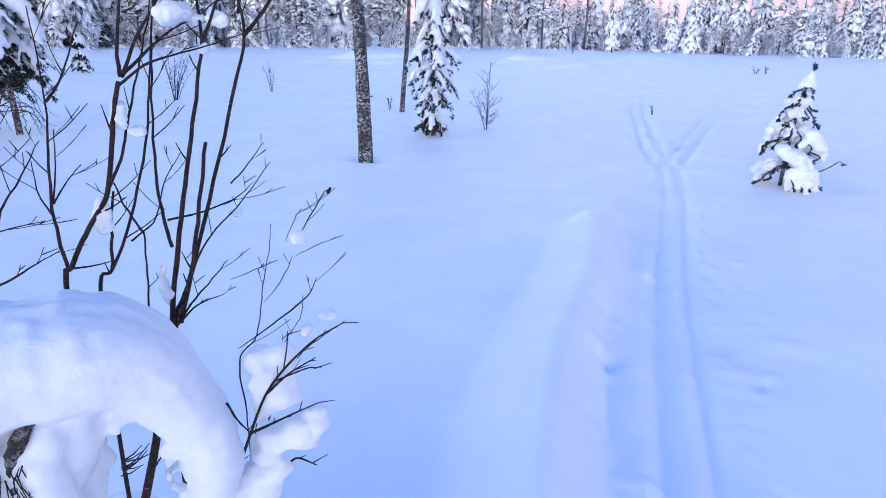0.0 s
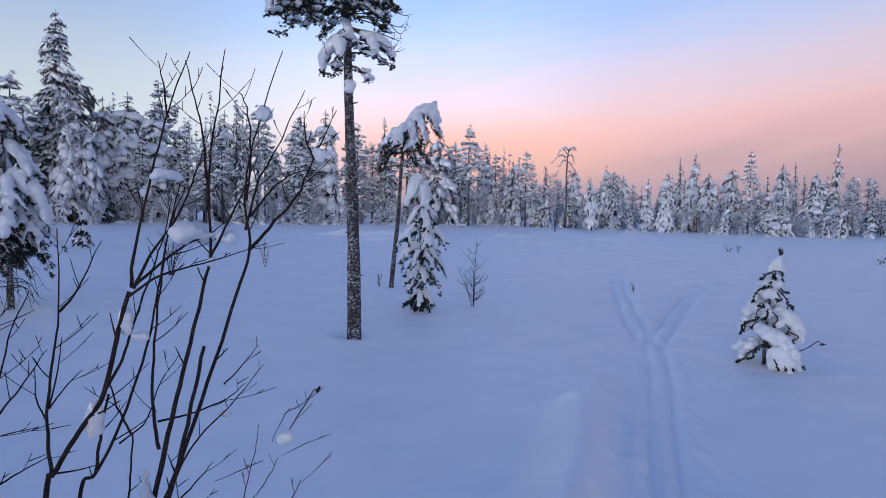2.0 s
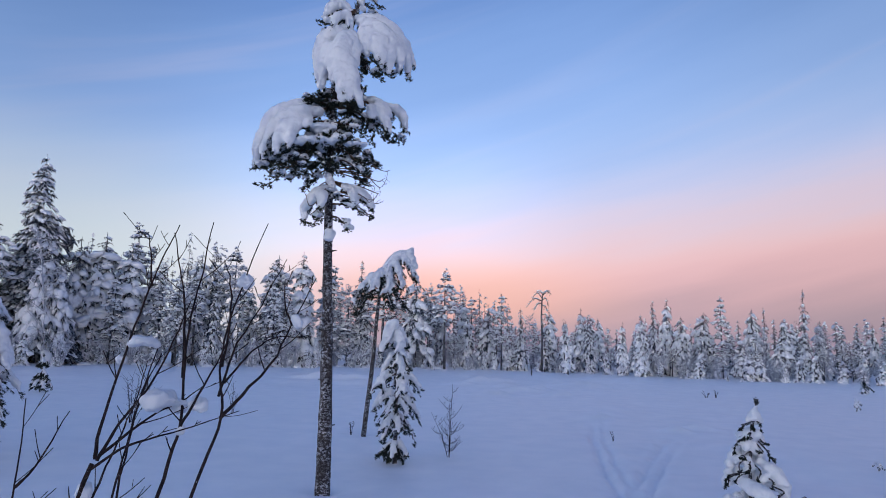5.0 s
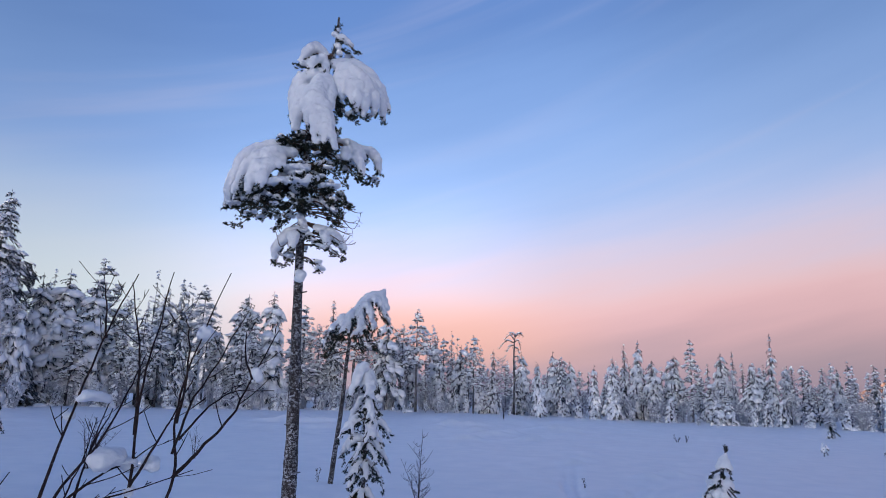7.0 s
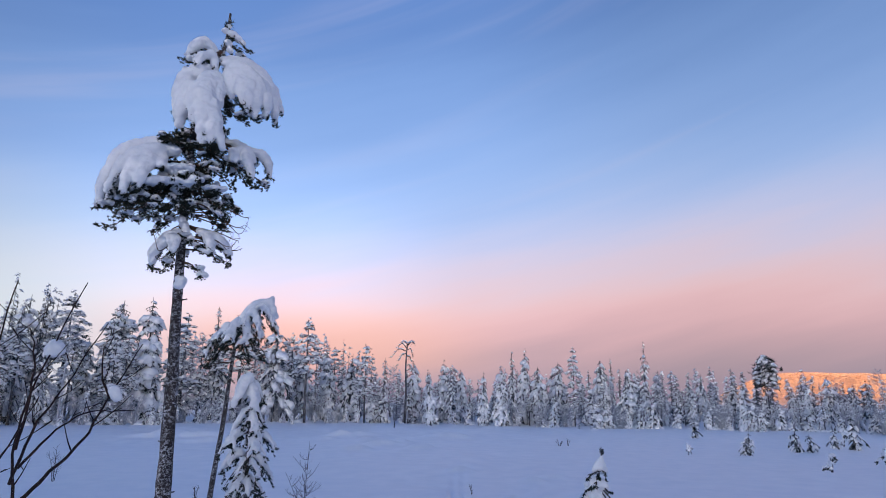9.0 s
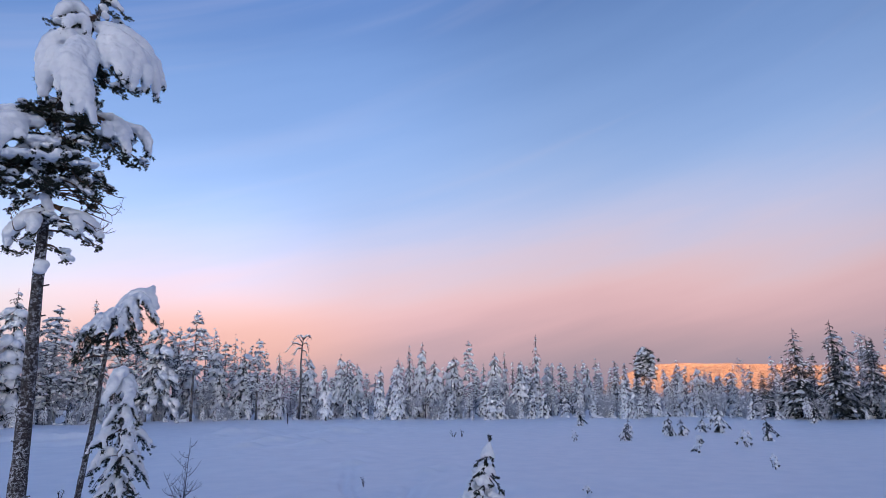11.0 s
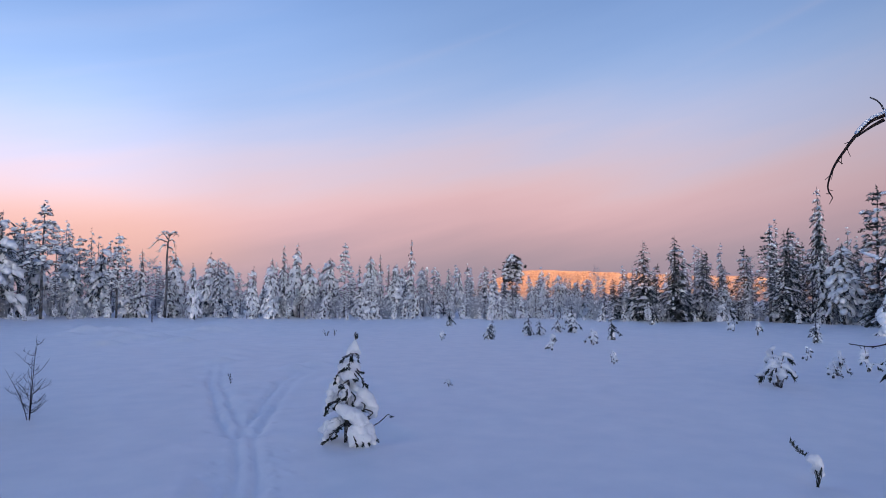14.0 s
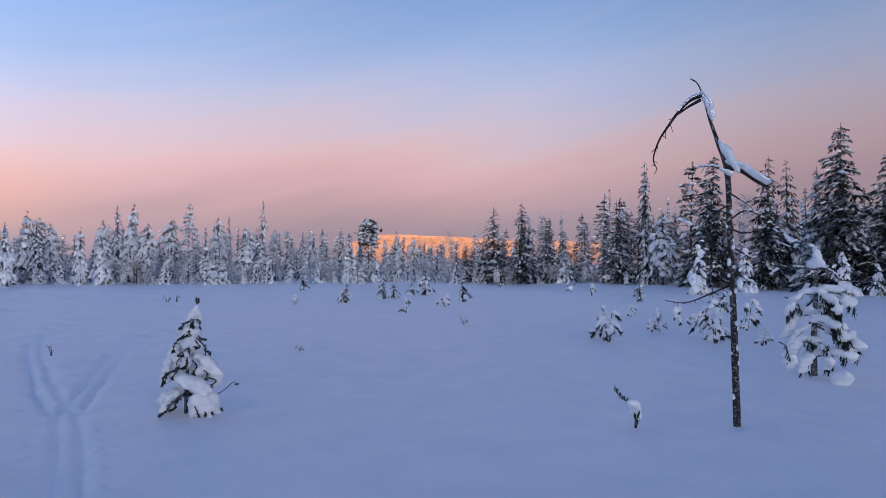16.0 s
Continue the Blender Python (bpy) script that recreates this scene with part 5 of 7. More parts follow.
    limb([(0.03, 0.85, 0), (0.22, 0.8, -0.15), (0.36, 0.7, -0.15), (0.4, 0.55, -0.15)], 0.016, 0.08, needles=2)
    limb([(0.03, 0.8, 0), (0.4, 0.66, 0.05), (0.54, 0.48, 0.05), (0.56, 0.4, 0.05)], 0.014, 0.1, needles=1)
    limb([(0.03, 1.25, 0), (-0.15, 1.22, -0.05), (-0.28, 1.04, -0.1), (-0.33, 0.9, -0.1)], 0.014, 0.075, needles=1, nl=0.1)
    limb([(0.02, 0.95, 0), (-0.2, 0.85, 0.1), (-0.33, 0.55, 0.05)], 0.014, 0.1)
    limb([(0.02, 0.5, 0), (-0.16, 0.5, -0.1), (-0.28, 0.3, -0.2), (-0.3, 0.1, -0.25)], 0.016, 0.09)
    limb([(0.02, 0.48, 0), (0.15, 0.42, -0.15), (0.22, 0.22, -0.2), (0.2, 0.12, -0.2)], 0.018, 0.06, needles=1, nl=0.08)
    limb([(0.02, 0.3, 0), (-0.06, 0.28, -0.2), (-0.12, 0.08, -0.25)], 0.016, 0.08, needles=1, nl=0.09)
    limb([(0.02, 0.3, 0), (0.3, 0.34, -0.1), (0.5, 0.3, -0.1)], 0.014, 0.1)
    h = Shape()
    for u, z, d, r in ((0.34, 0.04, -0.5, 0.12), (0.38, 0.1, -0.55, 0.11), (0.33, 0.1, -0.5, 0.1)):
        h.lump(P(u, z, d), (r * 1.1, r * 1.1, r), 0, 0, 0.9, 2)
    melt(h, 0.02, "snow_ball", SNOW, tree, "round ball of snow on the lowest bough", 0.025, 7, 5)


open_pine()


def bowed_tip():
    """A little sapling: one blob of snow, its dark tip turned up."""
    rng = random.Random(119)
    P = facing((7.05, 3.7), (1.0, 0.39))
    tree = thing("spruce_sapling", "little spruce sapling bent beneath its snow", "sapling", (7.05, 3.7, ground_height(7.05, 3.7)))
    tree.scale = (0.82, 0.82, 0.82)
    s, g, w = Shape(), Shape(), Shape()
    p = smooth_path([P(0.05, -0.1), P(0.08, 0.15), P(0.02, 0.3), P(-0.1, 0.36), P(-0.2, 0.47)], 5)
    s.tube(p, taper(0.012, 0.005, len(p)), 6)
    for q in p[13:]:
        g.tuft(q, (rng.uniform(-0.4, 0.4), rng.uniform(-0.4, 0.4), 0.8), 0.045, 14, 0.006, 0.8, rng)
    for _ in range(6):
        g.tuft(P(0.06 + rng.uniform(-0.04, 0.05), rng.uniform(0.02, 0.22), -0.05), (rng.uniform(-0.3, 0.3), rng.uniform(-0.3, 0.3), -1), 0.08, 14, 0.006, 0.4, rng)
    for u, z, r in ((0.05, 0.3, 0.07), (0.0, 0.31, 0.06), (0.07, 0.23, 0.065), (0.03, 0.17, 0.05), (0.09, 0.14, 0.05)):
        w.lump(P(u, z, rng.uniform(-0.02, 0.03)), (r, r, r), 0, 0, 0.9, 2)
    part("stem", s, BARK, tree)
    part("foliage", g, NEEDLE, tree, smooth=False)
    melt(w, 0.012, "snow_load", SNOW, tree, "", 0.01, 12, 4)


bowed_tip()


def dead_tree():
    rng = random.Random(120)
    P = facing((7.98, 2.97), (1.01, 0.39))
    top = thing("dead_tree", "dead birch with a broken bent top and snow on it", "dead tree", (7.98, 2.97, 0))
    s, w = Shape(), Shape()
    branches = []

    def branch():
        branches.append(Shape())
        return branches[-1]

    line = smooth_path([P(0.02, -0.25), P(0.0, 0.6), P(-0.02, 1.4), P(-0.05, 2.2), P(-0.07, 2.72), P(-0.16, 3.05), P(-0.25, 3.35), P(-0.32, 3.62), P(-0.37, 3.74), P(-0.44, 3.80)], 5)
    rad = [0.039 - 0.004 * max(0, q.z) if q.z < 2.7 else max(0.007, 0.0295 - 0.023 * (q.z - 2.7) / 1.05) for q in line]
    s.tube(line, [r * (1 + 0.08 * noise.noise((q.z * 5, 1, 1))) for r, q in zip(rad, line)], 12, rough=0.08, rng=rng)
    arm = smooth_path([P(-0.32, 3.60), P(-0.45, 3.55), P(-0.57, 3.43), P(-0.68, 3.28), P(-0.78, 3.12), P(-0.84, 2.92), P(-0.80, 2.80)], 5)
    tw = branch()
    tw.tube(arm, taper(0.024, 0.005, len(arm)), 6)
    for q in arm[12::2]:
        tw.tube([q, q + P(rng.uniform(-0.08, 0.06), rng.uniform(-0.14, 0.0), rng.uniform(-0.06, 0.06))], [0.006, 0.003], 4)
    arm2 = smooth_path([P(-0.07, 2.78), P(0.08, 2.72), P(0.2, 2.62), P(0.3, 2.55)], 5)
    tw = branch()
    tw.tube(arm2, taper(0.03, 0.015, len(arm2)), 6)
    tw = branch()
    tw.tube(smooth_path([P(-0.33, 3.55), P(-0.45, 3.49), P(-0.57, 3.41)], 5), taper(0.02, 0.01, 11), 6)
    heap, thin, stem_snow, patch = Shape(), Shape(), Shape(), Shape()
    for i, q in enumerate(arm2):
        r = rng.uniform(0.8, 1.1)
        heap.lump(q + P(0.01, 0.045), (0.06 * r, 0.05, 0.05 * r * (1 - 0.35 * i / len(arm2))), 0.4, 0.5, 0.6, 2)
    for q in arm[1:11]:
        thin.lump(q + P(0.004, 0.024, 0), (0.03, 0.026, 0.021), 0, 0, 0.9, 2)
    # wedges of snow banked against the upper side of the leaning stem: start, end, thickness at start, middle and end
    for (u0, z0), (u1, z1), a, b, c in (((-0.30, 3.63), (-0.19, 3.32), 0.016, 0.036, 0.022), ((-0.135, 3.07), (-0.02, 2.84), 0.014, 0.042, 0.036), ((-0.02, 2.84), (0.06, 2.72), 0.036, 0.03, 0.02)):
        for i in range(13):
            t = i / 12
            r = (a + (b - a) * 2 * t if t < 0.5 else b + (c - b) * (2 * t - 1)) * rng.uniform(0.94, 1.08)
            stem_snow.lump(P(u0 + (u1 - u0) * t + 0.6 * r - 0.03, z0 + (z1 - z0) * t + 0.3 * r, -0.008), (r * 1.35, r * 1.3, r * 1.3), 0, 0, 0.95, 2)
    for u, z, r in ((-0.12, 2.75, 0.024), (-0.04, 2.7, 0.03), (-0.08, 2.73, 0.03)):
        stem_snow.lump(P(u, z, -0.02), (r * 1.6, r * 1.2, r), 0, 0, 0.8, 2)
    # side twigs on the stem, some with a ribbon of snow
    for run, snow in (([(-0.06, 2.7), (-0.2, 2.8), (-0.36, 2.78)], 0.02), ([(-0.06, 2.5), (0.08, 2.4), (0.16, 2.34)], 0.012), ([(-0.05, 2.2), (0.15, 2.3), (0.45, 2.05), (0.54, 1.94)], 0.02),
                      ([(-0.03, 1.94), (-0.2, 1.76), (-0.43, 2.16)], 0.01), ([(-0.02, 1.6), (-0.2, 1.72), (-0.4, 2.1), (-0.55, 2.2)], 0.02), ([(-0.01, 1.5), (-0.27, 1.37), (-0.5, 1.28), (-0.71, 1.3)], 0.0),
                      ([(-0.04, 2.1), (0.1, 2.05), (0.3, 2.1)], 0.012), ([(-0.03, 1.9), (0.14, 1.8), (0.2, 1.78)], 0.014), ([(-0.06, 2.35), (-0.18, 2.3), (-0.3, 2.36)], 0.014), ([(0.0, 1.62), (0.12, 1.55), (0.2, 1.5)], 0.012)):
        p = smooth_path([P(u, z, 0.12 * rng.uniform(-1, 1) * (i > 0)) for i, (u, z) in enumerate(run)], 5)
        tw = branch()
        tw.tube(p, taper(0.011, 0.004, len(p)), 5)
        for v in p[4:]:
            tw.tube([v, v + P(rng.uniform(-0.06, 0.06), rng.uniform(-0.08, 0.03), rng.uniform(-0.05, 0.05))], [0.004, 0.002], 3)
            if snow:
                r = snow * rng.uniform(0.6, 1.0)
                w.lump(v + Vector((0, 0, r * 0.6)), (r * 2.6, r * 1.1, r), -0.4, rng.uniform(-0.3, 0.3), 0.6, 2, 0.08, rng)
    # snow plastered on the bark
    for q in line:
        if 0.15 < q.z < 2.5:
            for _ in range(2):
                if rng.random() < 0.7:
                    h = rng.uniform(0.02, 0.045)
                    patch.lump(q + P(rng.choice((-0.03, -0.025, 0.026)), rng.uniform(-0.1, 0.1), rng.uniform(-0.03, 0.01)), (0.024, 0.02, h), 0, 0, 1, 1, 0.25, rng)
    part("trunk", s, DEADWOOD, top)
    for sh in branches:
        part("branch", sh, TWIG, top)
    tagged(part("bark_snow", patch, SNOW, top, "patches of snow stuck to the bark"), kind="stuff")
    for sh, rough in ((heap, 0.008), (thin, 0.003), (stem_snow, 0.008), (w, 0.003)):
        melt(sh, 0.009, "snow_cap", SNOW, top, "cap of snow", rough, 12, 3)


dead_tree()


# ---- small plants that poke out of the snow ----
def poking_pine(h, seed, label):
    """A sapling bowed under snow, a few dark brushes hanging out of it."""
    rng = random.Random(seed)
    top = thing("pine_sapling", label, "sapling", group="saplings on the bog")
    wood, green, white = Shape(), Shape(), Shape()
    for k in range(rng.choice((5, 6, 7))):
        w = rng.uniform(0, 6.28)
        r = h * rng.uniform(0.08, 0.42)
        z = h * rng.uniform(0.3, 1.0) * (1 - 0.4 * r / h)
        p = smooth_path([(0, 0, -0.1), (r * 0.5 * math.cos(w), r * 0.5 * math.sin(w), z * 0.9), (r * math.cos(w), r * math.sin(w), z * rng.uniform(0.45, 0.85))], 4)
        wood.tube(p, taper(0.012, 0.005, len(p)), 5, False)
        for q in p[7:]:
            for _ in range(2):
                green.tuft(q + Vector((rng.uniform(-0.02, 0.03), rng.uniform(-0.02, 0.03), -0.04)), (0.5 * math.cos(w), 0.5 * math.sin(w), -rng.uniform(-0.4, 1.4)), 0.075, 16, 0.007, 0.6, rng)
        s = h * rng.uniform(0.045, 0.085) + 0.01
        for q in p[2:9]:
            f = rng.uniform(0.7, 1.15)
            white.lump(q + Vector((rng.uniform(-0.02, 0.02), rng.uniform(-0.02, 0.02), s * 0.35)), (s * 1.25 * f, s * 0.85 * f, s * 0.75 * f), w, 0.4, 0.6, 2)
    part("stem", wood, BARK, top)
    part("foliage", green, NEEDLE, top, smooth=False)
    melt(white, max(0.016, h * 0.022), "snow_load", SNOW, top, "", 0.012, 8)
    return top


def settle(ob, x, y, s=1.0, w=0.0):
    ob.matrix_basis = Matrix.Translation((x, y, ground_height(x, y))) @ Matrix.Rotation(w, 4, "Z") @ Matrix.Diagonal((s, s, s, 1))


small = [poking_pine(0.7, 200 + i, "pine sapling bent beneath soft snow with dark tips") for i in range(5)]
rng = random.Random(210)
SAPLINGS = [(13.35, 7.75, 1.35), (13.2, 7.6, 1.01), (16.0, 7.9, 0.94), (17.8, 8.1, 0.94), (13.9, 8.2, 1.08), (18.6, 6.6, 1.35), (15.2, 5.0, 0.61), (14.4, 22.8, 0.74), (15.0, 16.5, 0.94), (17.7, 17.3, 1.08), (32.2, 21.3, 1.22), (30.7, 19.0, 1.22), (13.7, 12.5, 0.61), (26.0, 28.0, 1.22), (14.8, 4.95, 0.6), (17.8, 6.3, 0.7), (18.7, 8.0, 0.7), (15.4, 7.7, 0.6), (14.5, 5.8, 1.3), (7.4, 10.85, 0.3), (19.5, 10.5, 0.7), (21.0, 8.6, 0.8)]
finish_snow()
for i, (x, y, s) in enumerate(SAPLINGS):
    if i < len(small):
        settle(small[i], x, y, s, rng.uniform(0, 6))
    else:
        src = small[i % len(small)]
        m = Matrix.Translation((x, y, ground_height(x, y))) @ Matrix.Rotation(rng.uniform(0, 6), 4, "Z") @ Matrix.Diagonal((s, s, s, 1))
        keep = src.scale.copy()
        src.scale = (1, 1, 1)
        copy_thing(src, m)
        src.scale = keep


def bare_shrub(name, label, at, h, stems, spread, seed, r=0.008):
    rng = random.Random(seed)
    top = thing(name, label, "shrub", (at[0], at[1], ground_height(*at)))
    s = Shape()
    for k in range(stems):
        w = rng.uniform(0, 6.28)
        d = Vector((math.cos(w) * spread, math.sin(w) * spread, 0)) * rng.uniform(0.3, 1.0)
        hh = h * rng.uniform(0.6, 1.0)
        p = smooth_path([d * 0.05 + Vector((0, 0, -0.1)), d * 0.45 + Vector((0, 0, hh * 0.5)), d + Vector((0, 0, hh))], 5)
        s = Shape()
        s.tube(p, taper(r, r * 0.3, len(p)), 5, False)
        for q in p[3:]:
            for _ in range(2):
                a = rng.uniform(0, 6.28)
                e = q + Vector((math.cos(a), math.sin(a), rng.uniform(0.4, 1.2))) * h * rng.uniform(0.06, 0.16)
                s.tube([q, e], [r * 0.4, r * 0.2], 3, False)
        part("stem", s, TWIG, top)
    return top


def bare_birch(at, h, seed):
    rng = random.Random(seed)
    top = thing("bare_birch", "small bare birch standing alone in the snow", "birch", (at[0], at[1], ground_height(*at)))
    for k in range(4):                                   # several stems from one foot
        w0 = 1.6 * k + rng.uniform(-0.4, 0.4)
        hh, out = h * (1.0, 0.72, 0.6, 0.5)[k], (0.03, 0.16, 0.26, 0.22)[k] * h
        s = Shape()
        line = smooth_path([(0, 0, -0.1), (0.35 * out * math.cos(w0), 0.35 * out * math.sin(w0), hh * 0.4), (out * math.cos(w0), out * math.sin(w0), hh)], 10)
        s.tube(line, taper(0.010 if k == 0 else 0.007, 0.0016, len(line)), 6, False)
        part("stem", s, TWIG, top)
        for j in range(14 if k == 0 else 7):
            f = 0.2 + 0.75 * (j + rng.random()) / (14 if k == 0 else 7)
            q = line[min(len(line) - 1, int(f * (len(line) - 1)))]
            w, ln = j * 2.4 + rng.uniform(-0.6, 0.6), h * (0.34 - 0.2 * f) * rng.uniform(0.5, 1.1)
            e = q + Vector((0.8 * math.cos(w), 0.8 * math.sin(w), rng.uniform(0.3, 0.9))) * ln
            p = smooth_path([q, q.lerp(e, 0.5) - Vector((0, 0, 0.14 * ln)), e], 4)
            t = Shape()
            t.tube(p, taper(0.004, 0.0014, len(p)), 4, False)
            for v in p[2:]:
                t.tube([v, v + Vector((rng.uniform(-1, 1), rng.uniform(-1, 1), rng.uniform(0.2, 1.2))) * ln * 0.26], [0.0022, 0.0012], 3, False)
            part("twig", t, TWIG, top)


bare_birch((0.52, 11.0), 1.2, 220)
bare_shrub("bare_shrub", "thin leafless shrub half buried in snow", (-6.4, 13.8), 1.0, 12, 0.5, 221)
bare_shrub("bare_shrub", "few thin leafless twigs in the snow", (-5.0, 16.0), 0.75, 4, 0.3, 222)
bare_shrub("bare_shrub", "short forked stub of twig in the snow", (-1.5, 13.1), 0.28, 3, 0.14, 223, 0.008)
bare_shrub("bare_shrub", "pair of tiny twigs in the snow", (11.2, 27.83), 0.3, 4, 0.28, 224, 0.012)
bare_shrub("bare_shrub", "pair of tiny twigs in the snow", (11.66, 28.03), 0.3, 3, 0.25, 225, 0.012)
bare_shrub("bare_shrub", "single dark twig beside the ski track", (3.81, 13.4), 0.22, 2, 0.08, 226, 0.007)
bare_shrub("stake", "thin dark stake in the far snow", (5.6, 45.0), 0.8, 1, 0.05, 227, 0.04)


# ---- the bush beside the camera ----
def near_bush():
    rng = random.Random(300)
    O = (0.05, 1.8)
    P = facing(O, (0.719, 0.40))
    top = thing("willow_bush", "leafless willow bush with dark stems and snow in forks", "bush", (O[0], O[1], 0))
    bark = TWIG

    def stem(ctrl, r0, r1, twigs=5, reach=0.09):
        free = ctrl[0][0] > 0.01 and 0.75 < ctrl[0][1] < 1.1
        if ctrl[0][0] > 0.05 and 0.75 < ctrl[0][1] < 0.85:   # shoots that rise from the hidden foot of the bush
            u, z = ctrl[0][:2]
            d = ctrl[0][2] if len(ctrl[0]) > 2 else 0.0
            ctrl = [(0.02, 0.4, d + 0.03), (0.35 * u, z - 0.24, d + 0.02), (u - 0.05, z - 0.07, d)] + ctrl
        s = Shape()
        p = smooth_path([P(*c) for c in ctrl], 6)
        n = len(p)
        rad = [r * (1 + 0.10 * noise.noise((i * 0.9, r0 * 900, 1))) for i, r in enumerate(taper(r0, r1, n, 0.85))]
        p = [q + Vector((noise.noise((i * 0.5, ctrl[0][0] * 9, 2)), noise.noise((i * 0.5, 3, ctrl[0][1] * 9)), 0)) * 0.0035 for i, q in enumerate(p)]
        rad = [0.88 * r * (min(1.0, 0.3 + 0.1 * i) if free else 1.0) for i, r in enumerate(rad)]
        s.tube(p, rad, 8)
        twigs += 1
        for k in range(twigs):
            i = int(n * (0.35 + 0.6 * (k + rng.random()) / twigs))
            q = p[min(n - 2, i)]
            d = (p[min(n - 1, i + 1)] - p[max(0, i - 1)]).normalized()
            ln = reach * rng.uniform(0.4, 1.1)
            e = q + d * ln * 0.8 + P(rng.choice((-1, 1)) * ln * rng.uniform(0.3, 0.8), 0, rng.uniform(-0.4, 0.4) * ln)
            m = q.lerp(e, 0.5) + P(0, -0.05 * ln)
            t = smooth_path([q, m, e], 4)
            s.tube(t, taper(min(0.0028, rad[min(n - 1, i)] * 0.55), 0.0008, len(t)), 5)
            if rng.random() < 0.6:
                v = t[5]
                s.tube([v, v + d * ln * 0.3 + P(rng.uniform(-0.25, 0.25) * ln, 0, 0)], [0.0012, 0.0008], 4)
        return part("stem", s, bark, top)

    # control points: right, up, away
    stem([(-0.156, -0.1, 0), (-0.146, 0.5, 0), (-0.126, 0.871), (-0.078, 1.134), (-0.04, 1.298), (-0.005, 1.459), (0.016, 1.561), (0.015, 1.752), (0.033, 1.893), (0.051, 2.039)], 0.0098, 0.0012, 3)
    stem([(0.014, 1.661, 0.01), (0.006, 1.79, 0.01), (-0.005, 1.878, 0.01), (-0.035, 2.006, 0.01)], 0.0045, 0.0012, 3)
    stem([(0.017, 1.555, -0.03), (0.054, 1.635, -0.03), (0.088, 1.708, -0.03), (0.122, 1.795, -0.03)], 0.004, 0.0011, 3)
    stem([(-0.149, -0.1, 0.01), (-0.139, 0.5, 0.01), (-0.119, 0.878, 0.01), (-0.084, 0.977, 0.01), (-0.034, 1.115, 0.01), (0.053, 1.39, 0.01), (0.105, 1.567, 0.01), (0.095, 1.702, 0.01), (0.124, 1.861, 0.01), (0.183, 2.052, 0.01)], 0.0098, 0.0012, 3)
    stem([(0.105, 1.567, 0.01), (0.158, 1.629, 0.01), (0.22, 1.705, 0.01), (0.256, 1.788, 0.01), (0.316, 1.919, 0.01)], 0.0058, 0.0012, 4)
    stem([(0.259, 1.792), (0.237, 1.847), (0.234, 1.91)], 0.0035, 0.001, 1)
    stem([(0.099, 1.615, 0.04), (0.127, 1.729, 0.04), (0.175, 1.824, 0.04), (0.241, 1.967, 0.04)], 0.004, 0.0011, 3)
    stem([(0.098, 1.688, -0.02), (0.107, 1.808, -0.02), (0.099, 1.898, -0.02), (0.085, 1.938, -0.02)], 0.0035, 0.001, 3)
    stem([(0.108, 1.648, 0.02), (0.16, 1.717, 0.02), (0.214, 1.759, 0.02), (0.269, 1.768, 0.02)], 0.0035, 0.001, 2)
    stem([(-0.101, 0.915, -0.02), (-0.062, 1.046, -0.02), (-0.031, 1.186, -0.02), (0.002, 1.344, -0.02)], 0.007, 0.0045, 0)
    stem([(-0.1, 1.094, 0.02), (-0.112, 1.208, 0.02), (-0.108, 1.33, 0.02), (-0.095, 1.462, 0.02), (-0.074, 1.608, 0.02), (-0.037, 1.718, 0.02)], 0.005, 0.0012, 3)
    stem([(-0.358, -0.1, 0), (-0.348, 0.5, 0), (-0.328, 1.008), (-0.307, 1.08), (-0.269, 1.149), (-0.212, 1.244), (-0.18, 1.388), (-0.155, 1.476)], 0.0075, 0.0055, 2)
    stem([(-0.15, 1.485), (-0.15, 1.531), (-0.136, 1.608), (-0.099, 1.779), (-0.056, 1.937), (-0.025, 2.025)], 0.0052, 0.0011, 4)
    stem([(-0.072, 1.874, 0.01), (-0.081, 1.947, 0.01), (-0.092, 2.0, 0.01)], 0.003, 0.001, 2)
    stem([(-0.145, 1.485, -0.02), (-0.109, 1.562, -0.02), (-0.051, 1.653, -0.02), (-0.011, 1.757, -0.02), (0.016, 1.842, -0.02)], 0.0045, 0.0011, 4)
    stem([(-0.145, 1.489), (-0.086, 1.543), (-0.036, 1.582), (0.015, 1.608), (0.067, 1.648)], 0.0045, 0.0011, 3)
    stem([(-0.158, 1.466, -0.03), (-0.099, 1.51, -0.03), (-0.038, 1.531, -0.03), (0.026, 1.548, -0.03), (0.144, 1.587, -0.03)], 0.004, 0.001, 3)
    stem([(-0.212, 1.244, 0.02), (-0.173, 1.321, 0.02), (-0.145, 1.413, 0.02), (-0.111, 1.517, 0.02), (-0.08, 1.614, 0.02), (-0.067, 1.698, 0.02)], 0.0045, 0.001, 3)
    stem([(-0.307, 1.08, -0.04), (-0.314, 1.201, -0.04), (-0.301, 1.343, -0.04), (-0.287, 1.451, -0.04), (-0.287, 1.62, -0.04)], 0.005, 0.0011, 3)
    stem([(-0.287, 1.442, -0.04), (-0.256, 1.482, -0.04), (-0.206, 1.593, -0.04)], 0.004, 0.001, 1)
    stem([(-0.309, 1.233, -0.04), (-0.292, 1.317, -0.04), (-0.283, 1.387, -0.04)], 0.0025, 0.0009, 1)
    stem([(-0.313, 1.207, -0.04), (-0.332, 1.255, -0.04), (-0.334, 1.326, -0.04)], 0.0028, 0.0009, 1)
    stem([(-0.309, 1.233, -0.04), (-0.279, 1.277, -0.04), (-0.246, 1.313, -0.04)], 0.0025, 0.0009, 1)
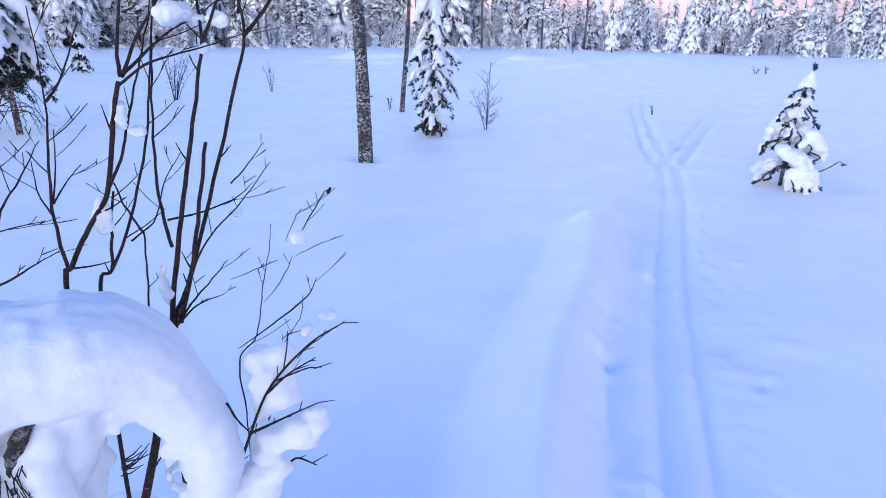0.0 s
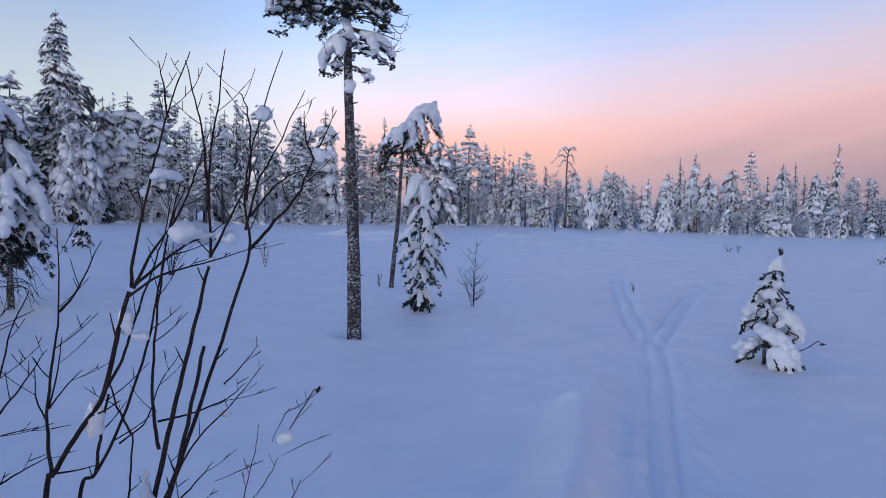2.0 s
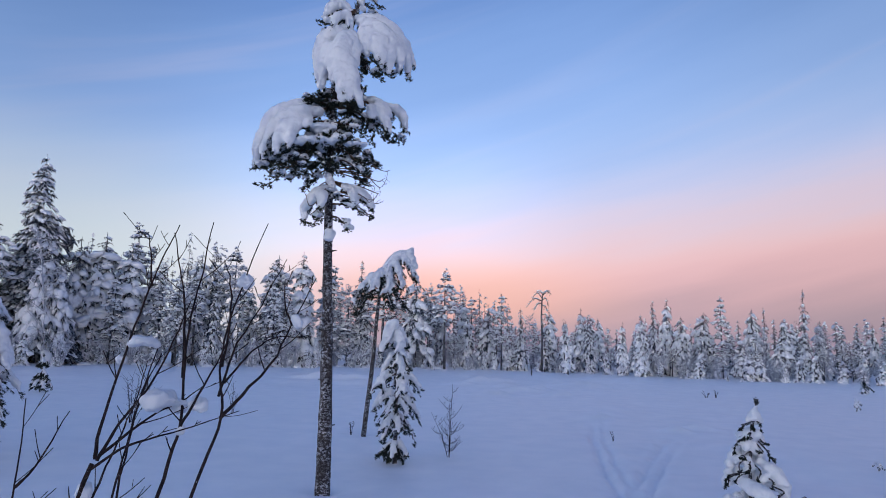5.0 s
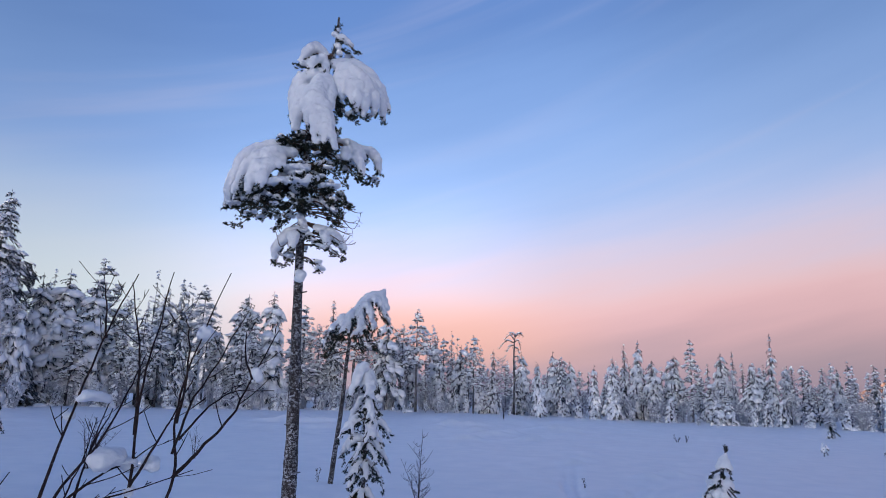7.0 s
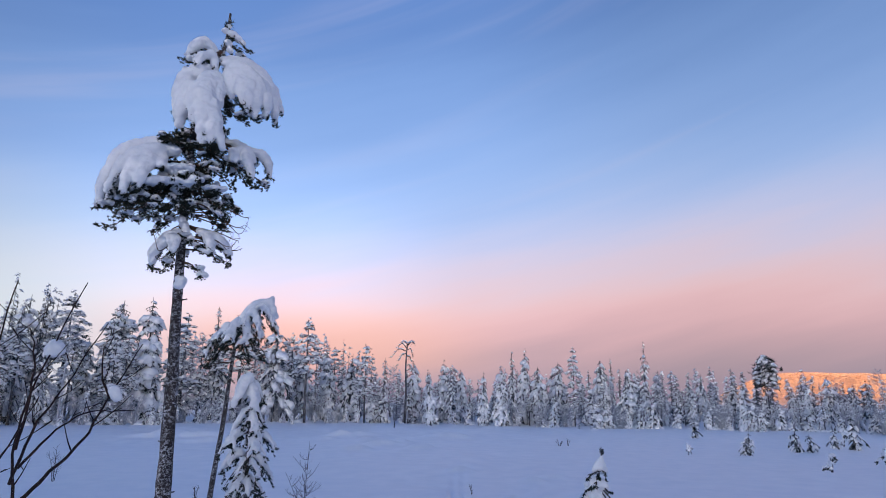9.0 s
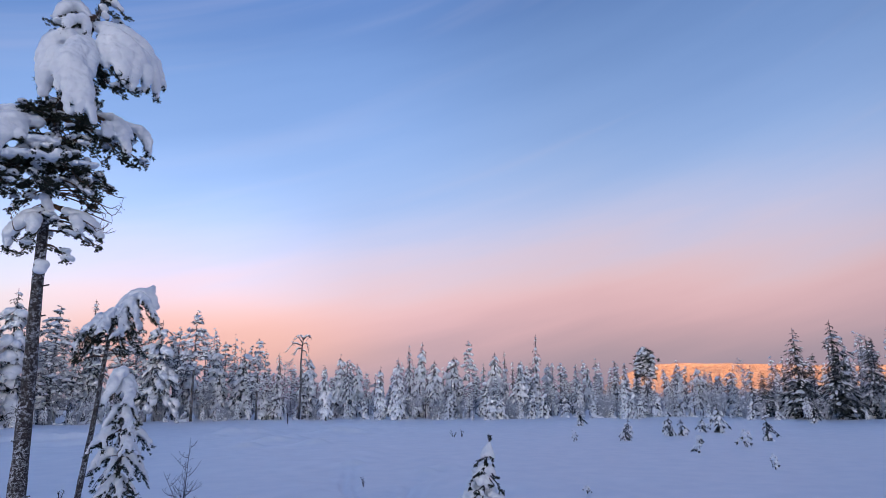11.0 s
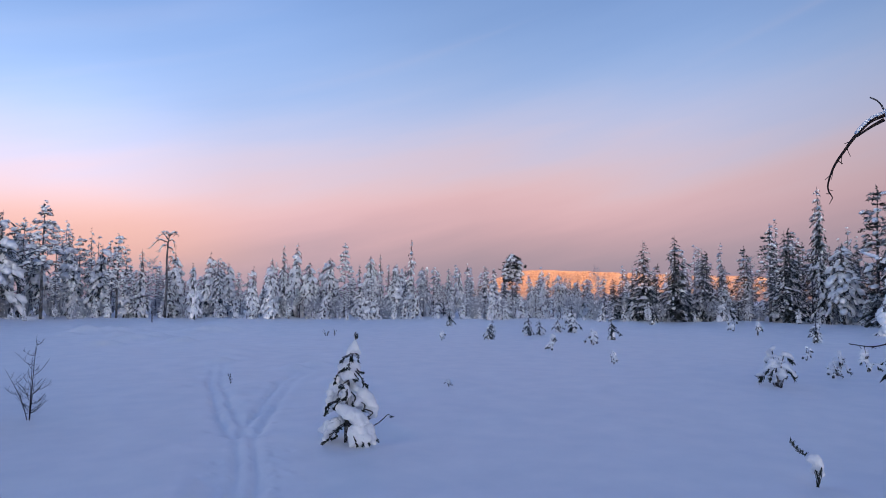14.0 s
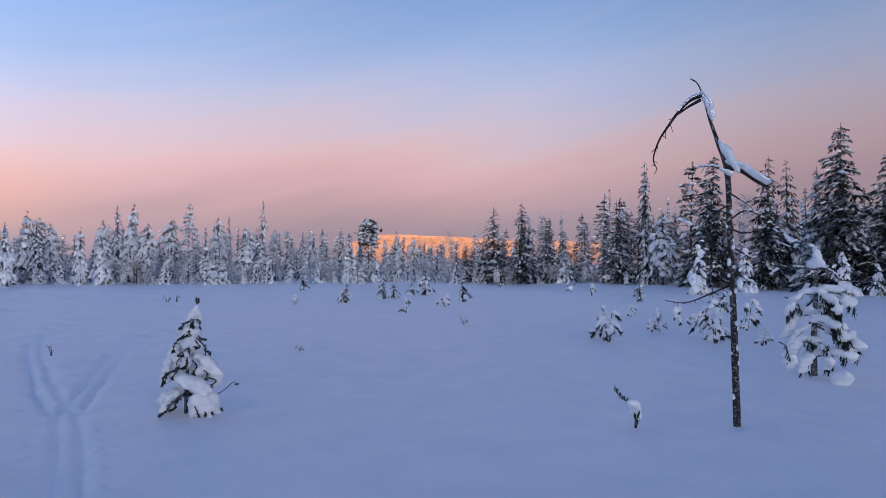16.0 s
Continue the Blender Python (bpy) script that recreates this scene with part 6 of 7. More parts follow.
    stem([(-0.298, -0.1, 0.02), (-0.288, 0.5, 0.02), (-0.268, 0.989, 0.02), (-0.233, 1.053, 0.02), (-0.187, 1.147, 0.02), (-0.125, 1.332, 0.02), (-0.097, 1.477, 0.02), (-0.07, 1.634, 0.02), (-0.044, 1.737, 0.02)], 0.007, 0.0012, 4)
    stem([(-0.233, 1.056, 0.02), (-0.22, 1.15, 0.02), (-0.204, 1.237, 0.02)], 0.0045, 0.003, 1)
    stem([(-0.156, 1.136, 0.02), (-0.185, 1.201, 0.02), (-0.2, 1.257, 0.02)], 0.0032, 0.002, 0)
    stem([(-0.171, 0.934, 0.02), (-0.162, 1.032, 0.02), (-0.155, 1.136, 0.02)], 0.003, 0.0022, 0)
    stem([(-0.183, 1.118, 0.02), (-0.126, 1.167, 0.02), (-0.098, 1.248, 0.02), (-0.052, 1.32, 0.02)], 0.0028, 0.0009, 2)
    stem([(-0.483, -0.1, -0.1), (-0.473, 0.5, -0.1), (-0.453, 1.099, -0.1), (-0.412, 1.188, -0.1), (-0.393, 1.248, -0.1), (-0.365, 1.398, -0.1), (-0.327, 1.497, -0.1)], 0.005, 0.0011, 3)
    stem([(-0.471, 1.065, -0.1), (-0.406, 1.093, -0.1), (-0.349, 1.125, -0.1), (-0.301, 1.149, -0.1)], 0.0038, 0.0009, 2)
    stem([(-0.443, 1.176, -0.1), (-0.388, 1.202, -0.1), (-0.316, 1.214, -0.1)], 0.0028, 0.0009, 2)
    stem([(-0.412, 1.188, -0.1), (-0.379, 1.253, -0.1), (-0.332, 1.32, -0.1), (-0.299, 1.375, -0.1)], 0.0035, 0.0009, 2)
    stem([(-0.473, 1.33, -0.12), (-0.438, 1.39, -0.12), (-0.395, 1.425, -0.12), (-0.355, 1.471, -0.12)], 0.004, 0.0009, 2)
    stem([(-0.119, 0.893, -0.02), (-0.072, 0.961, -0.02), (-0.024, 1.012, -0.02), (0.021, 1.062, -0.02)], 0.004, 0.0011, 1)
    stem([(-0.101, 0.919, -0.03), (-0.059, 0.959, -0.03), (0.005, 0.979, -0.03)], 0.0035, 0.001, 1)
    stem([(-0.069, 1.019, -0.02), (-0.021, 1.113, -0.02), (0.067, 1.205, -0.02), (0.138, 1.292, -0.02)], 0.0035, 0.0009, 3)
    stem([(-0.102, 1.158, 0.03), (-0.025, 1.171, 0.03), (0.054, 1.199, 0.03), (0.098, 1.234, 0.03)], 0.0035, 0.0009, 2)
    stem([(0.048, 1.235, 0.03), (0.096, 1.288, 0.03), (0.128, 1.329, 0.03)], 0.0024, 0.0009, 1)
    stem([(0.023, 0.982, 0.05), (0.089, 1.004, 0.05), (0.142, 1.022, 0.05)], 0.0024, 0.001, 1)
    stem([(0.185, 1.056, 0.06), (0.225, 1.115, 0.06), (0.275, 1.193, 0.06)], 0.003, 0.0016, 2)
    stem([(0.164, 1.064, 0.06), (0.197, 1.13, 0.06), (0.214, 1.149, 0.06)], 0.0024, 0.001, 1)
    stem([(0.022, 0.82, -0.02), (0.142, 0.897, -0.02), (0.208, 0.948, -0.02), (0.226, 0.989, -0.02)], 0.0036, 0.001, 2)
    stem([(0.176, 0.794, -0.04), (0.228, 0.828, -0.04), (0.291, 0.865, -0.04)], 0.0034, 0.001, 2)
    stem([(0.098, 0.931), (0.144, 0.988), (0.174, 1.045)], 0.0024, 0.001, 0)
    stem([(0.071, 0.832, 0.02), (0.094, 0.95, 0.02), (0.118, 1.052, 0.02), (0.129, 1.128, 0.02)], 0.003, 0.0009, 2)
    stem([(0.188, 1.028, 0.05), (0.231, 1.045, 0.05), (0.264, 1.058, 0.05)], 0.0022, 0.0009, 1)
    stem([(0.14, 0.812), (0.185, 0.882), (0.193, 0.935)], 0.0022, 0.0009, 1)
    part("bud", _bud(P(0.281, 1.19, 0.06)), bark, top, "dry bud at the twig's tip")
    # snow caught in the forks: right, up, away, half width, half height
    for u, z, d, a, b in ((-0.03, 1.612, 0.0, 0.042, 0.026), (0.0, 1.60, 0.01, 0.03, 0.018), (0.05, 1.60, -0.02, 0.022, 0.02), (0.14, 1.895, 0.02, 0.016, 0.02), (0.27, 1.80, 0.0, 0.015, 0.018),
                          (-0.08, 1.74, 0.01, 0.035, 0.009), (-0.165, 1.40, 0.01, 0.022, 0.035), (-0.14, 1.37, 0.01, 0.02, 0.014), (-0.12, 1.70, 0.01, 0.012, 0.014), (-0.235, 1.18, 0.01, 0.02, 0.05),
                          (0.195, 1.07, 0.06, 0.022, 0.02), (0.255, 0.88, -0.02, 0.024, 0.018), (-0.125, 1.0, 0.0, 0.010, 0.07), (0.02, 1.545, 0.0, 0.014, 0.014), (0.05, 1.16, 0.03, 0.02, 0.008)):
        one = Shape()
        for _ in range(6):
            one.lump(P(u + rng.uniform(-0.35, 0.35) * a, z + rng.uniform(-0.3, 0.3) * b, d + rng.uniform(-0.4, 0.4) * a), (a * 0.8, a * 0.65, b * 0.85), 0.4, rng.uniform(-0.3, 0.3), 0.8, 2)
        melt(one, 0.005, "snow_clump", SNOW, top, "", 0.011, 26, 2)


def _bud(p):
    s = Shape()
    s.lump(p, (0.006, 0.006, 0.007), 0, 0, 1, 1, 0.3, random.Random(2))
    s.lump(p + Vector((0.006, 0, 0.006)), (0.004, 0.004, 0.006), 0, 0, 1, 1, 0.3, random.Random(3))
    return s


near_bush()


def snow_arch():
    """A young tree bowed to the ground in a thick arch of snow."""
    rng = random.Random(310)
    O = (0.05, 1.55)
    P = facing(O, (0.706, 0.462))
    top = thing("bowed_sapling", "sapling bowed into an arch under thick snow", "sapling", (O[0], O[1], 0))
    w, wood, tw = Shape(), Shape(), Shape()
    # right, up, radius along the arch
    run = [(-0.62, 0.92, 0.12), (-0.45, 0.97, 0.118), (-0.27, 0.985, 0.108), (-0.17, 0.99, 0.104), (-0.095, 0.97, 0.094), (-0.045, 0.92, 0.084), (-0.012, 0.86, 0.074), (0.03, 0.78, 0.066), (0.05, 0.7, 0.062), (0.05, 0.625, 0.056), (0.035, 0.565, 0.04)]
    spine = smooth_path([P(u, z) for u, z, _ in run], 4)
    for i, q in enumerate(spine):
        k = min(len(run) - 2, i // 4)
        f = i / 4 - k
        r = run[k][2] * (1 - f) + run[k + 1][2] * f
        for d in (-0.5, 0.0, 0.6):
            w.lump(q + P(rng.uniform(-0.006, 0.006), rng.uniform(-0.006, 0.006) - 0.1 * r * abs(d), d * r), (r, r, r * 0.97), 0.5, 0.0, 0.95, 2)
    # lumpy masses hanging from the arch
    for pts, r, d in (([(-0.2, 0.95), (-0.205, 0.86), (-0.215, 0.78), (-0.245, 0.7), (-0.27, 0.62)], 0.058, -0.03), ([(-0.165, 0.94), (-0.165, 0.84), (-0.165, 0.76), (-0.175, 0.7)], 0.03, 0.05),
                      ([(-0.36, 0.95), (-0.34, 0.88), (-0.36, 0.78), (-0.38, 0.68)], 0.06, 0.05), ([(-0.25, 0.84), (-0.265, 0.76), (-0.29, 0.68), (-0.31, 0.6)], 0.05, -0.06),
                      ([(-0.47, 0.9), (-0.47, 0.75), (-0.46, 0.6)], 0.09, 0.0), ([(-0.21, 0.72), (-0.215, 0.64), (-0.22, 0.55)], 0.05, 0.08)):
        p = smooth_path([P(u, z, d + rng.uniform(-0.02, 0.02)) for u, z in pts], 5)
        for i, q in enumerate(p):
            k = r * (1 - 0.3 * i / len(p)) * rng.uniform(0.82, 1.18)
            w.lump(q + P(rng.uniform(-0.012, 0.012), 0, rng.uniform(-0.015, 0.015)), (k, k, k * 1.1), 0, 0, 1, 2)
    for u, z, n in ((-0.1, 0.88, 16), (-0.085, 0.84, 14), (-0.03, 0.77, 14), (-0.02, 0.7, 12), (-0.015, 0.62, 12), (-0.15, 0.8, 10), (-0.25, 0.64, 14), (-0.29, 0.86, 8), (-0.3, 0.62, 12), (0.0, 0.56, 10)):
        for _ in range(n):                               # a crumbly underside
            w.lump(P(u + rng.gauss(0, 0.022), z + rng.gauss(0, 0.03), rng.uniform(-0.05, 0.05)), [rng.uniform(0.008, 0.02)] * 3, 0, 0, 1, 1, 0.15, rng)
    for u, z, r in ((-0.345, 0.86, 0.045), (-0.35, 0.8, 0.05), (-0.335, 0.74, 0.045), (-0.29, 0.72, 0.035), (-0.25, 0.8, 0.04), (-0.235, 0.86, 0.035), (-0.245, 0.74, 0.045), (-0.3, 0.66, 0.05), (-0.35, 0.92, 0.05)):
        w.lump(P(u, z, -0.1), (r, r, r * 1.1), 0, 0, 1, 2)
    melt(w, 0.0085, "snow_arch", SNOW, top, "smooth thick arch of snow with crumbly underside", 0.005, 13, 3)
    wood.tube(spine, taper(0.02, 0.008, len(spine)), 8)
    wood.tube(smooth_path([P(-0.36, -0.1, 0.03), P(-0.34, 0.5, 0.0), P(-0.31, 0.74, -0.03), P(-0.28, 0.86, -0.05), P(-0.245, 0.9, -0.05), P(-0.22, 0.96, 0.0)], 5), taper(0.024, 0.014, 26), 9, rough=0.14, rng=rng)
    wood.tube(smooth_path([P(-0.222, 0.96, -0.1), P(-0.238, 0.935, -0.115), P(-0.262, 0.905, -0.12), P(-0.282, 0.86, -0.115), P(-0.3, 0.8, -0.1), P(-0.31, 0.7, -0.08), P(-0.32, 0.4, 0.0)], 5), taper(0.012, 0.015, 31), 9, rough=0.25, rng=rng)
    part("bent_stem", wood, BARK, top)
    for _ in range(26):
        o = P(-0.3 + rng.uniform(-0.03, 0.03), rng.uniform(0.74, 0.85), -0.13)
        tw.tube([o, o + P(rng.uniform(-0.012, 0.02), rng.uniform(-0.06, 0.05), rng.uniform(-0.02, 0.0))], [0.0016, 0.0009], 3)
    tw.tube(smooth_path([P(-0.2, 0.1, 0.03), P(-0.14, 0.45, 0.02), P(-0.10, 0.6, 0.0), P(-0.065, 0.72, 0.0), P(-0.045, 0.8, 0.0)], 4), taper(0.0105, 0.008, 17), 8)
    tw.tube(smooth_path([P(-0.085, 0.66, 0.0), P(-0.065, 0.69, -0.01), P(-0.04, 0.725, -0.01)], 4), taper(0.003, 0.0012, 9), 5)
    tw.tube(smooth_path([P(-0.12, 0.79, 0.02), P(-0.112, 0.83, 0.02), P(-0.112, 0.86, 0.02)], 4), taper(0.0022, 0.0012, 9), 5)
    for u, z, a in ((-0.13, 0.725, 1), (-0.125, 0.735, 1), (-0.12, 0.73, 1), (-0.3, 0.74, 0), (-0.32, 0.75, 0), (-0.31, 0.72, 0)):
        for _ in range(3):
            o = P(u, z, rng.uniform(-0.07, -0.03))
            e = o + (P(rng.uniform(0.03, 0.065), rng.uniform(0.005, 0.04), rng.uniform(-0.02, 0.02)) if a else P(rng.uniform(-0.01, 0.02), rng.uniform(0.03, 0.08), rng.uniform(-0.02, 0.02)))
            tw.tube([o, o.lerp(e, 0.5) + P(0, -0.004), e], [0.0017, 0.0014, 0.0008], 4)
    part("twig_spray", tw, TWIG, top)
    # heaped snow at its foot
    h = Shape()
    for _ in range(26):
        u, d = rng.uniform(-0.55, 0.02), rng.uniform(-0.06, 0.35)
        r = rng.uniform(0.10, 0.2)
        h.lump(P(u, rng.uniform(0.0, 0.3) - 0.3 * max(0, u + 0.1), d), (r, r, r), 0, 0, 0.8, 2)
    melt(h, 0.02, "snow_mound", SNOW, top, "soft mound of snow", 0.012, 9, 5)


snow_arch()


def laden_shoot():
    """Low shoots hung with soft irregular cushions of snow."""
    rng = random.Random(320)
    O = (0.35, 1.7)
    P = facing(O, (0.706, 0.462))
    top = thing("laden_shoot", "low shoot carrying soft irregular cushions of snow", "bush", (O[0], O[1], 0))
    for ctrl, r in (([(-0.3, -0.1), (-0.27, 0.35), (-0.245, 0.55), (-0.194, 0.72), (-0.14, 0.839), (-0.05, 0.936), (0.023, 0.98)], 0.006), ([(-0.194, 0.72), (-0.15, 0.738), (-0.109, 0.756), (-0.039, 0.784)], 0.004),
                    ([(-0.238, 0.805), (-0.22, 0.76), (-0.194, 0.72)], 0.003), ([(-0.14, 0.55), (-0.105, 0.596), (-0.053, 0.613)], 0.004), ([(-0.15, 0.82), (-0.1, 0.865), (-0.04, 0.9)], 0.003),
                    ([(-0.2, 0.56), (-0.17, 0.5), (-0.15, 0.48)], 0.003), ([(-0.11, 0.88), (-0.1, 0.93), (-0.095, 0.97)], 0.002), ([(-0.13, 0.85), (-0.06, 0.875), (-0.04, 0.872)], 0.0022)):
        tw = Shape()
        p = smooth_path([P(u, z, -0.055 if z > 0.6 else 0.0) for u, z in ctrl], 5)
        tw.tube(p, taper(r, 0.0013, len(p)), 6)
        for q in p[6::3]:
            tw.tube([q, q + P(rng.uniform(0.0, 0.04), rng.uniform(0.0, 0.03), rng.uniform(-0.03, 0.01))], [0.0016, 0.0009], 4)
        part("stem", tw, TWIG, top)
    # cushions: right, up, half width, half height
    for lumps in ([(-0.165, 0.885, 0.035, 0.04), (-0.12, 0.88, 0.035, 0.04), (-0.14, 0.835, 0.05, 0.05), (-0.125, 0.79, 0.05, 0.04), (-0.16, 0.77, 0.032, 0.045), (-0.175, 0.73, 0.02, 0.035), (-0.1, 0.775, 0.03, 0.02)],
                  [(-0.15, 0.665, 0.045, 0.04), (-0.1, 0.675, 0.05, 0.04), (-0.055, 0.7, 0.035, 0.038), (-0.075, 0.645, 0.03, 0.035), (-0.17, 0.63, 0.04, 0.03), (-0.035, 0.725, 0.014, 0.018)],
                  [(-0.2, 0.57, 0.04, 0.04), (-0.15, 0.575, 0.04, 0.035), (-0.23, 0.53, 0.04, 0.04), (-0.18, 0.52, 0.05, 0.035)],
                  [(-0.2, 0.4, 0.09, 0.08), (-0.28, 0.38, 0.1, 0.09), (-0.13, 0.36, 0.08, 0.07), (-0.24, 0.25, 0.14, 0.14), (-0.12, 0.2, 0.14, 0.14), (-0.3, 0.1, 0.2, 0.2), (0.0, 0.05, 0.16, 0.16)],
                  [(-0.065, 0.935, 0.018, 0.014), (-0.05, 0.945, 0.014, 0.012)]):
        w = Shape()
        for u, z, a, c in lumps:
            for _ in range(3):
                w.lump(P(u + rng.uniform(-0.25, 0.25) * a, z + rng.uniform(-0.25, 0.25) * c, rng.uniform(-0.4, 0.5) * a), (a * 0.9, a * 0.75, c * 0.9), 0.3, rng.uniform(-0.4, 0.4), 0.9, 2)
        melt(w, 0.008, "snow_cushion", SNOW, top, "", 0.009, 15, 4)


laden_shoot()


finish_snow()


# ---- forest trees ----
def spray(shape, base, tip, width, rng, teeth=5):
    """A drooping fan of twigs from base to tip, ragged along its edges."""
    base, tip = Vector(base), Vector(tip)
    d = tip - base
    side = Vector((-d.y, d.x, 0))
    side = side.normalized() if side.length > 1e-6 else Vector((1, 0, 0))
    verts, faces = [], []
    for k in range(teeth):
        t0 = k / teeth
        o = base + d * t0
        for s in (-1, 1):
            w = width * (0.35 + 0.9 * math.sin(math.pi * min(1, t0 + 0.25))) * rng.uniform(0.6, 1.25)
            q = o + d * rng.uniform(0.25, 0.42) + side * s * w + Vector((0, 0, -rng.uniform(0.25, 0.9) * width))
            i = len(verts)
            verts += [o[:], (o + d * 0.24)[:], q[:]]
            faces.append((i, i + 1, i + 2))
    i = len(verts)
    verts += [(base + d * 0.7 - side * width * 0.3)[:], (base + d * 0.7 + side * width * 0.3)[:], (tip + d * 0.08)[:]]
    faces.append((i, i + 1, i + 2))
    shape.add(verts, faces)


def trunk_shape(h, r, rng, lean=0.0, sides=6, top=0.02):
    s = Shape()
    w = rng.uniform(0, 6.28)
    pts = [(lean * (t ** 2) * math.cos(w) + 0.03 * h * 0.1 * math.sin(5 * t + w), lean * (t ** 2) * math.sin(w), h * t - 0.25 * (1 - t)) for t in (0, 0.15, 0.35, 0.55, 0.75, 0.9, 1)]
    s.tube(pts, [r * 1.1, r, r * 0.85, r * 0.65, r * 0.42, r * 0.22, top], sides)
    return s, pts


def snow_pad(white, c, size, w, tilt, rng, sub=0):
    white.lump(c, (size * rng.uniform(0.9, 1.7), size * rng.uniform(0.5, 0.9), size * rng.uniform(0.4, 0.75)), w, tilt, 0.6, sub, 0.22, rng)


def make_laden(name, label, h, reach, seed, needle, snow=1.0, low=0.08, step=0.2, ring=5, column=0.5, bare_top=0.6, fat=1.0, lift=0.0, category="spruce"):
    """A slim conifer whose drooping boughs are wrapped in hanging snow, dark needles showing between."""
    rng = random.Random(seed)
    top = thing(name, label, category, group="forest edge trees")
    tr, pts = trunk_shape(h, 0.009 * h + 0.02, rng, lean=0.012 * h, top=0.008)
    green, white = Shape(), Shape()

    def stem(f):
        i = min(5, int(f * 6))
        z = h * f
        for a, b in zip(pts, pts[1:]):
            if a[2] <= z <= b[2]:
                k = (z - a[2]) / (b[2] - a[2])
                return Vector(a).lerp(Vector(b), k)
        return Vector(pts[i])

    lobes = [(rng.uniform(0, 6.28), rng.uniform(0.0, 0.9), rng.uniform(0.2, 0.6)) for _ in range(7)]
    levels = int(h * (1 - low) / step)
    for j in range(levels):
        f0 = low + (0.985 - low) * (j + rng.random() * 0.8) / levels
        heavy = rng.choice((0.7, 0.9, 1.0, 1.0, 1.25))
        for k in range(max(3, round(ring * (1 - 0.45 * f0) + rng.uniform(-0.8, 0.8)))):
            f = min(0.985, f0 + rng.uniform(-0.4, 0.4) / levels)
            w = j * 2.4 + k * 6.283 / ring + rng.uniform(-0.5, 0.5)
            g = (f - low) / (1 - low)
            rad = reach * ((1 - column) * (1 - g) + column * math.sqrt(max(0.0, 1 - g)) * (0.8 + 0.25 * math.sin(2.6 * g + 0.4))) + 0.12
            for lw, lf, amt in lobes:
                rad *= 1 + amt * math.exp(-((g - lf) / 0.08) ** 2) * math.cos(w - lw)
            ln = rad * rng.uniform(0.6, 1.15)
            drop = ln * max(0.1, rng.uniform(0.65, 1.6) - lift) * (1.15 - 0.75 * g)
            o = stem(f)
            tip = o + Vector((ln * math.cos(w), ln * math.sin(w), -drop))
            spray(green, o, tip, ln * 0.3 + 0.05, rng, 3)
            if ln > 0.3:
                green.tuft(tip + Vector((0, 0, -0.05)), (0.4 * math.cos(w), 0.4 * math.sin(w), -0.8), 0.16, 4, 0.035, 0.7, rng)
            if rng.random() > snow * (1 - bare_top * max(0.0, g - 0.35) ** 1.2 / 0.6):
                continue
            slope = math.atan2(drop, ln)
            for i in range(1 + int(ln / 0.36)):
                big = heavy * fat * rng.choice((0.65, 0.85, 1.0, 1.2))
                short = min(ln, 0.75)
                t = rng.uniform(0.5, 0.85) if ln < 0.42 else rng.uniform(0.3, 1.02)
                a = w + rng.uniform(-0.35, 0.35)
                c = o + Vector((ln * t * math.cos(a), ln * t * math.sin(a), -drop * t + 0.05 * big))
                white.lump(c, (0.24 * short + 0.09 * big, (0.08 + 0.10 * short) * big, (0.06 + 0.05 * short) * big), a, min(1.35, slope * rng.uniform(0.9, 1.4) + rng.uniform(0.0, 0.25)), 0.7, 1, 0.22, rng)
            if ln > 0.22 and rng.random() < 0.85:
                a = w + rng.choice((-1, 1)) * rng.uniform(0.3, 0.7)
                c = o + Vector((ln * 0.85 * math.cos(a), ln * 0.85 * math.sin(a), -drop * 0.95))
                white.lump(c, (0.13 * big + 0.12 * short, 0.085 * big + 0.04 * short, 0.07 * big), a, min(1.4, slope * 1.3 + 0.25), 0.75, 0, 0.2, rng)
    part("trunk", tr, BARK_FAR, top)
    part("foliage", green, needle, top)
    tagged(part("snow_load", white, SNOW_FAR, top, "hanging clumps of snow on the boughs"), kind="stuff")
    return top


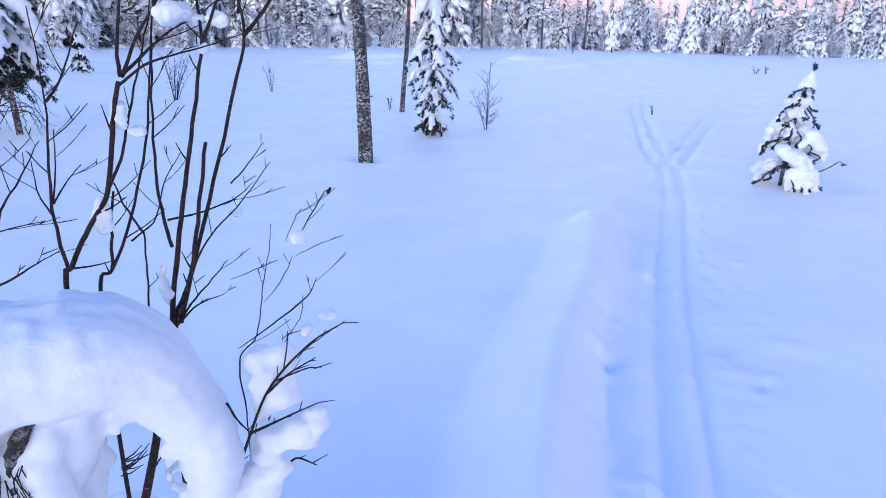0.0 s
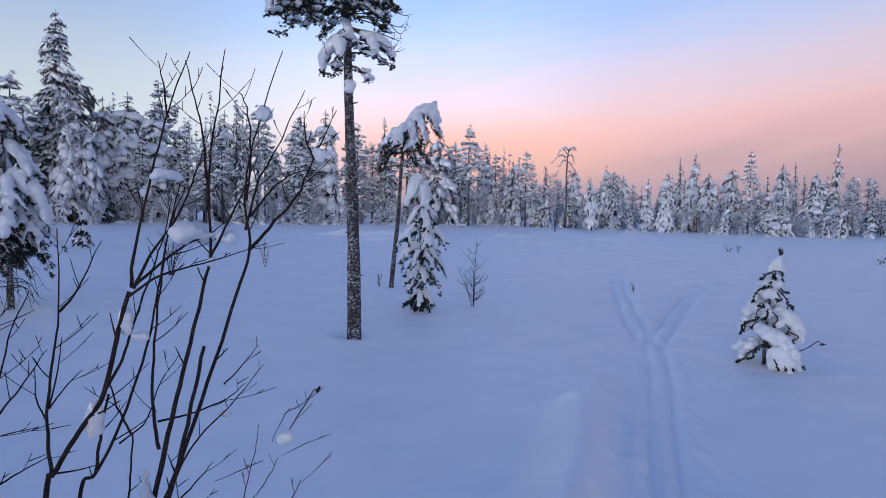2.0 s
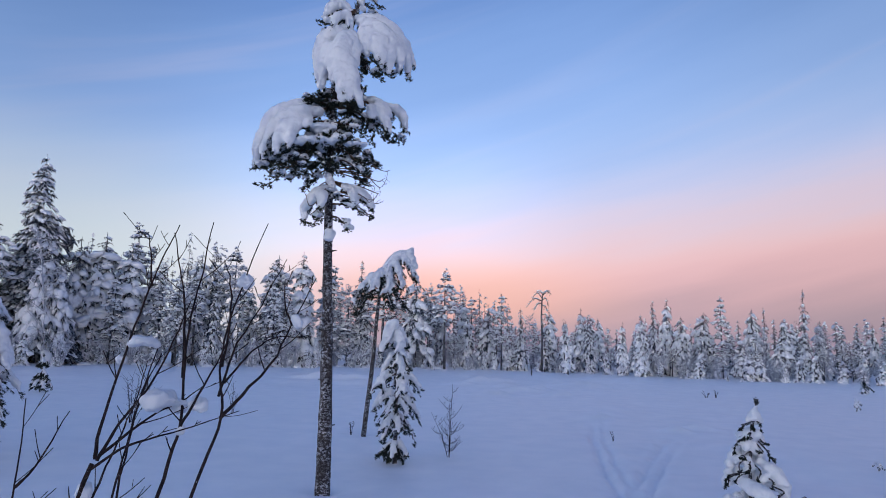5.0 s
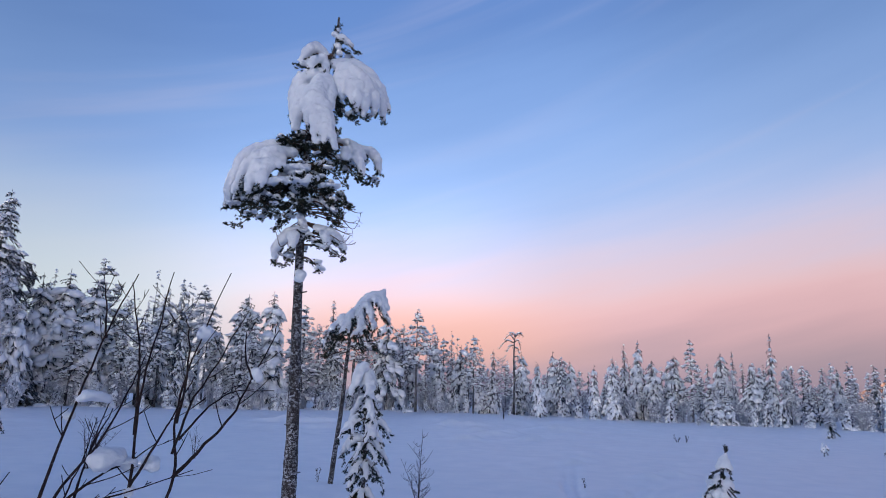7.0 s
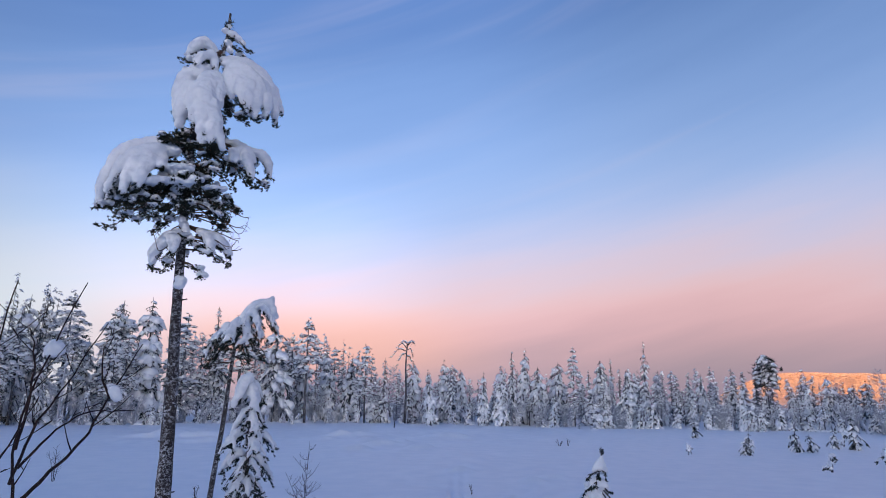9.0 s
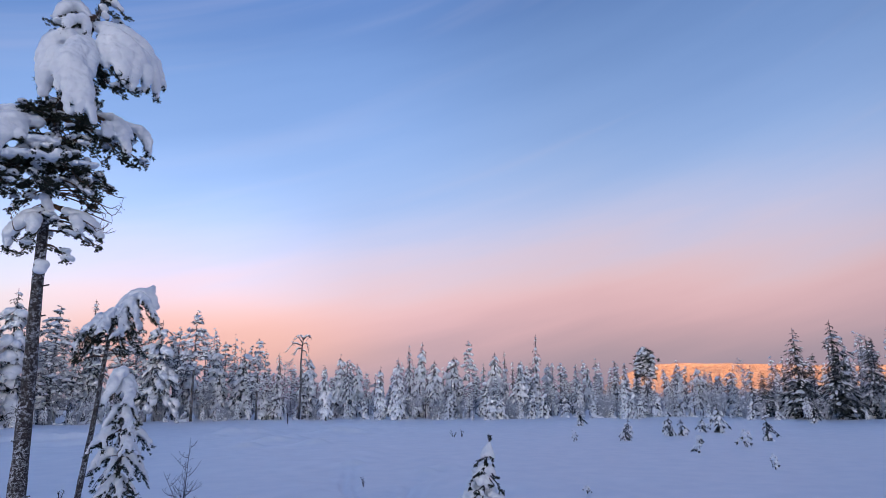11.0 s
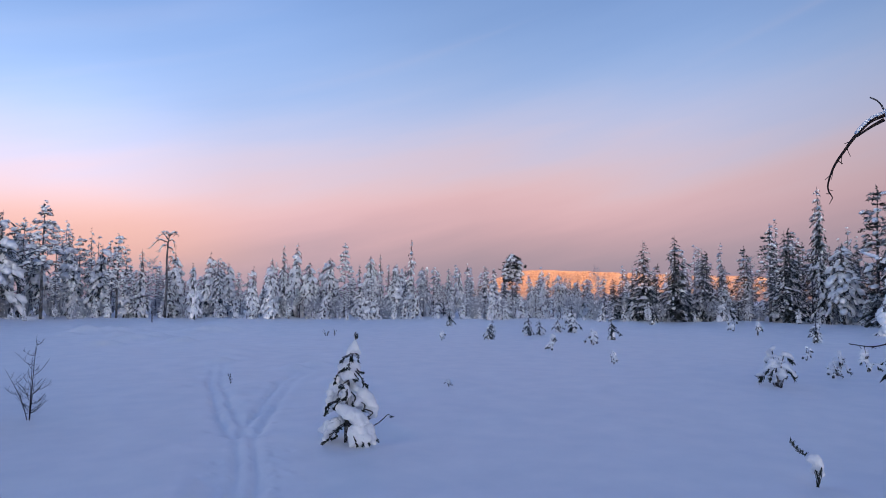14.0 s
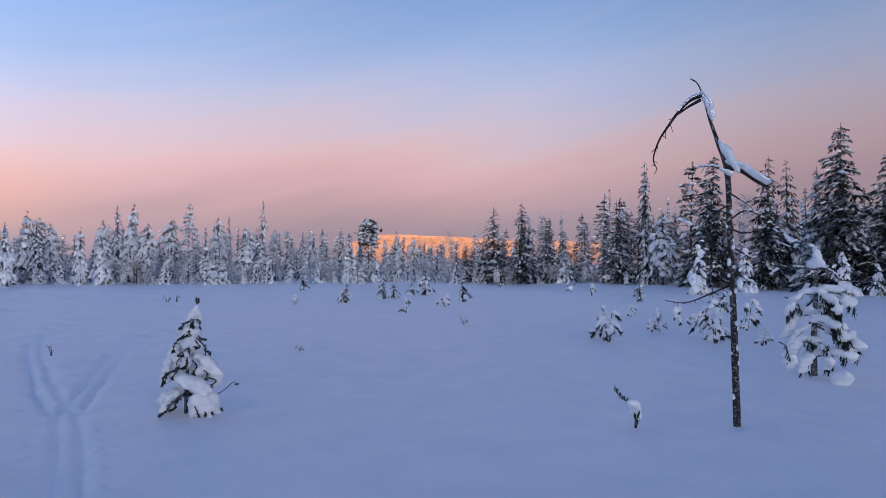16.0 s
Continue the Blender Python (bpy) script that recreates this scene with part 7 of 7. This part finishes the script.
def make_pine(name, label, h, reach, load, seed, needle, bare=0.4, flat=0.0, step=0.42, category="pine"):
    """A pine with whorls of bent limbs that end in dark clumps of needles under caps of snow."""
    rng = random.Random(seed)
    top = thing(name, label, category, group="forest edge trees")
    tr, pts = trunk_shape(h, 0.010 * h + 0.02, rng, lean=0.02 * h, top=0.012)
    green, white = Shape(), Shape()

    def clump(p, w, size, load=load):
        green.tuft(p, (math.cos(w), math.sin(w), 0.1), size * 1.25, 7, size * 0.22, 1.1, rng)
        if rng.random() < load:
            k = size * rng.uniform(0.75, 1.2)
            white.lump(p + Vector((rng.uniform(-0.3, 0.3) * k, rng.uniform(-0.3, 0.3) * k, 0.38 * k)), (k * rng.uniform(1.0, 1.4), k * 0.85, k * 0.62), w + rng.uniform(-0.6, 0.6), rng.uniform(0.1, 0.7), 0.6, 1 if k > 0.16 else 0, 0.2, rng)

    levels = int(h * (1 - bare) / step)
    for j in range(levels):
        f = (j + 0.2 + 0.5 * rng.random()) / levels
        z = h * (bare + (0.97 - bare) * f)
        prof = (0.5 + 0.75 * f if f < 0.7 else math.sqrt(max(0.05, (1 - f) / 0.3))) if flat else (0.6 + 1.0 * f if f < 0.3 else 0.85 * (1 - f) / 0.7 + 0.14)
        for k in range(rng.choice((3, 4, 4, 5))):
            w = j * 1.9 + k * 1.5 + rng.uniform(-0.5, 0.5)
            ln = reach * prof * rng.choice((0.5, 0.75, 0.9, 1.05, 1.2)) * rng.uniform(0.85, 1.1)
            sag = ln * rng.uniform(0.15, 0.85) * (1.1 - 0.8 * f)
            o, tip = Vector((0, 0, z)), Vector((ln * math.cos(w), ln * math.sin(w), z - sag))
            mid = o.lerp(tip, 0.5) + Vector((0, 0, 0.16 * ln))
            tr.tube([o, mid, tip], [0.026, 0.018, 0.008], 3, False)
            for i in range(2 + int(4.5 * ln)):
                t = rng.uniform(0.4, 1.05)
                p = o.lerp(mid, t * 2) if t < 0.5 else mid.lerp(tip, t * 2 - 1)
                p = p + Vector((rng.uniform(-1, 1), rng.uniform(-1, 1), rng.uniform(-0.6, 0.35))) * (0.06 + 0.2 * ln)
                clump(p, w + rng.uniform(-0.6, 0.6), rng.choice((0.13, 0.16, 0.2)) * (1.4 if flat else 1.0), load * (1 - 0.6 * f * f))
    for k in range(5):
        clump(Vector(pts[-1]) - Vector((rng.uniform(-0.1, 0.1), rng.uniform(-0.1, 0.1), 0.12 * k)), k * 2.2, 0.13, 0.3 * load)
    part("trunk", tr, BARK_FAR, top)
    part("foliage", green, needle, top)
    tagged(part("snow_load", white, SNOW_FAR, top, "rounded pads of snow"), kind="stuff")
    return top


def make_frosted_birch(name, h, seed):
    rng = random.Random(seed)
    top = thing(name, "bare birch with every twig white with hoarfrost", "birch", group="forest edge trees")
    tr, pts = trunk_shape(h, 0.02 + 0.006 * h, rng, lean=0.1 * h, top=0.006)
    tw = Shape()
    for _ in range(70):
        f = rng.uniform(0.15, 1.0)
        i = min(5, int(f * 6))
        o = Vector(pts[i]).lerp(Vector(pts[i + 1]), f * 6 - i)
        w, ln = rng.uniform(0, 6.28), h * rng.uniform(0.12, 0.3) * (1.2 - 0.7 * f)
        d = Vector((math.cos(w), math.sin(w), rng.uniform(0.2, 1.0))).normalized() * ln
        e = o + d + Vector((0, 0, -0.12 * ln))
        tw.tube([o, o + d * 0.55, e], [0.018, 0.014, 0.008], 3, False)
        for _ in range(4):
            t = rng.uniform(0.3, 1)
            p = o.lerp(e, t)
            q = p + Vector((rng.uniform(-1, 1), rng.uniform(-1, 1), rng.uniform(-0.5, 0.8))) * ln * 0.3
            tw.tube([p, q], [0.014, 0.007], 3, False)
    part("trunk", tr, RIME, top)
    part("crown", tw, RIME, top)
    return top


NARROW = "slim snow-dusted spruce standing at the forest edge"
HEAVY = "spruce bowed under thick clumped snow at the forest edge"
PINE = "snow-laden pine with a bare lower stem at the forest edge"
YOUNG = "young conifer almost buried in snow at the forest edge"
DARK = "tall dark spruce with light snow on drooping boughs"
SAPLING = "knee-high conifer sapling hung with clumps of snow"
proto = {
    "n": [make_laden("spruce", NARROW, 7.0, 0.62 + 0.06 * i, 21 + i, NEEDLE_FROST, 0.95, 0.1 + 0.04 * i, 0.2, 5, 0.35, 1.0) for i in range(4)],
    "h": [make_laden("spruce", HEAVY, 5.5, 0.66 + 0.06 * i, 31 + i, NEEDLE_FROST, 1.0, 0.1 + 0.06 * i, 0.19, 6, 0.75, 0.9, 1.4) for i in range(5)],
    "p": [make_pine("pine", PINE, 8.0, 1.3, 1.0, 41 + i, NEEDLE_FROST, 0.16 + 0.1 * i) for i in range(4)],
    "y": [make_laden("young_spruce", YOUNG, 2.4, 0.52, 51 + i, NEEDLE_FROST, 1.0, 0.05, 0.22, 6, 0.5, 0.3, 1.3) for i in range(3)],
    "d": [make_laden("spruce", DARK, 9.0, 1.2 + 0.15 * i, 61 + i, NEEDLE_SHADE, 0.34, 0.08, 0.34 - 0.04 * i, 8, 0.3, 0.5, 0.7, 0.45) for i in range(3)],
    "t": [make_laden("spruce", "tall narrow dark spire of a spruce", 10.7, 0.72, 64, NEEDLE_SHADE, 0.5, 0.1, 0.2, 8, 0.75, 0.4, 0.75, 0.1)],
    "w": [make_laden("spruce", "large broad spruce with light snow on wide boughs", 10.5, 2.1, 66, NEEDLE_SHADE, 0.3, 0.03, 0.27, 12, 0.5, 0.4, 0.52, 0.6)],
    "g": [make_laden("spruce", "great old spruce, frosted, rising over the woods", 14.6, 3.5, 68, NEEDLE_FROST, 0.92, 0.05, 0.3, 13, 0.3, 0.45, 0.9, 0.45)],
    "q": [make_pine("pine", "dark old pine with snow on crooked boughs", 8.5, 1.5, 0.36, 46 + i, NEEDLE_SHADE, 0.1 + 0.08 * i, 0.0, 0.36) for i in range(2)],
    "b": [make_frosted_birch("birch", 5.0, 71 + i) for i in range(2)],
    "r": [make_pine("pine", "tall pine with a rounded snow-capped crown on a bare stem", 6.0, 1.15, 0.5, 81, NEEDLE_SHADE, 0.6, 1.0, 0.11)],
    "s": [make_laden("spruce_sapling", SAPLING, 1.2, 0.27, 91 + i, NEEDLE_SHADE, 0.75, 0.06, 0.12, 5, 0.4, 0.5, 0.62, category="sapling") for i in range(3)],
}
HEIGHT = {"t": 10.7, "q": 8.5, "n": 7.0, "h": 5.5, "p": 8.0, "y": 2.4, "d": 9.0, "b": 5.0, "r": 6.0, "w": 10.5, "g": 14.6, "s": 1.2}
first_use = {}


def plant(kind, x, y, h, rng, stretch=1.0):
    """Sets a tree of the kind, h metres high, on the snow."""
    src = rng.choice(proto[kind])
    s = h / HEIGHT[kind]
    w = s * stretch * rng.uniform(0.85, 1.15) if kind not in "ndgwt" else (0.35 + 0.65 * s) * stretch * rng.uniform(0.85, 1.1)
    m = Matrix.Translation((x, y, ground_height(x, y) - 0.05)) @ Matrix.Rotation(rng.uniform(0, 6.28), 4, "Z") @ Matrix.Rotation(rng.gauss(0, 0.02), 4, "X") @ Matrix.Diagonal((w, w, s, 1))
    if src.name not in first_use:
        first_use[src.name] = 1
        src.matrix_basis = m
        return src
    keep = src.scale.copy()
    src.scale = (1, 1, 1)
    made = copy_thing(src, m)
    src.scale = keep
    return made


rng = random.Random(77)
LEFT_TREES = [(-29.8, 42.3, 14.9, "g"), (-30.7, 39.3, 9.9, "p"), (-28.5, 45.7, 9.5, "h"), (-27.0, 46.7, 10.1, "h"), (-25.9, 49.6, 11.4, "p"),
              (-22.2, 52.6, 9.6, "h"), (-21.5, 53.9, 10.2, "n"), (-19.9, 54.6, 10.2, "p"), (-16.1, 54.8, 9.8, "h"), (-13.2, 53.6, 9.9, "h"),
              (-10.9, 55.1, 9.0, "p"), (-8.9, 57.6, 9.8, "n"), (-6.5, 55.9, 9.4, "p"), (-3.5, 55.2, 8.0, "h"), (-0.9, 55.3, 8.8, "p")]
MID_TREES = [(4.1, 55.3, 6.7, "p"), (5.8, 56.1, 5.7, "n"), (8.4, 56.9, 5.4, "h"), (11.1, 56.4, 5.7, "h"), (11.7, 55.3, 5.0, "n"), (9.2, 51.7, 4.4, "h"),
             (13.7, 51.8, 4.4, "h"), (15.1, 51.4, 5.0, "h"), (16.7, 53.0, 6.2, "n"), (17.5, 52.8, 6.5, "h"), (18.4, 51.4, 4.9, "h"), (20.6, 52.7, 5.4, "h"),
             (21.5, 51.3, 6.5, "p"), (24.4, 52.2, 5.7, "h"), (25.3, 51.8, 5.8, "n"), (27.7, 50.6, 7.3, "n"), (29.2, 50.9, 4.8, "h"), (32.3, 51.4, 4.7, "n"),
             (33.2, 50.8, 4.6, "h"), (35.2, 49.5, 5.0, "n"), (35.6, 45.5, 5.9, "r")]
RIGHT_TREES = [(41.1, 35.1, 6.6, "d"), (42.6, 33.3, 7.1, "d"), (44.7, 32.2, 6.0, "d"), (47.2, 32.1, 4.6, "n"), (49.0, 31.2, 5.4, "n"), (48.2, 28.8, 7.5, "q"),
               (48.8, 27.7, 7.3, "d"), (49.9, 25.6, 10.7, "t"), (49.6, 24.1, 6.2, "h"), (48.7, 21.4, 9.7, "q"), (47.4, 19.1, 10.0, "w"), (48.7, 15.8, 9.7, "d"),
               (51.0, 15.1, 9.7, "d"), (47.5, 12.6, 8.4, "n"), (46.0, 10.5, 10.7, "w"), (46.4, 8.2, 8.9, "w"), (36.5, 44.0, 3.4, "h"), (43.3, 51.1, 4.3, "n"), (47.1, 50.4, 4.1, "n")]
for x, y, h, kind in LEFT_TREES:
    plant(kind, x, y, h, rng, 1.0 if kind == "g" else 1.25)
for x, y, h, kind in MID_TREES + RIGHT_TREES:
    plant(kind, x, y, h, rng, 0.92 if x < 40 else 1.15)


TALL_SAPLINGS = [(16.7, 22.4, 1.2), (19.7, 23.6, 1.5), (23.3, 24.5, 1.9), (21.4, 19.9, 1.5), (35.6, 29.7, 1.4), (27.4, 14.4, 1.1), (20.6, 32.2, 1.3), (29.3, 15.4, 1.2), (24.5, 9.5, 1.3), (15.1, 6.1, 1.6), (20.2, 23.4, 1.0), (22.7, 24.9, 1.2), (16.3, 22.0, 0.9)]
for x, y, h in TALL_SAPLINGS:
    plant("s", x, y, h * 0.75, rng, 1.1)
for x, y, h in ((35.7, 15.3, 2.8), (43.0, 9.8, 2.6), (40.6, 14.3, 2.8), (43.3, 8.2, 1.9)):
    plant("y", x, y, h, rng, 0.9)                       # buried young trees before the dark woods


def edge_radius(az):
    return 53.0 + 3.0 * math.sin(az * 0.11 + 1) + (4.0 if 28 < az < 45 else 0.0) - (6.0 if az < -33 else 0.0)


def roof_line(az):
    """Height of the filling trees along the edge."""
    if az < 0:
        return 8.0 + 2.5 * soft((-12 - az) / 14)
    if az < 30:
        return 8.0 - 3.0 * soft(az / 8)
    return 5.0 - 0.4 * soft((az - 31) / 5) + 3.5 * soft((az - 46) / 14)


for i in range(205):
    az = -47 + 140 * (i + rng.random()) / 205
    row = rng.choice((0, 0, 1, 1, 2))
    d = edge_radius(az) + row * 2.4 + rng.uniform(-0.5, 2.0)
    h = roof_line(az) * (rng.uniform(0.42, 0.8) if row == 0 else rng.uniform(0.62, 0.98))
    kind = rng.choice("hhpppppnb" if az < 45 else "ddqqqdqbb")
    if row == 0 and rng.random() < 0.4:
        kind, h = rng.choice("yyh"), rng.uniform(1.2, 2.8)
    plant(kind, 0.7 + d * math.sin(radians(az)), 0.4 + d * math.cos(radians(az)), h, rng)


for i in range(90):                                     # laden young trees before the edge
    az = -46 + 132 * (i + rng.random()) / 90
    d = edge_radius(az) - rng.uniform(-0.5, 3.0)
    plant(rng.choice("yyyh"), 0.7 + d * math.sin(radians(az)), 0.4 + d * math.cos(radians(az)), rng.uniform(0.7, 2.0), rng, 1.1)


def build_deep_woods():
    """The woods behind the first rows, too far in to be told apart."""
    rng = random.Random(9)
    green, white = Shape(), Shape()
    for i in range(300):
        az = rng.uniform(-50, 96)
        d = edge_radius(az) + rng.uniform(6, 34)
        h = roof_line(az) * rng.uniform(0.7, 1.12) * (1.0 + (d - 55) * 0.006)
        x, y = 0.7 + d * math.sin(radians(az)), 0.4 + d * math.cos(radians(az))
        green.tube([(x, y, -0.2), (x, y, h * 0.9)], [0.09, 0.02], 4, False)
        r0 = rng.uniform(0.6, 1.0)
        for k in range(52):
            f = rng.uniform(0.12, 1.0)
            w, ln = rng.uniform(0, 6.28), r0 * (1.05 - f) + 0.1
            z = h * f
            spray(green, (x, y, z), (x + ln * math.cos(w), y + ln * math.sin(w), z - ln * 0.5), ln * 0.4 + 0.08, rng, 3)
            if rng.random() < 1.3 - 0.8 * f:
                t = rng.uniform(0.4, 1)
                snow_pad(white, (x + ln * t * math.cos(w), y + ln * t * math.sin(w), z - ln * t * 0.4), 0.16 + 0.05 * ln, w + rng.uniform(-0.4, 0.4), 0.5, rng)
    wood = thing("deep_woods", "dense snowy conifer woods behind the edge trees", "woods", kind="stuff")
    tagged(part("foliage", green, NEEDLE_FROST, wood), kind="stuff")
    tagged(part("snow_load", white, SNOW_FAR, wood, smooth=False), kind="stuff")


build_deep_woods()


def build_undergrowth():
    """Frosted brush and snow humps along the foot of the woods."""
    rng = random.Random(19)
    tw, white = Shape(), Shape()
    for i in range(430):
        az = rng.uniform(-48, 92)
        d = edge_radius(az) + rng.uniform(-1.5, 7)
        x, y = 0.7 + d * math.sin(radians(az)), 0.4 + d * math.cos(radians(az))
        if rng.random() < 0.8:
            h = rng.uniform(0.8, 2.6)
            for _ in range(14):
                w, s = rng.uniform(0, 6.28), rng.uniform(0.1, 0.45) * h
                a = Vector((x + rng.uniform(-0.2, 0.2), y, -0.1))
                b = a + Vector((s * 0.4 * math.cos(w), s * 0.4 * math.sin(w), h * rng.uniform(0.4, 0.6)))
                c = a + Vector((s * math.cos(w), s * math.sin(w), h * rng.uniform(0.7, 1.0)))
                tw.tube([a, b, c], [0.022, 0.017, 0.008], 3, False)
                for _ in range(3):
                    p = b.lerp(c, rng.random())
                    tw.tube([p, p + Vector((rng.uniform(-0.4, 0.4), rng.uniform(-0.4, 0.4), rng.uniform(-0.05, 0.4)))], [0.015, 0.007], 3, False)
            for _ in range(14):
                f = rng.random()
                snow_pad(white, (x + rng.uniform(-0.4, 0.4) * (0.5 + 0.5 * h * f), y + rng.uniform(-0.5, 0.5), h * f * 0.9), rng.uniform(0.07, 0.15), rng.uniform(0, 3), 0.4, rng)
        if rng.random() < 0.35:
            s = rng.uniform(0.12, 0.3)
            white.lump((x + rng.uniform(-0.5, 0.5), y + rng.uniform(-0.5, 0.5), 0.0), (s * 1.6, s * 1.2, s * 0.8), rng.uniform(0, 3), 0, 0.5, 2, 0.12, rng)
    brush = thing("undergrowth", "frosted brush and snow humps at the foot of the woods", "undergrowth", kind="stuff")
    tagged(part("frosted_twigs", tw, RIME, brush), kind="stuff")
    tagged(part("snow_humps", white, SNOW_FAR, brush), kind="stuff")


build_undergrowth()


def build_snag():
    """The tall bare pine with a flat crooked top at the forest edge."""
    rng = random.Random(4)
    top = thing("dead_pine", "tall bare pine with a crooked flat snowy top", "dead tree", (7.5, 54.5, 0.0))
    s, w = Shape(), Shape()
    s.tube([(0, 0, -0.2), (0.04, 0, 2.5), (-0.03, 0, 4.6), (0.02, 0, 6.1), (0.1, 0, 6.75)], [0.1, 0.09, 0.075, 0.055, 0.03], 8)
    limbs = [((0.0, 6.1), (-0.7, 6.25), (-1.3, 5.55)), ((0.05, 6.3), (-0.4, 6.75), (-0.85, 6.35)), ((0.1, 6.6), (-0.1, 6.95), (-0.5, 6.85)), ((0.1, 6.6), (0.45, 6.95), (0.85, 6.72)),
             ((0.05, 6.2), (0.35, 6.3), (0.55, 5.75)), ((0.0, 5.7), (0.3, 5.6), (0.45, 5.2)), ((0.0, 5.9), (-0.35, 5.8), (-0.6, 5.3)), ((0.0, 4.9), (0.35, 4.95), (0.55, 4.7)), ((0.1, 6.7), (0.3, 6.85), (0.5, 7.0))]
    for run in limbs:
        p = smooth_path([(x, rng.uniform(-0.25, 0.25) * (i > 0), z) for i, (x, z) in enumerate(run)], 4)
        s.tube(p, taper(0.045, 0.015, len(p)), 4)
        for q in p[2:]:
            if rng.random() < 0.75:
                w.lump(q + Vector((0, 0, 0.05)), (0.13, 0.09, 0.06), rng.uniform(-0.4, 0.4), 0.2, 0.5, 1, 0.2, rng)
            s.tube([q, q + Vector((rng.uniform(-0.3, 0.3), rng.uniform(-0.3, 0.3), rng.uniform(-0.3, 0.05)))], [0.02, 0.008], 3)
    part("trunk", s, BARK_FAR, top)
    tagged(part("snow_load", w, SNOW_FAR, top), kind="stuff")


build_snag()
